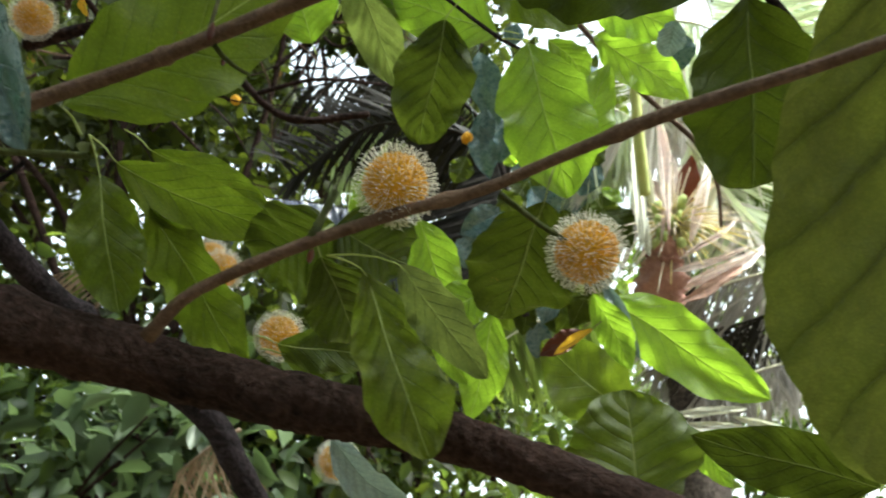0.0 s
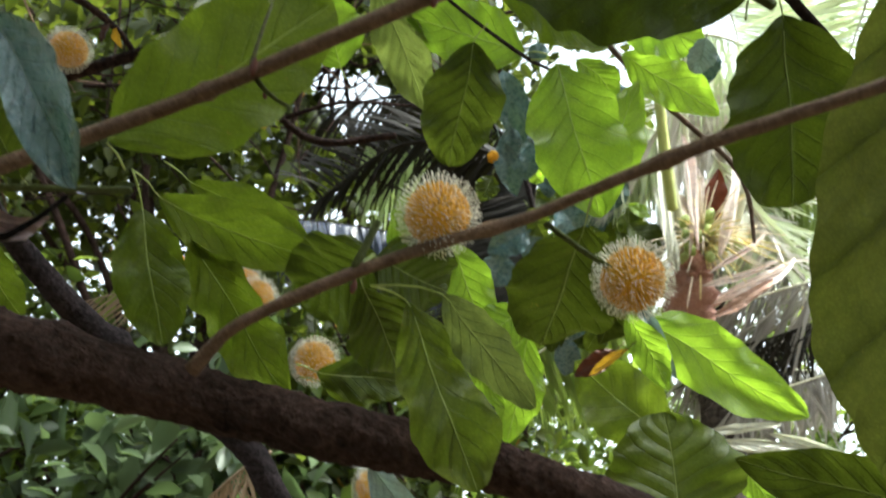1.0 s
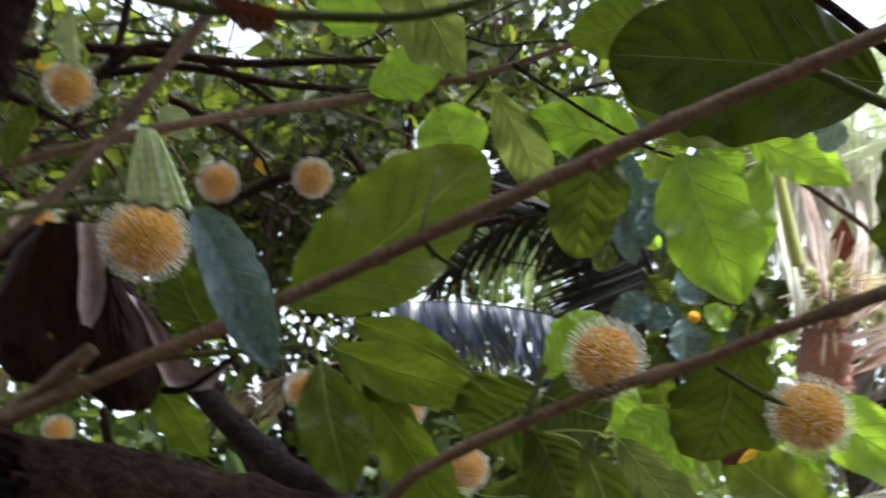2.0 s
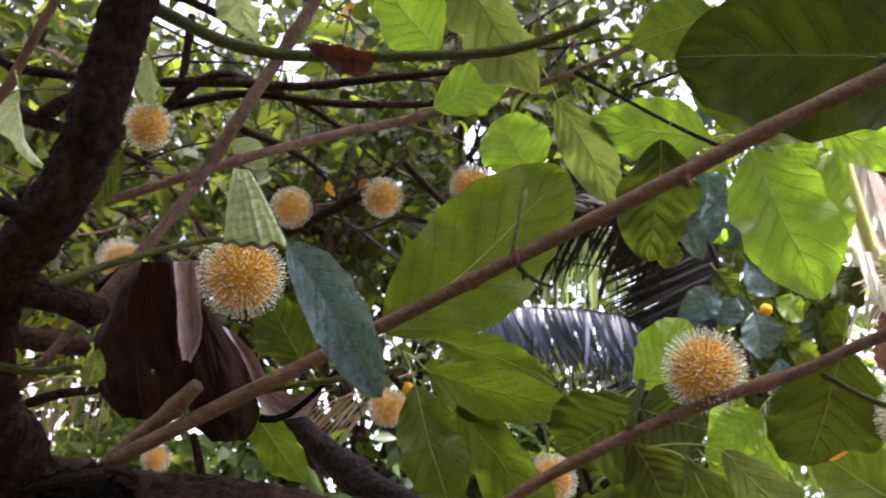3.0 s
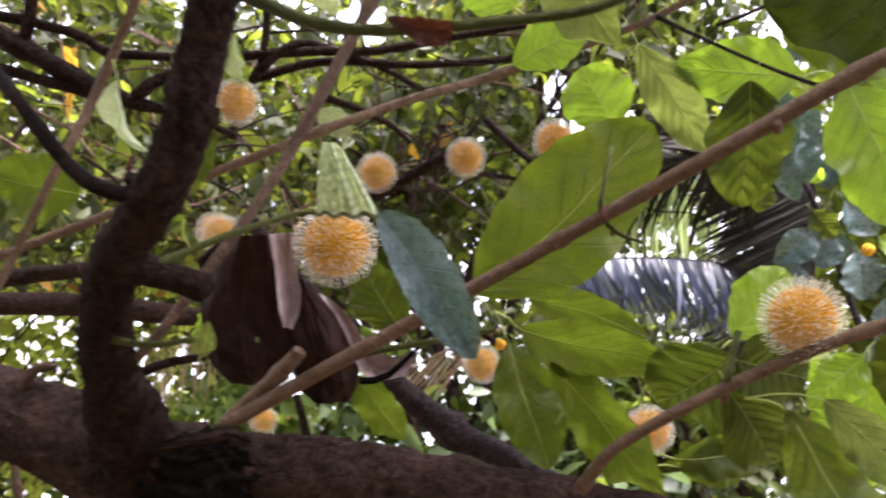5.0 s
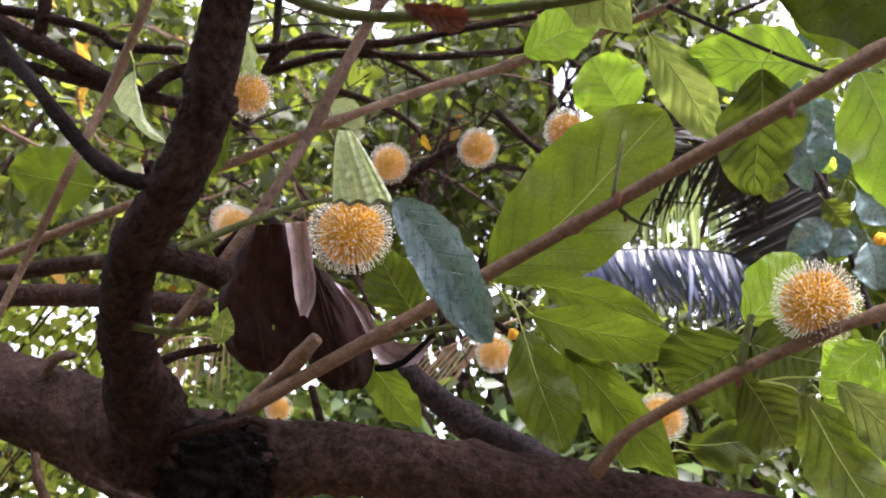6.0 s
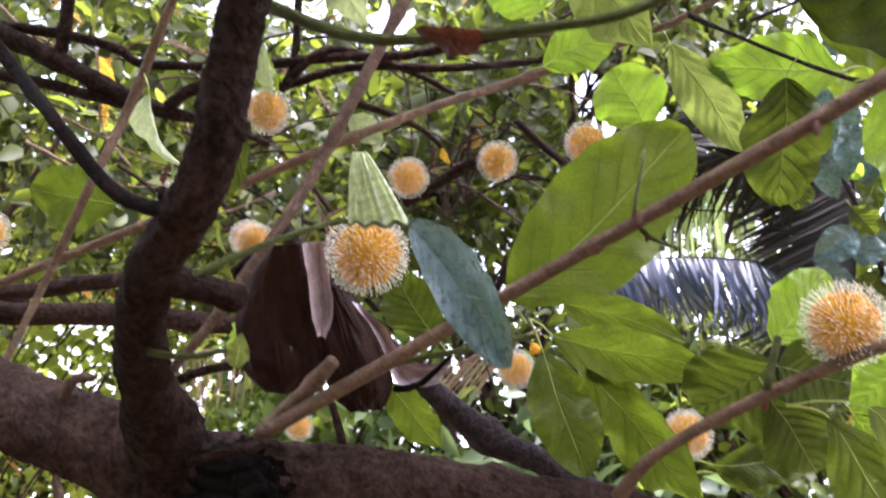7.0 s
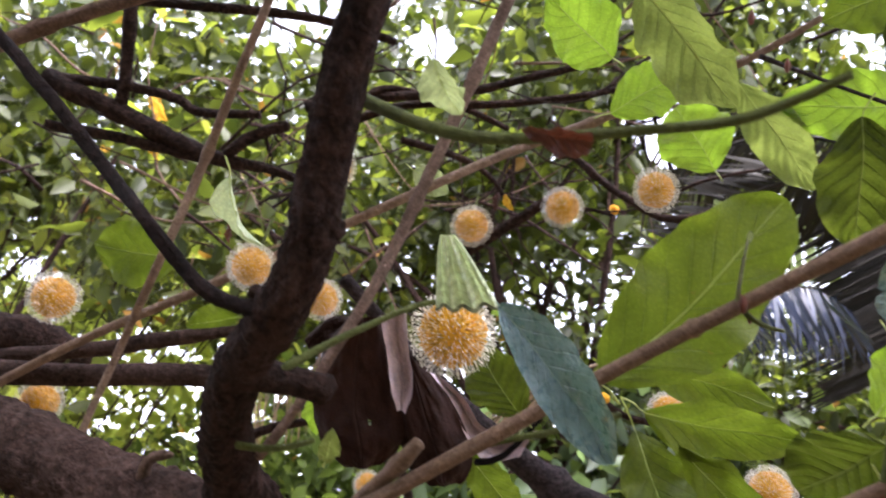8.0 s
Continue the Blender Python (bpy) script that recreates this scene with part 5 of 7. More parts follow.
limb(tree, 'branch', BARK_DARK, [(-0.3605, 1.1998, 2.2507), (-0.4232, 1.1764, 2.2721), (-0.4956, 1.1880, 2.2604), (-0.5641, 1.1677, 2.2702), (-0.6257, 1.1311, 2.2706)], [0.0036, 0.0030, 0.0025, 0.0018, 0.0012], sides=6, step=0.03, lumps=0.1)
limb(tree, 'branch', BARK_DARK, [(-0.8515, 1.4718, 2.4828), (-0.9282, 1.4655, 2.4245), (-0.9754, 1.4778, 2.3394), (-1.0320, 1.5386, 2.2676), (-1.0823, 1.5814, 2.1884)], [0.0033, 0.0026, 0.0021, 0.0016, 0.0010], sides=6, step=0.03, lumps=0.1)
limb(tree, 'branch', BARK_DARK, [(-1.1146, 1.1491, 2.6427), (-1.1034, 1.2146, 2.6628), (-1.0747, 1.2563, 2.6484), (-1.0369, 1.2912, 2.6312), (-1.0243, 1.3491, 2.6186)], [0.0049, 0.0042, 0.0034, 0.0026, 0.0017], sides=6, step=0.03, lumps=0.1)
limb(tree, 'branch', TWIG_GREY, [(-1.4428, 1.0039, 2.5202), (-1.3904, 1.0635, 2.4879), (-1.3149, 1.1040, 2.4406), (-1.2245, 1.1368, 2.4228), (-1.1876, 1.2255, 2.4659)], [0.0045, 0.0038, 0.0030, 0.0022, 0.0015], sides=6, step=0.03, lumps=0.1)
limb(tree, 'branch', BARK_DARK, [(-0.0756, 1.4650, 2.5353), (-0.1343, 1.4547, 2.5357), (-0.1930, 1.4486, 2.5503), (-0.2495, 1.4401, 2.5703), (-0.2990, 1.4172, 2.5987)], [0.0035, 0.0029, 0.0023, 0.0017, 0.0011], sides=6, step=0.03, lumps=0.1)
limb(tree, 'branch', BARK_DARK, [(-0.4196, 1.3093, 2.4185), (-0.4612, 1.2908, 2.4476), (-0.4931, 1.2390, 2.4557), (-0.5282, 1.2429, 2.5178), (-0.5704, 1.2224, 2.5508)], [0.0025, 0.0021, 0.0016, 0.0012, 0.0008], sides=6, step=0.03, lumps=0.1)
limb(tree, 'branch', BARK_DARK, [(-1.3214, 0.8765, 2.7726), (-1.3964, 0.8707, 2.8211), (-1.4295, 0.8354, 2.8180), (-1.4578, 0.7982, 2.8231), (-1.4998, 0.7713, 2.8196)], [0.0036, 0.0031, 0.0023, 0.0017, 0.0011], sides=6, step=0.03, lumps=0.1)
limb(tree, 'branch', TWIG_GREY, [(-0.9481, 0.9214, 2.5292), (-1.0074, 0.9305, 2.5807), (-1.0698, 0.9379, 2.6121), (-1.1073, 0.9254, 2.6017), (-1.1642, 0.9396, 2.5991)], [0.0032, 0.0027, 0.0022, 0.0016, 0.0010], sides=6, step=0.03, lumps=0.1)
limb(tree, 'branch', BARK_DARK, [(-0.3682, 1.3054, 2.6729), (-0.2715, 1.3226, 2.7194), (-0.1841, 1.3552, 2.8004), (-0.0872, 1.3524, 2.8393), (0.0120, 1.3515, 2.8513)], [0.0043, 0.0036, 0.0028, 0.0021, 0.0014], sides=6, step=0.03, lumps=0.1)
limb(tree, 'branch', BARK_DARK, [(-0.9576, 1.0365, 2.3643), (-0.8854, 1.0151, 2.3463), (-0.8480, 1.0366, 2.3575), (-0.7852, 1.0262, 2.3332), (-0.7253, 1.0142, 2.3099)], [0.0038, 0.0030, 0.0025, 0.0018, 0.0011], sides=6, step=0.03, lumps=0.1)
limb(tree, 'branch', BARK_DARK, [(-0.7769, 0.8121, 2.3552), (-0.7189, 0.8228, 2.3761), (-0.6534, 0.8126, 2.3961), (-0.6115, 0.8553, 2.4379), (-0.5525, 0.8598, 2.4714)], [0.0021, 0.0017, 0.0013, 0.0010, 0.0007], sides=6, step=0.03, lumps=0.1)
limb(tree, 'branch', TWIG_GREY, [(-0.9893, 0.7106, 2.2806), (-0.9345, 0.7481, 2.2473), (-0.8861, 0.7919, 2.2200), (-0.8296, 0.8334, 2.2047), (-0.7690, 0.8695, 2.1795)], [0.0027, 0.0022, 0.0018, 0.0013, 0.0009], sides=6, step=0.03, lumps=0.1)
limb(tree, 'branch', BARK_DARK, [(-1.0301, 0.9542, 2.8063), (-1.1033, 0.9319, 2.8668), (-1.1714, 0.8982, 2.9056), (-1.2243, 0.8505, 2.8869), (-1.3101, 0.8283, 2.9363)], [0.0034, 0.0029, 0.0023, 0.0017, 0.0012], sides=6, step=0.03, lumps=0.1)
limb(tree, 'branch', BARK_DARK, [(-1.3704, 1.1619, 2.4711), (-1.4438, 1.1227, 2.5011), (-1.4842, 1.0682, 2.5503), (-1.5403, 1.0324, 2.6243), (-1.5911, 0.9951, 2.7031)], [0.0028, 0.0023, 0.0019, 0.0013, 0.0009], sides=6, step=0.03, lumps=0.1)
limb(tree, 'branch', BARK_DARK, [(-0.2089, 0.9148, 2.3380), (-0.2566, 0.8903, 2.2991), (-0.3019, 0.8664, 2.2609), (-0.3670, 0.8852, 2.2905), (-0.4264, 0.8879, 2.3344)], [0.0032, 0.0026, 0.0020, 0.0015, 0.0011], sides=6, step=0.03, lumps=0.1)
limb(tree, 'branch', TWIG_GREY, [(-1.1897, 0.8697, 2.5729), (-1.2730, 0.8231, 2.6265), (-1.3373, 0.7744, 2.7008), (-1.4226, 0.7268, 2.7547), (-1.4443, 0.6546, 2.7903)], [0.0035, 0.0029, 0.0024, 0.0017, 0.0012], sides=6, step=0.03, lumps=0.1)
limb(tree, 'branch', BARK_DARK, [(-0.8988, 0.9343, 2.6772), (-0.8156, 0.9467, 2.6136), (-0.7631, 0.9981, 2.5973), (-0.6991, 1.0372, 2.5641), (-0.6436, 1.0744, 2.5095)], [0.0042, 0.0034, 0.0027, 0.0020, 0.0013], sides=6, step=0.03, lumps=0.1)
limb(tree, 'branch', BARK_DARK, [(-1.0286, 0.8675, 2.2879), (-0.9996, 0.9021, 2.2636), (-1.0023, 0.9644, 2.2536), (-0.9509, 0.9724, 2.2051), (-0.9424, 1.0226, 2.1802)], [0.0040, 0.0033, 0.0028, 0.0020, 0.0013], sides=6, step=0.03, lumps=0.1)
limb(tree, 'branch', BARK_DARK, [(-0.7596, 0.9865, 2.5414), (-0.7202, 1.0183, 2.5574), (-0.6671, 1.0309, 2.5511), (-0.6355, 1.0837, 2.5656), (-0.5853, 1.0988, 2.5765)], [0.0033, 0.0028, 0.0022, 0.0017, 0.0011], sides=6, step=0.03, lumps=0.1)
limb(tree, 'branch', TWIG_GREY, [(-0.9782, 0.8477, 2.2615), (-1.0450, 0.8375, 2.3486), (-1.0227, 0.7960, 2.4157), (-1.0356, 0.7794, 2.5112), (-1.0334, 0.7817, 2.6193)], [0.0026, 0.0022, 0.0017, 0.0013, 0.0009], sides=6, step=0.03, lumps=0.1)
limb(tree, 'branch', BARK_DARK, [(-0.4416, 1.2929, 2.7122), (-0.3816, 1.2918, 2.7411), (-0.3207, 1.2732, 2.7577), (-0.2685, 1.2479, 2.7815), (-0.2348, 1.2441, 2.8440)], [0.0042, 0.0035, 0.0027, 0.0020, 0.0014], sides=6, step=0.03, lumps=0.1)
limb(tree, 'branch', BARK_DARK, [(-1.0610, 1.1180, 2.6296), (-1.0966, 1.0630, 2.6160), (-1.1205, 1.0044, 2.5700), (-1.1970, 1.0128, 2.5617), (-1.2508, 0.9856, 2.5485)], [0.0032, 0.0026, 0.0020, 0.0015, 0.0010], sides=6, step=0.03, lumps=0.1)
limb(tree, 'branch', BARK_DARK, [(0.0037, 1.4425, 2.6515), (0.1199, 1.4307, 2.6692), (0.2138, 1.4173, 2.7499), (0.2466, 1.3394, 2.8253), (0.2796, 1.3213, 2.9616)], [0.0045, 0.0037, 0.0029, 0.0021, 0.0014], sides=6, step=0.03, lumps=0.1)
limb(tree, 'branch', TWIG_GREY, [(-0.4397, 0.9818, 2.4490), (-0.3749, 1.0364, 2.4633), (-0.3066, 1.0849, 2.4684), (-0.2322, 1.1165, 2.4899), (-0.1552, 1.1308, 2.4751)], [0.0030, 0.0026, 0.0021, 0.0015, 0.0010], sides=6, step=0.03, lumps=0.1)
limb(tree, 'branch', BARK_DARK, [(-0.2840, 1.0826, 2.1902), (-0.2017, 1.0723, 2.2076), (-0.1229, 1.1076, 2.2250), (-0.0429, 1.1923, 2.2634), (0.0318, 1.2640, 2.2493)], [0.0037, 0.0030, 0.0024, 0.0019, 0.0012], sides=6, step=0.03, lumps=0.1)
limb(tree, 'branch', BARK_DARK, [(-0.2893, 1.1306, 2.6976), (-0.2331, 1.1969, 2.6530), (-0.1453, 1.2135, 2.6052), (-0.0475, 1.2183, 2.6064), (0.0477, 1.2299, 2.5934)], [0.0044, 0.0037, 0.0029, 0.0021, 0.0014], sides=6, step=0.03, lumps=0.1)
limb(tree, 'branch', BARK_DARK, [(-0.5249, 1.1448, 2.3028), (-0.4523, 1.2326, 2.3030), (-0.3587, 1.2748, 2.2930), (-0.2633, 1.3175, 2.3087), (-0.1720, 1.3632, 2.2892)], [0.0025, 0.0022, 0.0017, 0.0012, 0.0008], sides=6, step=0.03, lumps=0.1)
limb(tree, 'branch', TWIG_GREY, [(-0.7668, 1.2794, 2.4103), (-0.6549, 1.3042, 2.4031), (-0.5555, 1.3523, 2.4360), (-0.4526, 1.3514, 2.4762), (-0.3612, 1.2979, 2.5184)], [0.0027, 0.0022, 0.0017, 0.0013, 0.0008], sides=6, step=0.03, lumps=0.1)
limb(tree, 'branch', BARK_DARK, [(-0.9541, 1.2238, 2.5570), (-1.0613, 1.2401, 2.5782), (-1.1462, 1.2294, 2.5704), (-1.2549, 1.2602, 2.5623), (-1.3642, 1.2732, 2.5669)], [0.0027, 0.0023, 0.0019, 0.0014, 0.0010], sides=6, step=0.03, lumps=0.1)
limb(tree, 'branch', TWIG_GREY, [(-0.2771, 1.4413, 2.5853), (-0.1757, 1.4091, 2.5650), (-0.0855, 1.4574, 2.5620), (-0.0076, 1.4552, 2.4939)], [0.0022, 0.0018, 0.0013, 0.0008], sides=5, step=0.04, lumps=0.1)
limb(tree, 'branch', BARK_DARK, [(-1.0216, 1.0641, 2.8549), (-0.9824, 1.1051, 2.7753), (-0.9370, 1.1385, 2.6923), (-0.8951, 1.1788, 2.6167)], [0.0021, 0.0017, 0.0012, 0.0008], sides=5, step=0.04, lumps=0.1)
limb(tree, 'branch', BARK_DARK, [(-0.7781, 1.2411, 2.1664), (-0.7173, 1.2254, 2.1320), (-0.6774, 1.2481, 2.1331), (-0.6227, 1.2230, 2.1458)], [0.0019, 0.0015, 0.0011, 0.0007], sides=5, step=0.04, lumps=0.1)
limb(tree, 'branch', TWIG_GREY, [(-0.7891, 1.1033, 2.2865), (-0.7853, 1.1477, 2.2249), (-0.7544, 1.1517, 2.1433), (-0.7571, 1.2132, 2.0901)], [0.0028, 0.0022, 0.0017, 0.0011], sides=5, step=0.04, lumps=0.1)
limb(tree, 'branch', BARK_DARK, [(-0.6159, 1.5916, 2.5758), (-0.4864, 1.6487, 2.5899), (-0.3699, 1.6688, 2.6724), (-0.3001, 1.5861, 2.7589)], [0.0032, 0.0026, 0.0019, 0.0013], sides=5, step=0.04, lumps=0.1)
limb(tree, 'branch', BARK_DARK, [(-0.1874, 1.4065, 2.2641), (-0.2089, 1.4511, 2.2342), (-0.2227, 1.4702, 2.1881), (-0.2397, 1.4888, 2.1429)], [0.0017, 0.0014, 0.0011, 0.0007], sides=5, step=0.04, lumps=0.1)
limb(tree, 'branch', TWIG_GREY, [(-0.5278, 1.4706, 2.6923), (-0.4018, 1.5046, 2.6456), (-0.2895, 1.5381, 2.5707), (-0.2018, 1.6283, 2.5078)], [0.0025, 0.0019, 0.0015, 0.0010], sides=5, step=0.04, lumps=0.1)
limb(tree, 'branch', BARK_DARK, [(-0.7298, 0.7393, 2.4173), (-0.7199, 0.7610, 2.3540), (-0.7588, 0.7883, 2.3123), (-0.7621, 0.7762, 2.2347)], [0.0021, 0.0017, 0.0013, 0.0008], sides=5, step=0.04, lumps=0.1)
limb(tree, 'branch', BARK_DARK, [(-0.5255, 1.4422, 2.6357), (-0.4653, 1.4684, 2.5796), (-0.4254, 1.5230, 2.5315), (-0.3431, 1.5242, 2.4849)], [0.0022, 0.0018, 0.0013, 0.0008], sides=5, step=0.04, lumps=0.1)
limb(tree, 'branch', TWIG_GREY, [(-1.2669, 1.2781, 2.6897), (-1.2471, 1.2862, 2.6170), (-1.1900, 1.2747, 2.5342), (-1.1535, 1.2665, 2.4567)], [0.0022, 0.0018, 0.0012, 0.0008], sides=5, step=0.04, lumps=0.1)
limb(tree, 'branch', BARK_DARK, [(-0.6313, 1.5568, 2.6372), (-0.5821, 1.6078, 2.5449), (-0.5004, 1.6577, 2.4830), (-0.4505, 1.7255, 2.4055)], [0.0038, 0.0029, 0.0023, 0.0015], sides=5, step=0.04, lumps=0.1)
limb(tree, 'branch', BARK_DARK, [(-0.6014, 1.0834, 2.2969), (-0.5435, 1.1244, 2.2313), (-0.5273, 1.1724, 2.1455), (-0.5313, 1.2572, 2.0737)], [0.0019, 0.0015, 0.0012, 0.0008], sides=5, step=0.04, lumps=0.1)
limb(tree, 'branch', TWIG_GREY, [(-0.2530, 1.4103, 2.8810), (-0.2514, 1.4741, 2.8031), (-0.2643, 1.5107, 2.7036), (-0.3017, 1.5917, 2.6398)], [0.0028, 0.0022, 0.0017, 0.0012], sides=5, step=0.04, lumps=0.1)
limb(tree, 'branch', BARK_DARK, [(-0.7528, 1.3347, 2.9341), (-0.7618, 1.3639, 2.8634), (-0.7852, 1.3778, 2.7883), (-0.8160, 1.4063, 2.7258)], [0.0037, 0.0030, 0.0022, 0.0015], sides=5, step=0.04, lumps=0.1)
limb(tree, 'branch', BARK_DARK, [(-0.5489, 1.0096, 2.1683), (-0.5182, 1.0461, 2.1619), (-0.4828, 1.0684, 2.1381), (-0.4617, 1.1193, 2.1227)], [0.0015, 0.0012, 0.0009, 0.0006], sides=5, step=0.04, lumps=0.1)
limb(tree, 'branch', TWIG_GREY, [(-0.9542, 1.3501, 2.7313), (-0.9217, 1.3893, 2.6498), (-0.8901, 1.4438, 2.5828), (-0.8279, 1.4587, 2.4960)], [0.0027, 0.0021, 0.0016, 0.0010], sides=5, step=0.04, lumps=0.1)
limb(tree, 'branch', BARK_DARK, [(-0.8847, 1.0212, 2.2834), (-0.8458, 1.0710, 2.2604), (-0.8203, 1.1056, 2.2079), (-0.7992, 1.1128, 2.1350)], [0.0025, 0.0020, 0.0015, 0.0010], sides=5, step=0.04, lumps=0.1)
limb(tree, 'branch', BARK_DARK, [(-0.5124, 0.9865, 2.3790), (-0.5240, 1.0283, 2.3309), (-0.5443, 1.0699, 2.2826), (-0.5509, 1.1466, 2.2551)], [0.0017, 0.0014, 0.0010, 0.0007], sides=5, step=0.04, lumps=0.1)
limb(tree, 'branch', TWIG_GREY, [(-0.9903, 1.1193, 2.5783), (-0.9068, 1.1312, 2.5529), (-0.8380, 1.1607, 2.5307), (-0.7539, 1.1659, 2.5186)], [0.0019, 0.0016, 0.0011, 0.0008], sides=5, step=0.04, lumps=0.1)
limb(tree, 'branch', BARK_DARK, [(-0.9901, 0.8644, 2.4033), (-0.9597, 0.9405, 2.3669), (-0.8957, 0.9765, 2.2943), (-0.8603, 1.0697, 2.2758)], [0.0016, 0.0014, 0.0010, 0.0007], sides=5, step=0.04, lumps=0.1)
limb(tree, 'branch', BARK_DARK, [(-0.6603, 1.1280, 2.3912), (-0.5954, 1.1004, 2.3851), (-0.5363, 1.0693, 2.3868), (-0.4788, 1.0177, 2.3853)], [0.0025, 0.0020, 0.0014, 0.0010], sides=5, step=0.04, lumps=0.1)
limb(tree, 'branch', TWIG_GREY, [(-0.1690, 1.2877, 2.8253), (-0.1521, 1.3308, 2.7059), (-0.1090, 1.4168, 2.6286), (-0.0754, 1.4871, 2.5320)], [0.0022, 0.0017, 0.0013, 0.0010], sides=5, step=0.04, lumps=0.1)
limb(tree, 'branch', BARK_DARK, [(-0.4268, 0.9595, 2.2811), (-0.4021, 0.9913, 2.2593), (-0.3664, 1.0219, 2.2497), (-0.3256, 0.9957, 2.1898)], [0.0020, 0.0016, 0.0012, 0.0008], sides=5, step=0.04, lumps=0.1)
limb(tree, 'branch', BARK_DARK, [(-0.5660, 1.1803, 2.0979), (-0.5405, 1.2160, 2.0418), (-0.5002, 1.1702, 1.9486), (-0.4811, 1.1687, 1.8773)], [0.0022, 0.0018, 0.0013, 0.0008], sides=5, step=0.04, lumps=0.1)
limb(tree, 'branch', TWIG_GREY, [(-1.0775, 1.0071, 2.6615), (-1.0086, 1.0749, 2.6325), (-0.9004, 1.1060, 2.6048), (-0.7746, 1.1042, 2.5380)], [0.0031, 0.0026, 0.0019, 0.0012], sides=5, step=0.04, lumps=0.1)
limb(tree, 'branch', BARK_DARK, [(-0.9448, 1.2968, 2.4716), (-0.9115, 1.3405, 2.3812), (-0.8716, 1.3933, 2.3022), (-0.8076, 1.4467, 2.2426)], [0.0022, 0.0018, 0.0013, 0.0009], sides=5, step=0.04, lumps=0.1)
limb(tree, 'branch', BARK_DARK, [(-0.6988, 1.1556, 2.3486), (-0.6192, 1.1492, 2.3196), (-0.5628, 1.1837, 2.3455), (-0.4832, 1.1663, 2.2913)], [0.0026, 0.0021, 0.0015, 0.0010], sides=5, step=0.04, lumps=0.1)
limb(tree, 'branch', TWIG_GREY, [(-0.4426, 0.9527, 2.5521), (-0.4922, 1.0115, 2.4804), (-0.5762, 1.0744, 2.4280), (-0.6464, 1.0899, 2.3401)], [0.0022, 0.0017, 0.0014, 0.0009], sides=5, step=0.04, lumps=0.1)
limb(tree, 'branch', BARK_DARK, [(-0.8266, 0.8465, 2.2297), (-0.7938, 0.8699, 2.2581), (-0.7310, 0.8636, 2.2502), (-0.6959, 0.8965, 2.2601)], [0.0022, 0.0018, 0.0013, 0.0009], sides=5, step=0.04, lumps=0.1)
limb(tree, 'branch', BARK_DARK, [(-0.2994, 1.6054, 2.4256), (-0.2017, 1.6170, 2.3561), (-0.0915, 1.6241, 2.3235), (0.0024, 1.6342, 2.2571)], [0.0032, 0.0026, 0.0019, 0.0012], sides=5, step=0.04, lumps=0.1)
limb(tree, 'branch', TWIG_GREY, [(-0.8679, 0.9309, 2.7810), (-0.8131, 0.9470, 2.7331), (-0.7706, 0.9515, 2.6564), (-0.7606, 0.9880, 2.6132)], [0.0019, 0.0015, 0.0011, 0.0007], sides=5, step=0.04, lumps=0.1)
limb(tree, 'branch', BARK_DARK, [(-0.6041, 1.0501, 2.7154), (-0.5524, 1.0777, 2.7007), (-0.5142, 1.1364, 2.7084), (-0.4766, 1.1614, 2.6619)], [0.0029, 0.0024, 0.0018, 0.0012], sides=5, step=0.04, lumps=0.1)
limb(tree, 'branch', BARK_DARK, [(-0.6755, 1.1490, 2.5704), (-0.6194, 1.1923, 2.5248), (-0.5290, 1.1983, 2.4932), (-0.4402, 1.2124, 2.4932)], [0.0022, 0.0017, 0.0013, 0.0009], sides=5, step=0.04, lumps=0.1)
limb(tree, 'branch', TWIG_GREY, [(-0.9653, 1.2324, 2.3945), (-1.0450, 1.1975, 2.3546), (-1.0906, 1.1187, 2.3050), (-1.1449, 1.0912, 2.2412)], [0.0033, 0.0026, 0.0018, 0.0011], sides=5, step=0.04, lumps=0.1)
limb(tree, 'branch', BARK_DARK, [(-1.4786, 1.0605, 2.8974), (-1.4146, 1.1142, 2.8118), (-1.3387, 1.1884, 2.8189), (-1.2129, 1.2132, 2.7730)], [0.0026, 0.0021, 0.0016, 0.0011], sides=5, step=0.04, lumps=0.1)
limb(tree, 'branch', BARK_DARK, [(-0.7776, 1.6014, 2.6994), (-0.7229, 1.6210, 2.6582), (-0.6947, 1.6851, 2.6378), (-0.6453, 1.6850, 2.5659)], [0.0033, 0.0026, 0.0020, 0.0013], sides=5, step=0.04, lumps=0.1)
limb(tree, 'branch', TWIG_GREY, [(-0.3372, 1.2559, 2.3770), (-0.3235, 1.3207, 2.3480), (-0.3333, 1.3844, 2.3093), (-0.3359, 1.4411, 2.2654)], [0.0017, 0.0014, 0.0011, 0.0007], sides=5, step=0.04, lumps=0.1)
limb(tree, 'branch', BARK_DARK, [(-0.6721, 1.5015, 2.3173), (-0.7165, 1.5291, 2.2702), (-0.7651, 1.5431, 2.2234), (-0.7797, 1.5663, 2.1612)], [0.0021, 0.0016, 0.0013, 0.0009], sides=5, step=0.04, lumps=0.1)
limb(tree, 'branch', BARK_DARK, [(-0.8400, 1.3832, 2.2103), (-0.7598, 1.3564, 2.2037), (-0.6910, 1.3475, 2.2049), (-0.6194, 1.3379, 2.1829)], [0.0021, 0.0017, 0.0012, 0.0008], sides=5, step=0.04, lumps=0.1)
limb(tree, 'branch', TWIG_GREY, [(-1.1956, 1.1035, 2.3259), (-1.2444, 1.1353, 2.2620), (-1.3331, 1.1803, 2.2195), (-1.3797, 1.2034, 2.1511)], [0.0023, 0.0018, 0.0013, 0.0009], sides=5, step=0.04, lumps=0.1)
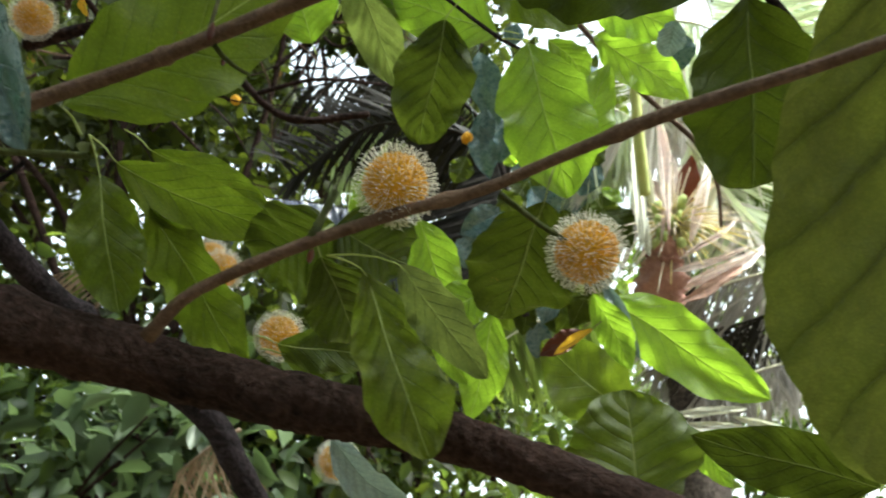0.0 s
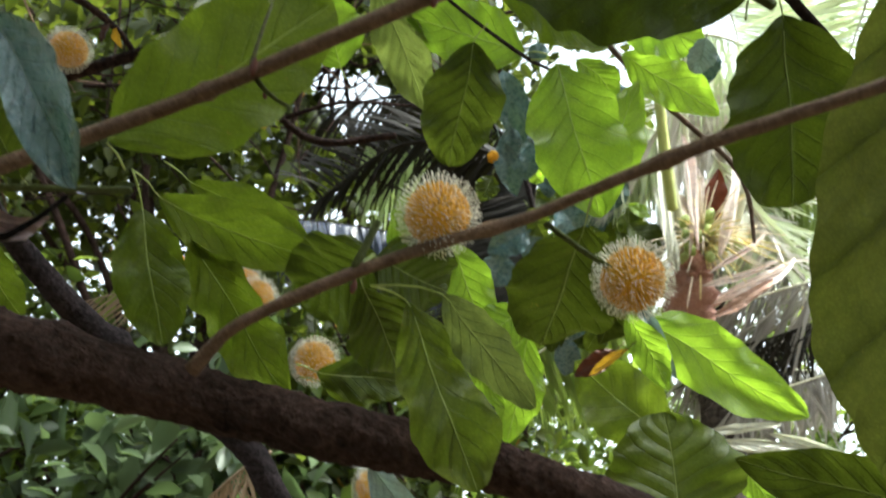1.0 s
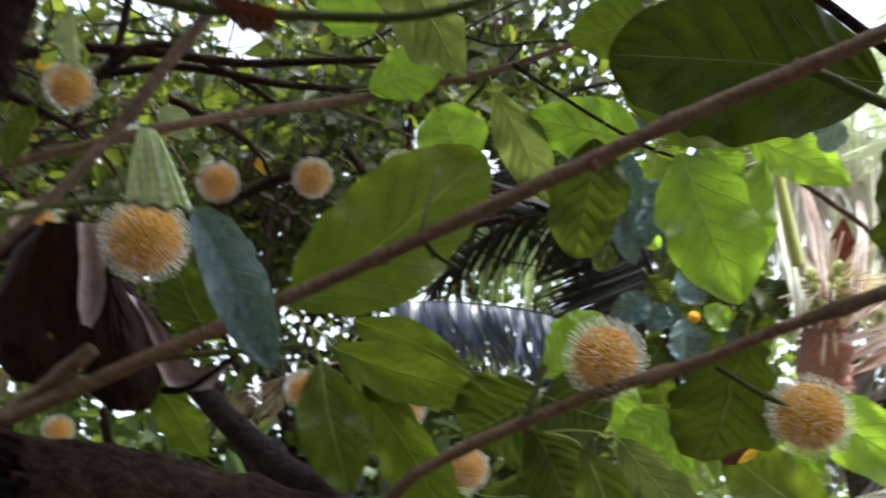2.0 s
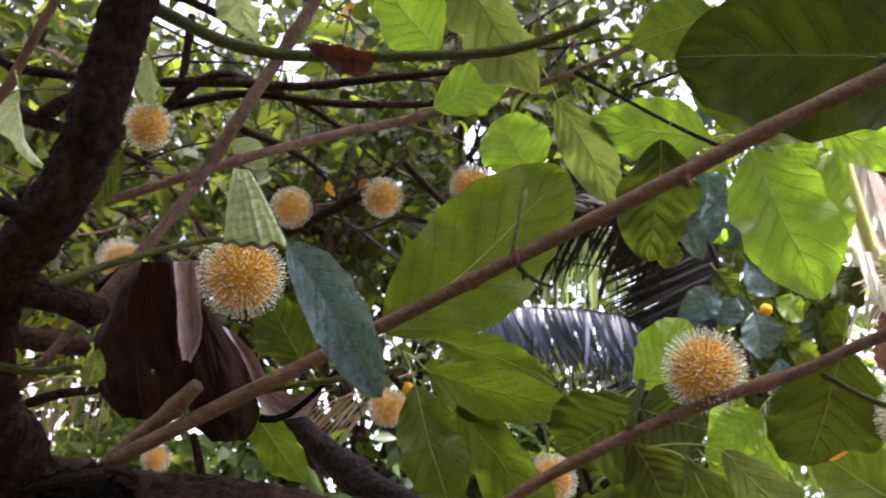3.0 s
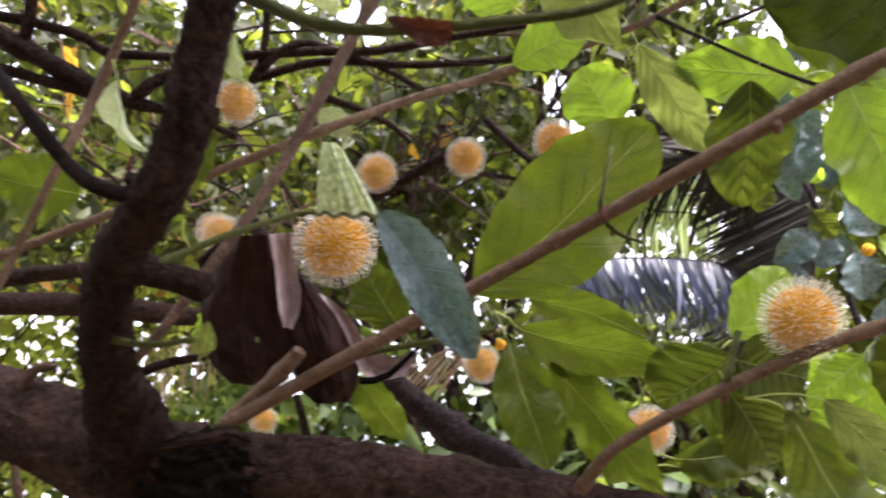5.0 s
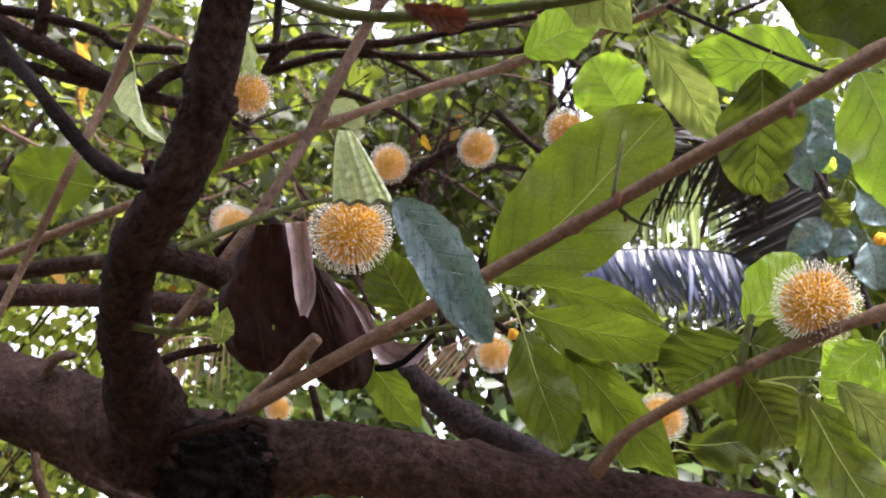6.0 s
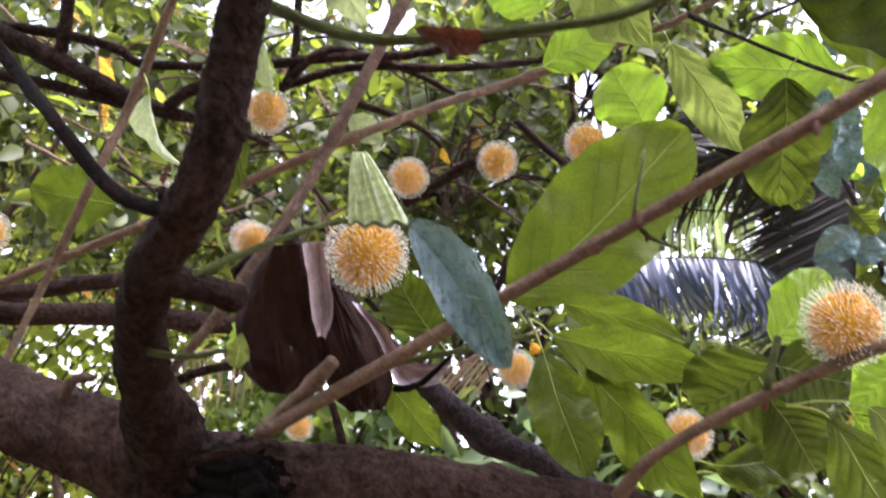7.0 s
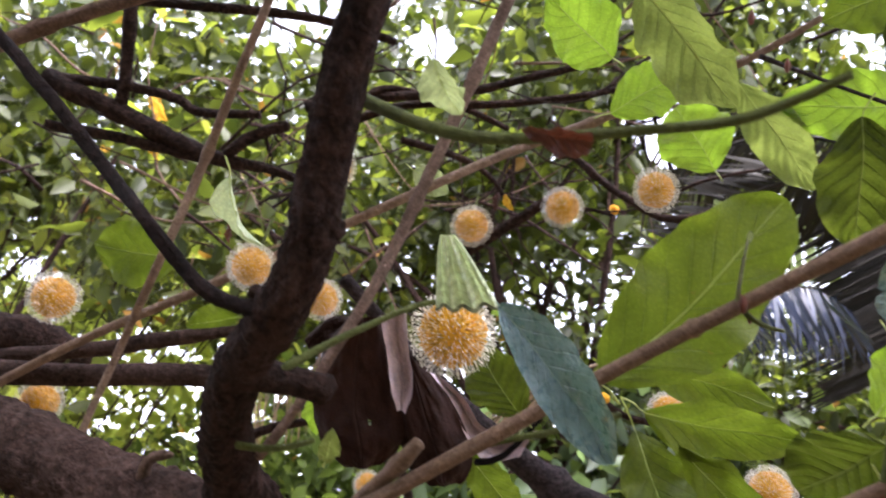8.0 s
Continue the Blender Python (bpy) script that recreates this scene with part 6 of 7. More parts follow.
limb(tree, 'branch', BARK_DARK, [(-0.4171, 0.9529, 2.4047), (-0.3585, 0.9946, 2.4161), (-0.2983, 1.0377, 2.4258), (-0.2482, 1.0813, 2.4005)], [0.0020, 0.0016, 0.0013, 0.0008], sides=5, step=0.04, lumps=0.1)
limb(tree, 'branch', BARK_DARK, [(-0.4866, 1.0356, 2.2148), (-0.4813, 1.0890, 2.1666), (-0.4393, 1.0893, 2.0929), (-0.4087, 1.1402, 2.0527)], [0.0016, 0.0013, 0.0009, 0.0007], sides=5, step=0.04, lumps=0.1)
limb(tree, 'branch', TWIG_GREY, [(-0.5582, 0.7391, 2.5042), (-0.5216, 0.8051, 2.5294), (-0.4439, 0.7819, 2.5241), (-0.3726, 0.7858, 2.5080)], [0.0013, 0.0011, 0.0008, 0.0006], sides=5, step=0.04, lumps=0.1)
limb(tree, 'branch', BARK_DARK, [(-1.0859, 0.7486, 2.5190), (-1.1276, 0.7571, 2.4649), (-1.1454, 0.7226, 2.3974), (-1.1871, 0.7009, 2.3578)], [0.0023, 0.0018, 0.0014, 0.0009], sides=5, step=0.04, lumps=0.1)
# ---------------------------------------------------------------- dead palm fronds hung up in the branches
hung = thing("dead_palm_frond", (-1.0051, 1.1075, 2.0193), "dry tan palm frond hanging in the branches", "palm frond", "dead fronds")
frond(hung, [(-1.0738, 1.0875, 2.0031), (-1.0042, 1.1057, 2.0240), (-0.9307, 1.1386, 2.0167)], 0.0022, 22, 0.15, 0.0035, (-0.3298, 0.2864, -0.8996), None, PALM_TAN, sides=(True, False), seed=21, jitter=0.1, droop=0.05)
hung = thing("dead_palm_frond", (-0.5399, 1.3019, 2.0028), "dry tan palm frond hanging in the branches", "palm frond", "dead fronds")
frond(hung, [(-0.4489, 1.3226, 2.0369), (-0.5288, 1.3022, 2.0118), (-0.6403, 1.2773, 1.9691)], 0.0022, 24, 0.15, 0.0035, (-0.7477, 0.0090, -0.6640), None, PALM_TAN, sides=(True, False), seed=22, jitter=0.08, droop=0.05)
hung = thing("dead_palm_frond", (-0.4307, 1.5355, 1.7099), "dry grey palm frond hanging low behind the limb", "palm frond", "dead fronds")
frond(hung, [(-0.3694, 1.5141, 1.7656), (-0.4202, 1.5241, 1.7377), (-0.4814, 1.5415, 1.6912)], 0.004, 22, 0.15, 0.004, (-0.3290, 0.3595, -0.8732), (0.4347, 0.3666, -0.8226), PALM_TAN, seed=23, jitter=0.12, droop=0.05)
# ---------------------------------------------------------------- the climbing plant by the palm
vine = thing("climbing_plant", (0.1376, 1.6050, 2.1662), "climbing plant with waxy blue-green leaves beside the palm", "plant")
limb(vine, 'stem', BARK_GREY, [(0.0645, 1.4851, 2.4502), (0.0951, 1.5362, 2.3671), (0.1221, 1.5727, 2.2654), (0.1376, 1.6050, 2.1662), (0.1510, 1.6406, 2.0593), (0.1600, 1.6700, 2.0300)], [0.0057, 0.0057, 0.0056, 0.0067, 0.0066, 0.0075])
leaf(vine, 'blue', (0.1708, 1.5597, 2.2705), (0.2201, 1.6046, 2.2087), 0.078, roll=-5, fold=0.25)
leaf(vine, 'blue', (0.1723, 1.6068, 2.1801), (0.1749, 1.6506, 2.0968), 0.101, roll=-20, fold=0.25)
leaf(vine, 'blue', (0.1143, 1.5699, 2.2221), (0.0247, 1.5735, 2.1697), 0.069, roll=0, fold=0.25)
leaf(vine, 'dark', (0.1092, 1.5504, 2.2573), (0.1441, 1.5860, 2.2061), 0.057, roll=10, fold=0.25)
leaf(vine, 'blue', (0.1387, 1.5845, 2.2063), (0.1037, 1.6007, 2.1572), 0.064, roll=15, fold=0.25)
leaf(vine, 'blue', (0.1105, 1.4781, 2.3977), (0.1330, 1.5155, 2.3368), 0.070, roll=-10, fold=0.25)
leaf(vine, 'blue', (0.1101, 1.4624, 2.4278), (0.1395, 1.4966, 2.3767), 0.067, roll=-5, fold=0.25)
leaf(vine, 'blue', (0.0693, 1.4952, 2.3438), (0.0872, 1.5287, 2.2881), 0.053, roll=-20, fold=0.25)
leaf(vine, 'bright', (0.1153, 1.5158, 2.3273), (0.1389, 1.5327, 2.3066), 0.035, roll=15, fold=0.25)
leaf(vine, 'bright', (0.2193, 1.6070, 2.2037), (0.2666, 1.6409, 2.1621), 0.059, roll=-20, fold=0.25)
leaf(vine, 'blue', (0.0623, 1.5840, 2.1685), (0.0310, 1.6064, 2.1093), 0.078, roll=0, fold=0.25)
leaf(vine, 'dark', (0.1343, 1.6144, 2.1462), (0.0923, 1.6338, 2.0874), 0.068, roll=10, fold=0.25)
leaf(vine, 'dark', (0.2182, 1.6274, 2.1637), (0.2477, 1.6615, 2.1126), 0.046, roll=15, fold=0.25)
leaf(vine, 'dark', (0.0368, 1.5043, 2.3097), (0.0125, 1.5235, 2.2604), 0.050, roll=5, fold=0.25)
leaf(vine, 'bright', (0.3184, 1.5930, 2.2809), (0.3697, 1.6151, 2.2642), 0.031, roll=-20, fold=0.25)
leaf(vine, 'green', (0.2278, 1.6508, 2.1232), (0.2858, 1.6877, 2.0813), 0.054, roll=0, fold=0.25)
leaf(vine, 'blue', (0.4395, 1.3421, 2.4962), (0.4406, 1.3738, 2.4219), 0.060, roll=10, fold=0.2)
leaf(vine, 'blue', (0.0571, 1.3469, 2.4513), (0.0929, 1.4030, 2.3226), 0.068, roll=10, fold=0.2)
leaf(vine, 'blue', (0.0718, 1.3896, 2.3523), (0.0653, 1.4210, 2.2780), 0.044, roll=10, fold=0.2)
leaf(vine, 'blue', (0.0499, 1.3993, 2.3275), (0.0807, 1.4418, 2.2305), 0.050, roll=10, fold=0.2)
leaf(vine, 'blue', (0.1198, 1.4019, 2.3276), (0.0973, 1.4306, 2.2582), 0.044, roll=10, fold=0.2)
leaf(vine, 'blue', (0.1310, 1.3286, 2.5008), (0.1164, 1.3449, 2.4612), 0.039, roll=10, fold=0.2)
leaf(vine, 'dark', (0.3493, 1.7479, 2.3101), (0.4254, 1.8050, 2.2381), 0.091, roll=-20, fold=0.25)
leaf(vine, 'blue', (0.2620, 2.1308, 2.3077), (0.2236, 2.1584, 2.2349), 0.080, roll=39, fold=0.25)
leaf(vine, 'deep', (0.2091, 2.0542, 2.4289), (0.1589, 2.0981, 2.3188), 0.103, roll=-26, fold=0.25)
leaf(vine, 'green', (0.1785, 1.9897, 2.4041), (0.1858, 2.0289, 2.3319), 0.059, roll=-7, fold=0.25)
leaf(vine, 'dark', (0.2491, 2.0517, 2.1635), (0.2992, 2.0896, 2.1156), 0.057, roll=2, fold=0.25)
leaf(vine, 'blue', (0.3193, 1.8441, 2.4664), (0.3175, 1.8938, 2.3694), 0.079, roll=10, fold=0.25)
leaf(vine, 'deep', (0.3599, 1.7329, 2.5679), (0.3578, 1.7822, 2.4716), 0.078, roll=4, fold=0.25)
leaf(vine, 'green', (0.2847, 2.0881, 2.2007), (0.3762, 2.1026, 2.2190), 0.075, roll=-25, fold=0.25)
leaf(vine, 'dark', (0.3097, 1.7817, 2.6047), (0.3221, 1.8393, 2.4996), 0.103, roll=32, fold=0.25)
leaf(vine, 'blue', (0.3002, 1.9792, 2.5978), (0.2433, 2.0122, 2.5052), 0.094, roll=29, fold=0.25)
leaf(vine, 'deep', (0.3805, 1.9346, 2.7695), (0.4871, 1.9858, 2.7244), 0.090, roll=1, fold=0.25)
leaf(vine, 'green', (0.3225, 1.6451, 2.6071), (0.2885, 1.6789, 2.5243), 0.069, roll=9, fold=0.25)
leaf(vine, 'dark', (0.2422, 2.1122, 2.3113), (0.2328, 2.1617, 2.2107), 0.082, roll=-1, fold=0.25)
leaf(vine, 'blue', (0.3733, 1.9953, 2.4474), (0.2446, 1.9808, 2.4102), 0.109, roll=-28, fold=0.25)
leaf(vine, 'deep', (0.2077, 1.9582, 2.1893), (0.2756, 2.0034, 2.1362), 0.071, roll=10, fold=0.25)
leaf(vine, 'green', (0.2867, 1.7999, 2.5578), (0.3208, 1.8469, 2.4841), 0.080, roll=32, fold=0.25)
leaf(vine, 'dark', (0.4177, 2.1021, 2.3975), (0.4029, 2.1539, 2.2899), 0.088, roll=-12, fold=0.25)
leaf(vine, 'blue', (0.1743, 2.0019, 2.4007), (0.1964, 2.0415, 2.3353), 0.062, roll=24, fold=0.25)
leaf(vine, 'deep', (0.2428, 2.2219, 2.2113), (0.1309, 2.2263, 2.1460), 0.118, roll=38, fold=0.25)
leaf(vine, 'green', (0.1934, 1.5606, 2.6156), (0.2085, 1.6061, 2.5353), 0.070, roll=13, fold=0.25)
leaf(vine, 'dark', (0.2907, 2.0431, 2.3577), (0.4149, 2.0914, 2.3273), 0.127, roll=-39, fold=0.25)
leaf(vine, 'blue', (0.1674, 1.8735, 2.3326), (0.1932, 1.9156, 2.2643), 0.066, roll=23, fold=0.25)
leaf(vine, 'deep', (0.1994, 1.9743, 2.1540), (0.1805, 2.0051, 2.0847), 0.061, roll=21, fold=0.25)
leaf(vine, 'green', (0.4715, 1.9048, 2.7391), (0.3991, 1.9031, 2.7058), 0.065, roll=27, fold=0.25)
leaf(vine, 'dark', (0.1474, 1.9494, 2.2204), (0.1093, 1.9784, 2.1450), 0.065, roll=-11, fold=0.25)
leaf(vine, 'blue', (0.4222, 2.0389, 2.6113), (0.3609, 2.0605, 2.5385), 0.084, roll=34, fold=0.25)
leaf(vine, 'deep', (0.3784, 2.0754, 2.2503), (0.2899, 2.1001, 2.1577), 0.116, roll=36, fold=0.25)
leaf(vine, 'green', (0.2119, 1.7048, 2.5473), (0.2031, 1.7421, 2.4707), 0.063, roll=-15, fold=0.25)
leaf(vine, 'dark', (0.2002, 1.8206, 2.4962), (0.1980, 1.8800, 2.3803), 0.095, roll=10, fold=0.25)
leaf(vine, 'blue', (0.2881, 2.1712, 2.1982), (0.3302, 2.2334, 2.0991), 0.091, roll=-13, fold=0.25)
leaf(vine, 'deep', (0.4499, 1.9795, 2.6954), (0.3686, 1.9851, 2.6434), 0.079, roll=29, fold=0.25)
leaf(vine, 'green', (0.2471, 1.9304, 2.6654), (0.2781, 1.9684, 2.6076), 0.056, roll=-13, fold=0.25)
leaf(vine, 'dark', (0.2855, 1.8562, 2.5824), (0.2933, 1.8964, 2.5086), 0.066, roll=-24, fold=0.25)
leaf(vine, 'blue', (0.2676, 2.2208, 2.2035), (0.3348, 2.2681, 2.1461), 0.088, roll=-35, fold=0.25)
leaf(vine, 'deep', (0.3003, 2.0236, 2.4003), (0.1792, 2.0265, 2.3334), 0.123, roll=36, fold=0.25)
leaf(vine, 'green', (0.3637, 1.7982, 2.3766), (0.3620, 1.8456, 2.2840), 0.076, roll=-5, fold=0.25)
leaf(vine, 'dark', (0.3350, 1.7994, 2.3150), (0.3676, 1.8380, 2.2569), 0.059, roll=-21, fold=0.25)
leaf(vine, 'blue', (0.2936, 1.7249, 2.6839), (0.3259, 1.7847, 2.5846), 0.087, roll=5, fold=0.25)
leaf(vine, 'deep', (0.3151, 1.6284, 2.5461), (0.2550, 1.6501, 2.4737), 0.081, roll=31, fold=0.25)
leaf(vine, 'green', (0.2950, 1.8346, 2.6513), (0.3101, 1.8790, 2.5732), 0.082, roll=-37, fold=0.25)
leaf(vine, 'dark', (0.2731, 1.7541, 2.2817), (0.2940, 1.7905, 2.2220), 0.053, roll=7, fold=0.25)
leaf(vine, 'blue', (0.2334, 1.9771, 2.2105), (0.2997, 2.0091, 2.1821), 0.059, roll=13, fold=0.25)
leaf(vine, 'deep', (0.1955, 1.8584, 2.5325), (0.2596, 1.9023, 2.4802), 0.067, roll=-7, fold=0.25)
leaf(vine, 'green', (0.3347, 2.0016, 2.1921), (0.2738, 2.0363, 2.0940), 0.096, roll=-25, fold=0.25)
leaf(vine, 'dark', (0.3471, 2.0067, 2.5238), (0.2136, 1.9835, 2.5011), 0.115, roll=-30, fold=0.25)
leaf(vine, 'blue', (0.3844, 2.0725, 2.3484), (0.3817, 2.1148, 2.2652), 0.066, roll=-2, fold=0.25)
leaf(vine, 'deep', (0.2607, 1.7493, 2.3070), (0.2858, 1.7927, 2.2359), 0.067, roll=18, fold=0.25)
leaf(vine, 'green', (0.2653, 2.0283, 2.5077), (0.3564, 2.0959, 2.4230), 0.106, roll=-18, fold=0.25)
leaf(vine, 'dark', (0.2289, 1.7681, 2.3216), (0.2179, 1.8038, 2.2471), 0.062, roll=17, fold=0.25)
leaf(vine, 'blue', (0.3560, 1.8655, 2.7790), (0.3807, 1.9198, 2.6864), 0.101, roll=-38, fold=0.25)
leaf(vine, 'deep', (0.3833, 2.0105, 2.6688), (0.4401, 2.0658, 2.5906), 0.084, roll=-16, fold=0.25)
leaf(vine, 'green', (0.1410, 1.9735, 2.2152), (0.1536, 2.0358, 2.1012), 0.112, roll=33, fold=0.25)
leaf(vine, 'dark', (0.3547, 1.9678, 2.2676), (0.3844, 2.0277, 2.1667), 0.091, roll=-17, fold=0.25)
leaf(vine, 'blue', (0.2363, 1.8349, 2.1516), (0.2187, 1.8711, 2.0726), 0.067, roll=-17, fold=0.25)
leaf(vine, 'deep', (0.2213, 2.0240, 2.3371), (0.2192, 2.0644, 2.2580), 0.071, roll=-28, fold=0.25)
leaf(vine, 'green', (0.1589, 1.8957, 2.3301), (0.1241, 1.9275, 2.2510), 0.080, roll=-34, fold=0.25)
leaf(vine, 'dark', (0.2902, 2.0700, 2.4171), (0.4047, 2.0946, 2.4278), 0.085, roll=0, fold=0.25)
leaf(vine, 'blue', (0.3298, 2.0642, 2.4931), (0.2105, 2.0189, 2.5204), 0.097, roll=-14, fold=0.25)
leaf(vine, 'deep', (0.3236, 1.9625, 2.3291), (0.2418, 1.9816, 2.2507), 0.082, roll=6, fold=0.25)
leaf(vine, 'green', (0.3688, 1.9225, 2.3176), (0.4070, 1.9764, 2.2328), 0.084, roll=23, fold=0.25)
leaf(vine, 'dark', (0.3564, 1.7088, 2.4564), (0.2998, 1.7222, 2.4017), 0.059, roll=-17, fold=0.25)
leaf(vine, 'blue', (0.3408, 1.9650, 2.4447), (0.4211, 2.0149, 2.3889), 0.079, roll=3, fold=0.25)
leaf(vine, 'deep', (0.3538, 1.9615, 2.2122), (0.3032, 2.0044, 2.1036), 0.094, roll=-14, fold=0.25)
leaf(vine, 'green', (0.2049, 1.7340, 2.6884), (0.1433, 1.7734, 2.5809), 0.110, roll=-30, fold=0.25)
leaf(vine, 'dark', (0.1762, 1.8125, 2.3880), (0.1135, 1.8354, 2.3119), 0.077, roll=16, fold=0.25)
leaf(vine, 'blue', (0.2334, 1.8981, 2.5644), (0.2102, 1.9272, 2.4963), 0.056, roll=3, fold=0.25)
leaf(vine, 'deep', (0.2806, 1.7351, 2.5458), (0.3098, 1.7958, 2.4433), 0.090, roll=11, fold=0.25)
leaf(vine, 'green', (0.3985, 1.9248, 2.6858), (0.3432, 1.9417, 2.6251), 0.073, roll=-33, fold=0.25)
leaf(vine, 'dark', (0.2902, 1.6326, 2.5924), (0.2498, 1.6703, 2.4991), 0.082, roll=-19, fold=0.25)
leaf(vine, 'blue', (0.2713, 1.8204, 2.2421), (0.2989, 1.8622, 2.1752), 0.060, roll=0, fold=0.25)
leaf(vine, 'deep', (0.3421, 1.9065, 2.4021), (0.3922, 1.9650, 2.3144), 0.090, roll=21, fold=0.25)
leaf(vine, 'green', (0.2026, 2.0820, 2.3719), (0.2832, 2.1447, 2.2915), 0.098, roll=-16, fold=0.25)
leaf(vine, 'dark', (0.3587, 1.8749, 2.3374), (0.3340, 1.9148, 2.2477), 0.076, roll=-14, fold=0.25)
leaf(vine, 'blue', (0.2252, 1.9898, 2.1148), (0.2179, 2.0310, 2.0313), 0.067, roll=0, fold=0.25)
leaf(vine, 'deep', (0.2488, 1.9061, 2.6014), (0.2809, 1.9725, 2.4893), 0.097, roll=-3, fold=0.25)
leaf(vine, 'green', (0.3328, 1.9199, 2.1480), (0.4232, 1.9362, 2.1622), 0.075, roll=27, fold=0.25)
leaf(vine, 'dark', (0.3353, 1.8374, 2.2640), (0.2780, 1.8505, 2.2096), 0.067, roll=31, fold=0.25)
leaf(vine, 'blue', (0.3444, 1.7741, 2.4580), (0.3140, 1.8117, 2.3699), 0.074, roll=-13, fold=0.25)
leaf(vine, 'deep', (0.2813, 1.8679, 2.2223), (0.2574, 1.9141, 2.1208), 0.086, roll=18, fold=0.25)
leaf(vine, 'green', (0.3936, 2.2217, 2.2210), (0.3284, 2.2596, 2.1147), 0.093, roll=-4, fold=0.25)
leaf(vine, 'dark', (0.2284, 1.9595, 2.3536), (0.2595, 2.0031, 2.2852), 0.077, roll=-35, fold=0.25)
leaf(vine, 'blue', (0.1847, 1.8078, 2.4908), (0.1815, 1.8414, 2.4242), 0.055, roll=14, fold=0.25)
leaf(vine, 'deep', (0.3215, 1.7417, 2.7102), (0.3274, 1.7737, 2.6514), 0.054, roll=28, fold=0.25)
leaf(vine, 'green', (0.4576, 1.9468, 2.7180), (0.4506, 1.9801, 2.6500), 0.062, roll=28, fold=0.25)
bud_mesh = mesh_of("bud", *spikes(sphere_points(60, 9), 0.3, 1.0, 0.25, 0.25, 0.2, 6, 3, 0.0))
bud_mesh.materials.append(CORE)
bud = part("bud", bud_mesh, CORE, vine)
bud.matrix_basis = pose(*(0.0366, 1.4106, 2.2998)) @ Matrix.Diagonal((0.0118,) * 3 + (1,))
bud = part("bud", bud_mesh, CORE, vine)
bud.matrix_basis = pose(*(0.1865, 1.5512, 2.1609)) @ Matrix.Diagonal((0.0118,) * 3 + (1,))
bud = part("bud", bud_mesh, CORE, vine)
bud.matrix_basis = pose(*(-0.2992, 0.7749, 1.8296)) @ Matrix.Diagonal((0.0067,) * 3 + (1,))
bud = part("bud", bud_mesh, CORE, vine)
bud.matrix_basis = pose(*(-0.3765, 1.2842, 2.3049)) @ Matrix.Diagonal((0.0091,) * 3 + (1,))
# ---------------------------------------------------------------- the palm behind
palm = thing("coconut_palm", (0.62, 1.95, 0.0), "coconut palm with drooping fronds, dry leaflets and a fruit cluster", "palm tree")
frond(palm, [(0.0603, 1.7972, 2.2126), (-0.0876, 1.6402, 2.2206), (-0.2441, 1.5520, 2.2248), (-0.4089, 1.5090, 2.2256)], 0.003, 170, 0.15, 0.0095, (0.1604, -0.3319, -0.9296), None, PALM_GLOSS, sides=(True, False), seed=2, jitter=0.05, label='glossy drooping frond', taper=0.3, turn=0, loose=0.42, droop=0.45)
frond(palm, [(0.1320, 1.6036, 2.4789), (0.1292, 1.6480, 2.3246), (0.0756, 1.7302, 2.0714)], 0.005, 120, 0.27, 0.0105, (-0.9380, -0.0704, -0.3393), None, PALM_SHADE_BROWN, sides=(True, False), seed=3, jitter=0.02, droop=0.03, taper=0.1, turn=35, loose=0.1)
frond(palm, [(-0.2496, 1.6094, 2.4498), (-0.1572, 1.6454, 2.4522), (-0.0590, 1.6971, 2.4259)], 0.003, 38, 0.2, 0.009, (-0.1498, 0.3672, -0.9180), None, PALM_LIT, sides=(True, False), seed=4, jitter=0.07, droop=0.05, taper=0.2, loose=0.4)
frond(palm, [(-0.0945, 1.5999, 2.5948), (-0.1469, 1.6150, 2.5390), (-0.2369, 1.6612, 2.4041)], 0.007, 26, 0.11, 0.011, (-0.9266, -0.0501, -0.3728), (0.5777, 0.4893, -0.6533), PALM_SHADE_BROWN, seed=24, jitter=0.08, droop=0.1, turn=40)
frond(palm, [(0.1107, 1.5946, 2.3850), (0.0153, 1.5508, 2.4795), (-0.1413, 1.5284, 2.5184), (-0.3354, 1.5354, 2.4848)], 0.005, 60, 0.21, 0.01, (-0.7163, 0.2504, -0.6513), None, PALM_SHADE_BROWN, sides=(True, False), seed=5, jitter=0.07, droop=0.5, turn=35)
frond(palm, [(0.1073, 1.5551, 2.3499), (-0.0097, 1.5323, 2.3931), (-0.1625, 1.5266, 2.3929), (-0.3169, 1.5624, 2.2953)], 0.005, 50, 0.17, 0.011, (-0.7163, 0.2504, -0.6513), (-0.7913, -0.2645, 0.5513), PALM_SHADE_BROWN, seed=25, jitter=0.1, droop=0.4, turn=35)
frond(palm, [(0.4967, 1.7296, 2.8172), (0.6363, 1.7403, 2.8044), (0.8445, 1.7919, 2.7017)], 0.004, 44, 0.3, 0.009, (-0.2094, 0.3764, -0.9025), (0.1826, 0.3910, -0.9021), PALM_PALE, seed=41, jitter=0.12, droop=0.1, loose=0.6)
frond(palm, [(0.5193, 1.8024, 2.7505), (0.6612, 1.8244, 2.7112), (0.8589, 1.8820, 2.5934)], 0.004, 44, 0.26, 0.008, (-0.3290, 0.3595, -0.8732), (0.3031, 0.3830, -0.8726), PALM_DRY, seed=42, jitter=0.14, droop=0.1, loose=0.6)
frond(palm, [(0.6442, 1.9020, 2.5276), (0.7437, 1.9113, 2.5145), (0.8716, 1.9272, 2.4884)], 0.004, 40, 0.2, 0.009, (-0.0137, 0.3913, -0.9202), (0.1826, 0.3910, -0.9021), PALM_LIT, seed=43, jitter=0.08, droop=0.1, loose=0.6)
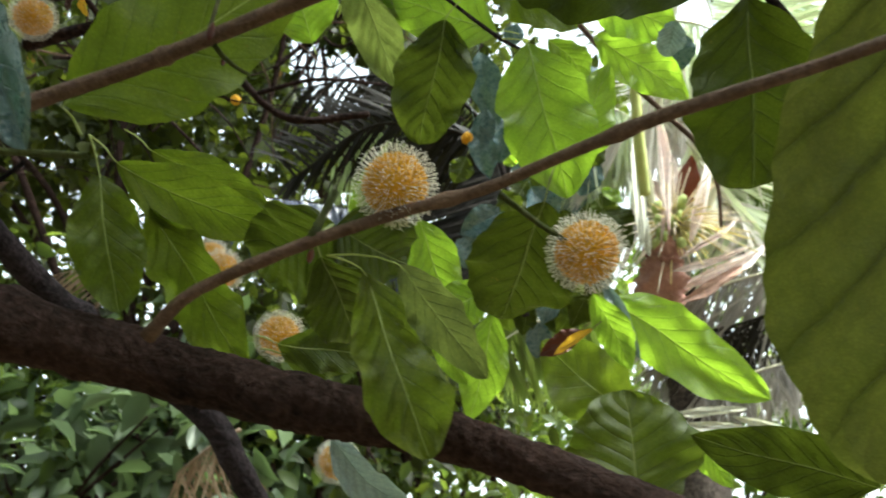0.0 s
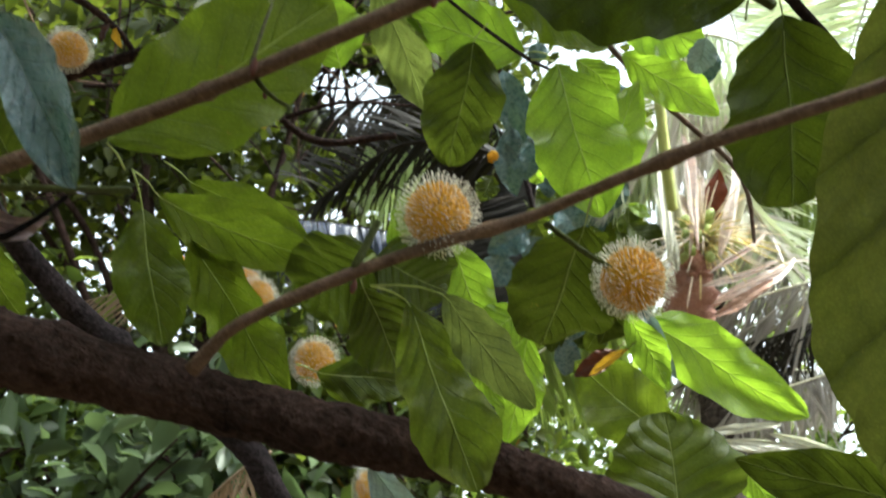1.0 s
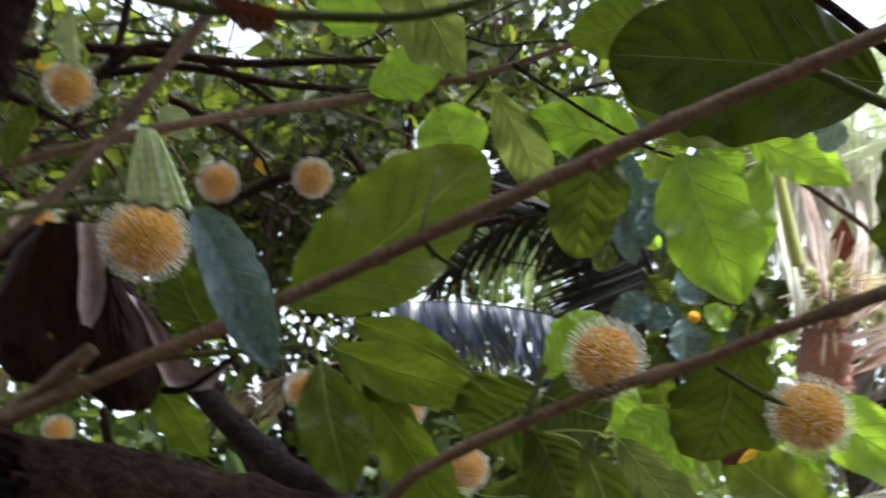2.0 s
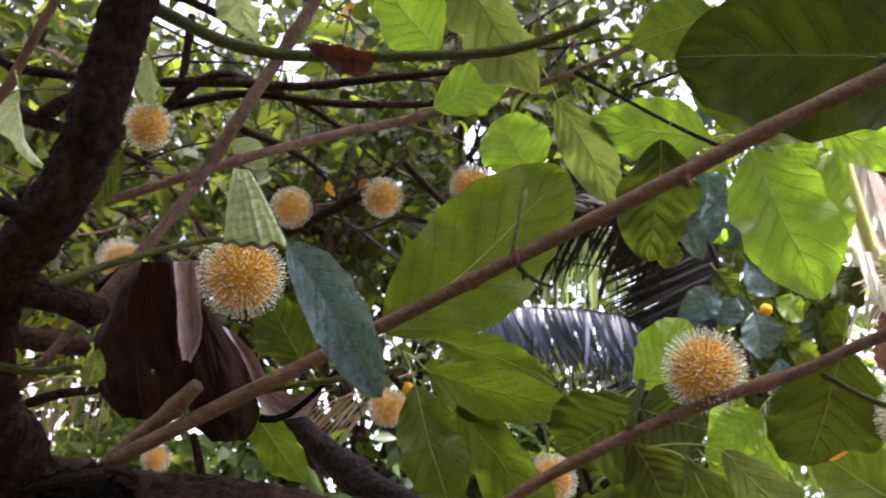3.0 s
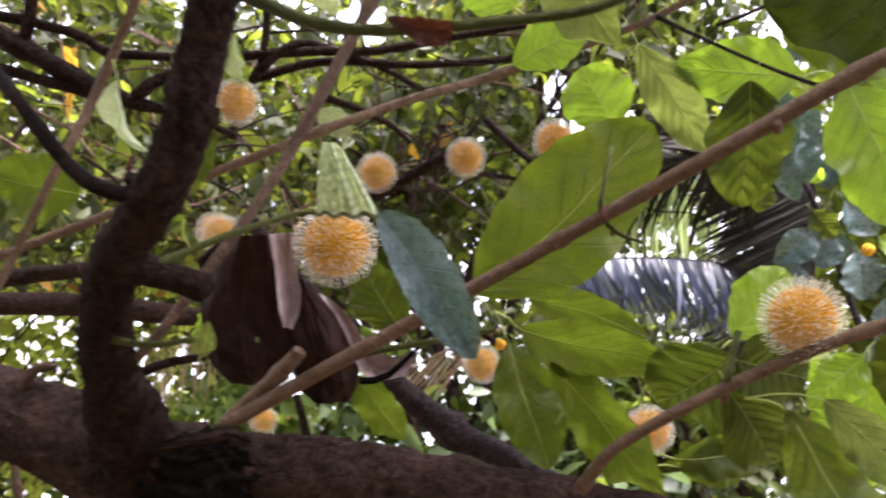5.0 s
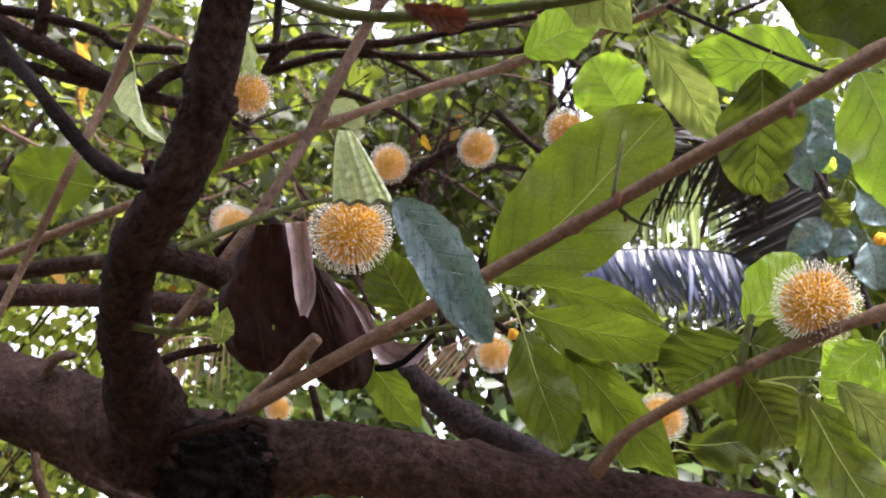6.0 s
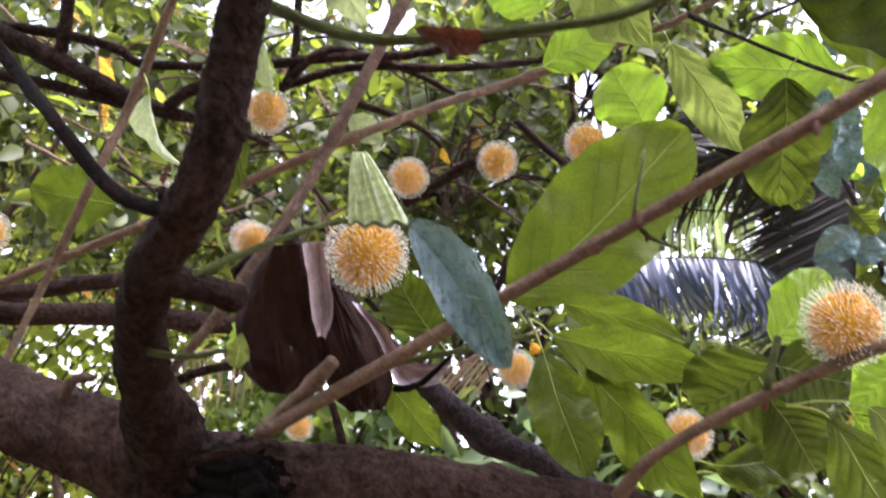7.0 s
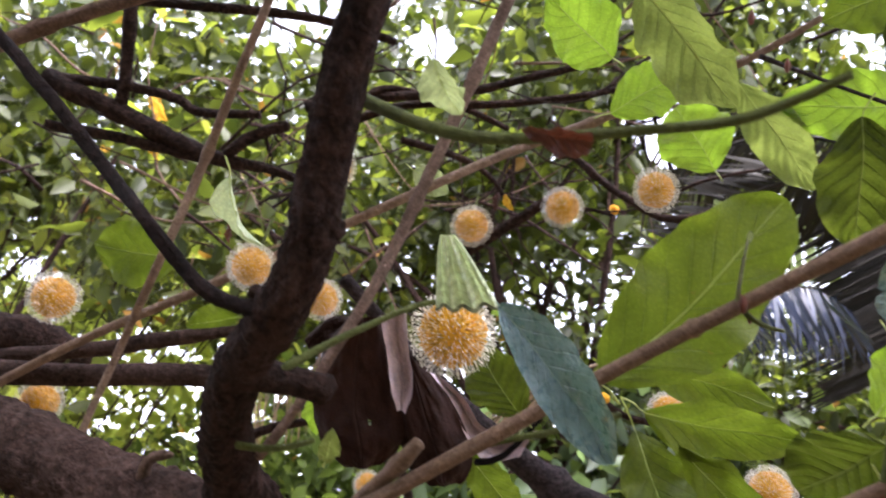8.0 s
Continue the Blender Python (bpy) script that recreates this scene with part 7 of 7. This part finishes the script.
limb(tree, 'green_shoot', STEM, [(0.0951, 0.3658, 1.8528), (0.1101, 0.3713, 1.8470), (0.1325, 0.3804, 1.8367), (0.1655, 0.3929, 1.8231)], [0.0036, 0.0033, 0.0032, 0.003], label='green side shoot')
limb(tree, 'twig', TWIG_GREY, [(0.1519, 0.9233, 2.2284), (0.2335, 0.9618, 2.1454), (0.2967, 0.9862, 2.0934), (0.3413, 1.0041, 2.0554), (0.3632, 1.0227, 2.0138), (0.3699, 1.0465, 1.9584)], [0.0038, 0.0038, 0.0038, 0.0034, 0.0030, 0.0023], sides=8, lumps=0.1)
limb(tree, 'twig', BARK_DARK, [(0.1506, 0.4740, 2.0014), (0.1830, 0.4892, 1.9741), (0.2111, 0.5016, 1.9470), (0.2357, 0.5140, 1.9202), (0.2603, 0.5255, 1.8953), (0.2725, 0.5333, 1.8780)], [0.0042, 0.0042, 0.0042, 0.0042, 0.0038, 0.0029], sides=8, lumps=0.1)
limb(palm, 'petiole', RACHIS, [(0.4948, 1.8589, 2.3091), (0.4751, 1.8055, 2.4328), (0.4537, 1.7625, 2.5318), (0.4178, 1.6663, 2.6269), (0.3551, 1.5064, 2.7414)], [0.0121, 0.0094, 0.0081, 0.0066, 0.0050], sides=10)
limb(palm, 'petiole', RACHIS, [(0.5229, 1.8783, 2.3171), (0.5207, 1.8250, 2.4421), (0.5088, 1.7766, 2.5545), (0.5099, 1.6961, 2.6927), (0.5733, 1.6141, 2.8908)], [0.0149, 0.0122, 0.0095, 0.0081, 0.0067], sides=10)
limb(palm, 'petiole', RACHIS, [(0.5832, 1.9018, 2.2671), (0.6252, 1.8661, 2.3547), (0.6510, 1.8298, 2.4422), (0.6728, 1.7872, 2.6209)], [0.0149, 0.0109, 0.0082, 0.0055], sides=10)
frond(palm, [(0.4612, 1.7417, 2.5813), (0.4201, 1.7613, 2.5318), (0.3653, 1.7908, 2.4575)], 0.004, 44, 0.22, 0.007, (-0.5153, 0.3193, -0.7953), None, PALM_DRY, sides=(True, False), seed=26, jitter=0.06, droop=0.05)
frond(palm, [(0.5739, 1.6991, 2.9467), (0.6435, 1.7293, 2.8818), (0.6703, 1.7691, 2.7909)], 0.004, 26, 0.36, 0.008, (0.9947, 0.0695, -0.0755), (0.9772, 0.1132, -0.1795), PALM_PALE, seed=27, jitter=0.06, droop=0.05)
frond(palm, [(0.6129, 1.7946, 2.7259), (0.6831, 1.8083, 2.6999), (0.8646, 1.8704, 2.5702)], 0.004, 46, 0.26, 0.007, (0.7378, 0.2877, -0.6106), (-0.9728, 0.0589, -0.2241), PALM_DRY, seed=28, jitter=0.1, droop=0.1)
frond(palm, [(0.6945, 1.8862, 2.5180), (0.7925, 1.9120, 2.4661), (0.9051, 1.9272, 2.4403)], 0.004, 40, 0.25, 0.009, (-0.0137, 0.3913, -0.9202), None, PALM, sides=(True, False), seed=29, jitter=0.06, droop=0.05)
frond(palm, [(0.5627, 1.9775, 2.1641), (0.7150, 1.9616, 2.2150), (0.8863, 1.8998, 2.2476)], 0.004, 56, 0.36, 0.0075, (-0.4905, 0.3258, -0.8083), (-0.1810, 0.5240, -0.8323), PALM_GREY, seed=8, jitter=0.12)
frond(palm, [(0.5045, 2.0673, 2.0760), (0.6878, 2.0796, 2.0632), (0.9275, 2.0940, 2.0504)], 0.004, 64, 0.24, 0.0075, (-0.1778, 0.3799, -0.9078), (0.2207, 0.5304, -0.8185), PALM_GREY, seed=9, jitter=0.12)
frond(palm, [(0.3822, 2.1253, 2.1844), (0.2339, 2.1313, 2.1571), (0.1296, 2.1506, 2.1025)], 0.005, 30, 0.3, 0.012, (0.2291, 0.3886, -0.8924), (0.4553, 0.5017, -0.7355), PALM, seed=10, jitter=0.1)
frond(palm, [(0.3247, 1.7865, 2.5762), (0.3867, 1.7792, 2.5958), (0.4626, 1.7927, 2.5643)], 0.004, 70, 0.26, 0.012, (-0.15, 0.25, -0.95), (0.12, 0.30, -0.94), PALM_PALE, seed=61, jitter=0.10, droop=0.08, loose=0.7, taper=0.2)
frond(palm, [(0.4703, 1.8554, 2.6762), (0.6004, 1.8509, 2.6905), (0.7742, 1.8900, 2.5977)], 0.004, 80, 0.30, 0.012, (-0.25, 0.25, -0.93), (0.25, 0.30, -0.92), PALM_DRY, seed=62, jitter=0.14, droop=0.1, loose=0.7, taper=0.2)
frond(palm, [(0.4967, 1.9872, 2.4841), (0.6446, 1.9827, 2.4988), (0.8225, 2.0283, 2.3901)], 0.004, 80, 0.30, 0.012, (-0.3, 0.25, -0.92), (0.3, 0.30, -0.9), PALM_GREY, seed=63, jitter=0.18, droop=0.1, loose=0.7, taper=0.2)
frond(palm, [(0.5940, 1.8556, 2.5451), (0.6720, 1.8985, 2.4408), (0.7148, 1.9517, 2.3102)], 0.004, 60, 0.22, 0.011, (0.85, 0.2, -0.45), (-0.3, 0.30, -0.9), PALM_PALE, seed=64, jitter=0.18, droop=0.15, loose=0.7, taper=0.2)
frond(palm, [(0.8796, 1.3740, 2.8554), (0.8369, 1.4398, 2.7063), (0.7690, 1.5182, 2.5254)], 0.004, 46, 0.30, 0.010, (-0.96, 0.10, -0.26), None, PALM_PALE, sides=(True, False), seed=71, jitter=0.10, droop=0.12, loose=0.5, taper=0.2)
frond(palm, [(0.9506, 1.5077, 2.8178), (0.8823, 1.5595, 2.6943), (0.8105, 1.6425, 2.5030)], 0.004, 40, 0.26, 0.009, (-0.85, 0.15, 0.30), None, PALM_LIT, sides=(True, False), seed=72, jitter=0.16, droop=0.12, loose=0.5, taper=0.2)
leaf(tree, 'silver', (0.2315, 0.7069, 2.0375), (0.2266, 0.7388, 2.0155), 0.030, roll=10, fold=0.2, sharp=0.2)
leaf(palm, 'straw', (0.4567, 1.7317, 1.8382), (0.6168, 1.7323, 1.8509), 0.021, name='blade', sharp=0.3)
leaf(palm, 'straw', (0.5824, 1.7369, 1.8372), (0.7928, 1.7702, 1.7775), 0.023, name='blade', sharp=0.3)
leaf(palm, 'straw', (0.4508, 1.7378, 1.8234), (0.7245, 1.7614, 1.7921), 0.027, name='blade', sharp=0.3)
leaf(palm, 'spathe', (0.5298, 1.8519, 2.1498), (0.7702, 1.8679, 2.2727), 0.034, name='spathe', curl=0.25, fold=0.6, quilt=0.0, sharp=0.3)
palm_spathe = leaf(palm, "rust", (0.5435, 1.8293, 2.3318), (0.5773, 1.7747, 2.4629), 0.055, fold=0.5, name="spathe", label="rust-brown pointed spathe")
limb(palm, 'fibre_sheath', FIBRE, [(0.4990, 1.7940, 2.2415), (0.5067, 1.8410, 2.2322), (0.5016, 1.8598, 2.1855), (0.5142, 1.9419, 2.1430), (0.5270, 2.0210, 2.0809)], [0.020, 0.042, 0.05, 0.048, 0.04], sides=28, lumps=0.5, step=0.005, grain=0.3, label='brown fibrous sheath')
leaf(palm, 'spathe', (0.4950, 1.7421, 2.2366), (0.4989, 1.7700, 2.5667), 0.025, name='spathe', fold=0.55, curl=0.10, quilt=0.0, wave=0.08, sharp=0.3, broad=0.3, seed=0)
leaf(palm, 'spathe', (0.4761, 1.7467, 2.2247), (0.5236, 1.7753, 2.5542), 0.020, name='spathe', fold=0.55, curl=0.15, quilt=0.0, wave=0.08, sharp=0.3, broad=0.3, seed=1)
leaf(palm, 'spathe', (0.5419, 1.7471, 2.2251), (0.6275, 1.7735, 2.5144), 0.028, name='spathe', fold=0.55, curl=0.20, quilt=0.0, wave=0.08, sharp=0.3, broad=0.3, seed=2)
leaf(palm, 'straw', (0.4319, 1.7511, 2.2127), (0.4468, 1.7830, 2.5983), 0.030, name='spathe', fold=0.55, curl=0.10, quilt=0.0, wave=0.08, sharp=0.3, broad=0.3, seed=3)
leaf(palm, 'spathe', (0.5142, 1.7611, 2.1898), (0.6708, 1.7743, 2.3000), 0.013, name='spathe', fold=0.55, curl=0.15, quilt=0.0, wave=0.08, sharp=0.3, broad=0.3, seed=4)
leaf(palm, 'spathe', (0.5016, 1.7705, 2.1663), (0.6884, 1.7786, 2.2248), 0.018, name='spathe', fold=0.55, curl=0.20, quilt=0.0, wave=0.08, sharp=0.3, broad=0.3, seed=5)
leaf(palm, 'straw', (0.4509, 1.7583, 2.1953), (0.4223, 1.7808, 2.4266), 0.028, name='spathe', fold=0.55, curl=0.10, quilt=0.0, wave=0.08, sharp=0.3, broad=0.3, seed=6)
leaf(palm, 'spathe', (0.5326, 1.8459, 2.3174), (0.5529, 1.8654, 2.5258), 0.040, name='spathe', fold=0.5)
leaf(palm, 'spathe', (0.5156, 1.8348, 2.3420), (0.4945, 1.8442, 2.4372), 0.035, name='spathe', fold=0.5)
leaf(palm, 'straw', (0.5945, 1.8744, 2.2559), (0.6667, 1.8926, 2.4276), 0.046, name='spathe', fold=0.5)
frond(palm, [(0.6187, 1.8534, 2.4861), (0.6935, 1.8942, 2.3969), (0.7749, 1.9461, 2.2823)], 0.004, 40, 0.13, 0.007, (-0.5259, 0.3164, -0.7895), (0.7913, 0.2645, -0.5513), PALM_DRY, seed=31, jitter=0.35, droop=0.2)
frond(palm, [(0.5921, 2.0207, 2.0909), (0.7100, 1.9950, 2.1106), (0.8531, 1.9598, 2.1549)], 0.004, 60, 0.2, 0.007, (-0.3970, 0.3469, -0.8497), (0.3031, 0.3830, -0.8726), PALM_SHADE_BROWN, seed=32, jitter=0.25, droop=0.2)
frond(palm, [(0.5997, 2.0156, 1.9503), (0.7212, 2.0043, 1.9875), (0.8832, 1.9893, 2.0372)], 0.004, 60, 0.2, 0.007, (-0.2556, 0.3706, -0.8929), (0.2291, 0.3886, -0.8924), PALM_GREY, seed=33, jitter=0.2, droop=0.2)
rs = random.Random(5)
hub = Vector((0.5364, 1.8395, 2.3073))
for i in range(150):
    d = Vector((rs.gauss(0.15, 1), rs.gauss(-0.9, 0.5), rs.gauss(-0.1, 0.7))).normalized()
    a = hub + d * rs.uniform(0.05, 0.19) + Vector((0, 0, -0.03))
    limb(palm, "spikelet", (STRAW, STRAW_PALE)[i % 2], [hub, hub.lerp(a, 0.5) + Vector((0, 0, 0.012)), a], [0.0028, 0.0022, 0.0012], 5, step=0.03)
limb(palm, 'petiole', PETIOLE, [(0.4056, 1.5794, 2.5303), (0.4133, 1.6096, 2.4557), (0.4210, 1.6398, 2.3812), (0.4334, 1.6790, 2.3111)], [0.011, 0.012, 0.013, 0.012], sides=14, label='yellow-green leaf stalk')
leaf(palm, 'sheath', (0.5181, 1.7872, 2.0987), (0.6782, 1.7997, 2.1915), 0.030, name='spathe', fold=0.5, curl=0.2, quilt=0.0, sharp=0.3)
nut = mesh_of("coconut", *tube_data([(0, 0, -1), (0, 0, -0.4), (0, 0, 0.4), (0, 0, 1)], [0.35, 0.92, 0.9, 0.4], 12, 0.2, 0.05))
nut.materials.append(NUT)
for i in range(16):
    d = Vector((rs.gauss(0, 1), rs.gauss(-1.1, 0.3), rs.gauss(-0.3, 0.6))).normalized()
    n = part("coconut", nut, NUT, palm, "small green unripe coconut" if i == 0 else "")
    n.matrix_basis = Matrix.Translation(hub + d * rs.uniform(0.05, 0.10)) @ pose(0, 0, 0, rs.uniform(-40, 40), rs.uniform(-40, 40), 0) @ Matrix.Diagonal((0.013, 0.013, 0.016, 1))
limb(palm, 'trunk', PALM_BARK, [(0.6122, 2.1106, 2.2391), (0.632, 2.131, 1.2), (0.662, 2.161, 0.5), (0.682, 2.171, -0.05)], [0.055, 0.075, 0.09, 0.12], 18, lumps=0.12, label='grey-brown ringed trunk', step=0.02)
leaf(tree, 'olive', (-0.3125, 0.2840, 1.6875), (-0.2997, 0.2715, 1.7002), 0.011, roll=30, fold=0.3)
red_bud = mesh_of("leaf_bud", *tube_data([(0, 0, -1), (0, 0, -0.3), (0, 0, 0.4), (0, 0, 1)], [0.5, 0.8, 0.6, 0.1], 8, 0.3, 0.1))
red_bud.materials.append(LEAF["rust"])
bud = part("leaf_bud", red_bud, LEAF["rust"], tree)
bud.matrix_basis = pose(*(-0.0661, 0.3115, 1.8595), 20, 15, 0) @ Matrix.Diagonal((0.0021, 0.0021, 0.0034, 1))
bud = part("leaf_bud", red_bud, LEAF["rust"], tree)
bud.matrix_basis = pose(*(-0.0214, 0.3089, 1.7643), 20, 15, 0) @ Matrix.Diagonal((0.0024, 0.0024, 0.0038, 1))
bud = part("leaf_bud", red_bud, LEAF["rust"], tree)
bud.matrix_basis = pose(*(-0.1093, 0.3365, 1.7500), 20, 15, 0) @ Matrix.Diagonal((0.0026, 0.0026, 0.0042, 1))
bud = part("leaf_bud", red_bud, LEAF["rust"], tree)
bud.matrix_basis = pose(*(-0.1124, 0.3526, 1.7575), 20, 15, 0) @ Matrix.Diagonal((0.0025, 0.0025, 0.0041, 1))
bud = part("leaf_bud", red_bud, LEAF["rust"], tree)
bud.matrix_basis = pose(*(-0.1095, 0.3611, 1.7507), 20, 15, 0) @ Matrix.Diagonal((0.0017, 0.0017, 0.0027, 1))
bud = part("leaf_bud", red_bud, LEAF["rust"], tree)
bud.matrix_basis = pose(*(-0.0782, 0.5450, 2.0706), 20, 15, 0) @ Matrix.Diagonal((0.0038, 0.0038, 0.0060, 1))
bud = part("leaf_bud", red_bud, LEAF["rust"], tree)
bud.matrix_basis = pose(*(-0.1109, 0.3436, 1.7524), 20, 15, 0) @ Matrix.Diagonal((0.0021, 0.0021, 0.0033, 1))
bud = part("leaf_bud", red_bud, LEAF["rust"], tree)
bud.matrix_basis = pose(*(-0.0684, 0.4152, 1.6666), 20, 15, 0) @ Matrix.Diagonal((0.0024, 0.0024, 0.0039, 1))

# ---------------------------------------------------------------- trees further off
def far_tree(at, label, limbs, crown, n, size, seed, mat, spread, split=0.62, gaps=GAPS, wood=1.0):
    t = thing("background_tree", at, label, "tree", "trees behind")
    rs = random.Random(seed)
    ends = []
    base = Vector(at)
    fork = base.lerp(Vector(crown[0]), split)
    for i in range(limbs):
        c = Vector(crown[0]) + Vector((rs.uniform(-1, 1) * crown[1][0], rs.uniform(-1, 1) * crown[1][1], rs.uniform(-1, 1) * crown[1][2]))
        mid = fork.lerp(c, 0.5) + Vector((rs.uniform(-0.2, 0.2), rs.uniform(-0.2, 0.2), rs.uniform(-0.05, 0.15)))
        limb(t, "limb", BARK_DARK, [fork + Vector((0, 0, -0.05 * i)), mid, c], [0.017 * wood, 0.011 * wood, 0.004 * wood], 8, step=0.06, lumps=0.12)
        for k in range(7):
            e = mid.lerp(c, rs.uniform(0.55, 1.0)) + Vector((rs.gauss(0, 0.3), rs.gauss(0, 0.25), rs.gauss(0, 0.2)))
            if k < 4:
                limb(t, "limb", BARK_DARK, [mid.lerp(c, rs.uniform(0, 0.8)), mid.lerp(e, 0.6), e], [0.009 * wood, 0.006 * wood, 0.0025 * wood], 6, step=0.05)
            ends.append(e)
    for i in range(limbs * 3):
        ends.append(Vector(crown[0]) + Vector((rs.uniform(-1, 1) * crown[1][0], rs.uniform(-1, 1) * crown[1][1], rs.uniform(-1, 1) * crown[1][2])))
    limb(t, "trunk", BARK, [base + Vector((0, 0, -0.05)), base.lerp(fork, 0.4) + Vector((0.05, 0.03, 0)), fork, fork + Vector((0.02, 0, 0.12))], [0.06, 0.042, 0.028, 0.016], 14, step=0.05, lumps=0.12)
    foliage("crown", mat, [tuple(e) for e in ends], spread, n, size, seed, t, gaps=gaps)
    return t


rs = random.Random(31)
# unseen upper crown, added to keep the near leaves and limbs in shade
tops = [(0.2 + rs.gauss(0, 0.6), 0.1 + rs.gauss(0, 0.5), 3.0 + rs.gauss(0, 0.16)) for i in range(120)]
limb(tree, "main_limb", BARK_DARK, [(-0.63, 0.19, 2.66), (-0.3, 0.16, 2.8), (0.1, 0.12, 2.9), (0.6, 0.1, 3.0)], [0.022, 0.018, 0.012, 0.006], 10, step=0.03)
limb(tree, "upright_limb", BARK_DARK, [(-0.204, 0.153, 1.86), (-0.18, 0.12, 2.1), (-0.1, 0.08, 2.5), (0.0, 0.05, 2.95)], [0.0098, 0.010, 0.009, 0.006], 10, step=0.03)
limb(tree, "side_limb", BARK_DARK, [(-0.465, 0.127, 1.94), (-0.56, 0.15, 2.04), (-0.66, 0.2, 2.16), (-0.735, 0.235, 2.26)], [0.0043, 0.006, 0.008, 0.010], 10, step=0.03)
for tip in ((-0.9, 0.3, 3.0), (-0.4, -0.5, 3.1), (0.5, 0.6, 3.1), (0.8, -0.4, 3.05), (0.1, -0.6, 3.1), (-0.2, 0.7, 3.0)):
    root = Vector((0.15 * tip[0], 0.12, 2.87))
    limb(tree, "branch", BARK_DARK, [root, root.lerp(Vector(tip), 0.5) + Vector((0, 0, 0.06)), tip], [0.010, 0.007, 0.003], 8, step=0.04)
foliage("crown", FAR_LEAF, tops, (0.12, 0.12, 0.07), 2600, 0.12, 41, tree)
BROAD, THIN, YELLOW, SHRUB = "leafy broad-crowned tree with dark branches against bright sky", "tall leafy tree with thin dark branches", "tall leafy tree with yellowing leaves", "dense dark green shrub with many small leaves"
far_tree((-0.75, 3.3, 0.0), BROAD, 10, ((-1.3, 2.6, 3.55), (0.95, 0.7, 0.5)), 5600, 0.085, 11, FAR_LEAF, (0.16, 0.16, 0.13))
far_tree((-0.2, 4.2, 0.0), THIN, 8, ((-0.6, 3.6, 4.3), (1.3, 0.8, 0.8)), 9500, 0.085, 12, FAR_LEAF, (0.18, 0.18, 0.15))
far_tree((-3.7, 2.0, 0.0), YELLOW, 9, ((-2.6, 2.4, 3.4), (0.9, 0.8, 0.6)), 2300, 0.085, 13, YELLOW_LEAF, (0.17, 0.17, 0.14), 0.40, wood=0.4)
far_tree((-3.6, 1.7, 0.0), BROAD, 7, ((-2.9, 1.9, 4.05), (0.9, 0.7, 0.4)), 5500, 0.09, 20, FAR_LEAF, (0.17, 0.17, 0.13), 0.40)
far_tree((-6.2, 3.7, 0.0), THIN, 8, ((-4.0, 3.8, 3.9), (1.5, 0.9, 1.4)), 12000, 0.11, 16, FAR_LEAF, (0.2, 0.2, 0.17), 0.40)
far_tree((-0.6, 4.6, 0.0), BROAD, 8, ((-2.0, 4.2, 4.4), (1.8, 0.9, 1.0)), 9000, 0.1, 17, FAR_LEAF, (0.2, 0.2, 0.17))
far_tree((-1.2, 3.6, 0.0), SHRUB, 8, ((-0.6, 3.2, 1.85), (1.3, 0.5, 0.40)), 4400, 0.08, 14, SHRUB_LEAF, (0.18, 0.18, 0.14))
far_tree((-3.2, 3.4, 0.0), SHRUB, 8, ((-2.4, 3.1, 2.0), (0.9, 0.5, 0.35)), 2000, 0.08, 18, SHRUB_LEAF, (0.18, 0.18, 0.14))
far_tree((0.1, 4.4, 0.0), SHRUB, 9, ((-0.2, 3.9, 2.2), (1.2, 0.4, 0.42)), 5000, 0.07, 19, SHRUB_LEAF, (0.16, 0.16, 0.12))
far_tree((-0.3, 3.3, 0.0), SHRUB, 6, ((-0.55, 3.0, 2.36), (0.65, 0.3, 0.24)), 3400, 0.06, 21, FAR_LEAF, (0.13, 0.13, 0.08))
far_tree((-0.9, 3.7, 0.0), SHRUB, 6, ((-2.0, 2.9, 2.36), (0.5, 0.3, 0.22)), 1900, 0.075, 22, SHRUB_LEAF, (0.14, 0.14, 0.1))
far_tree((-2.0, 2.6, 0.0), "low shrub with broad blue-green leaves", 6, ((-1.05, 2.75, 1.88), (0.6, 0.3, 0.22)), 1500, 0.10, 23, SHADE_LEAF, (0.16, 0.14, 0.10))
far_tree((1.4, 5.4, 0.0), "leafy tree beyond the palm", 7, ((1.7, 5.0, 2.6), (1.2, 0.6, 1.3)), 3500, 0.11, 15, SHRUB_LEAF, (0.2, 0.2, 0.18))
far_tree((-5.0, 2.6, 0.0), "shrub with sunlight put into its yellow-green leaf colour", 7, ((-3.3, 2.75, 2.95), (0.75, 0.4, 0.34)), 2700, 0.085, 24, SUNLIT_LEAF, (0.18, 0.18, 0.14), 0.3, (), 0.4)
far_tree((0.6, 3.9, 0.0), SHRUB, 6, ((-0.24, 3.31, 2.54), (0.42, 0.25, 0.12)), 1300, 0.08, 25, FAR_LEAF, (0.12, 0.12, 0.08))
# unseen trees added behind and beside the path to cut low sky light
AROUND = "unseen leafy tree added to block low sky light"
for x, y, cx, cy, seed in ((2.6, -2.4, 2.2, -2.6, 51), (-1.0, -3.6, -0.6, -3.2, 52), (-3.9, -1.6, -3.6, -1.4, 53), (4.6, -0.2, 4.5, -0.3, 54), (0.9, -4.6, 0.8, -4.2, 55)):
    far_tree((x, y, 0.0), AROUND, 9, ((cx, cy, 2.5), (1.5, 1.1, 1.5)), 5200, 0.17, seed, FAR_LEAF, (0.3, 0.3, 0.3))

# ---------------------------------------------------------------- the ground
bm = bmesh.new()
bmesh.ops.create_grid(bm, x_segments=60, y_segments=60, size=400)
for v in bm.verts:
    v.co.z = 0.05 * noise.noise(v.co * 0.05) - 0.03
me = bpy.data.meshes.new("ground")
bm.to_mesh(me)
bm.free()
ground = part("ground", me, SOIL)
tagged(ground, "bare brown soil under the trees", "ground", kind="structure")
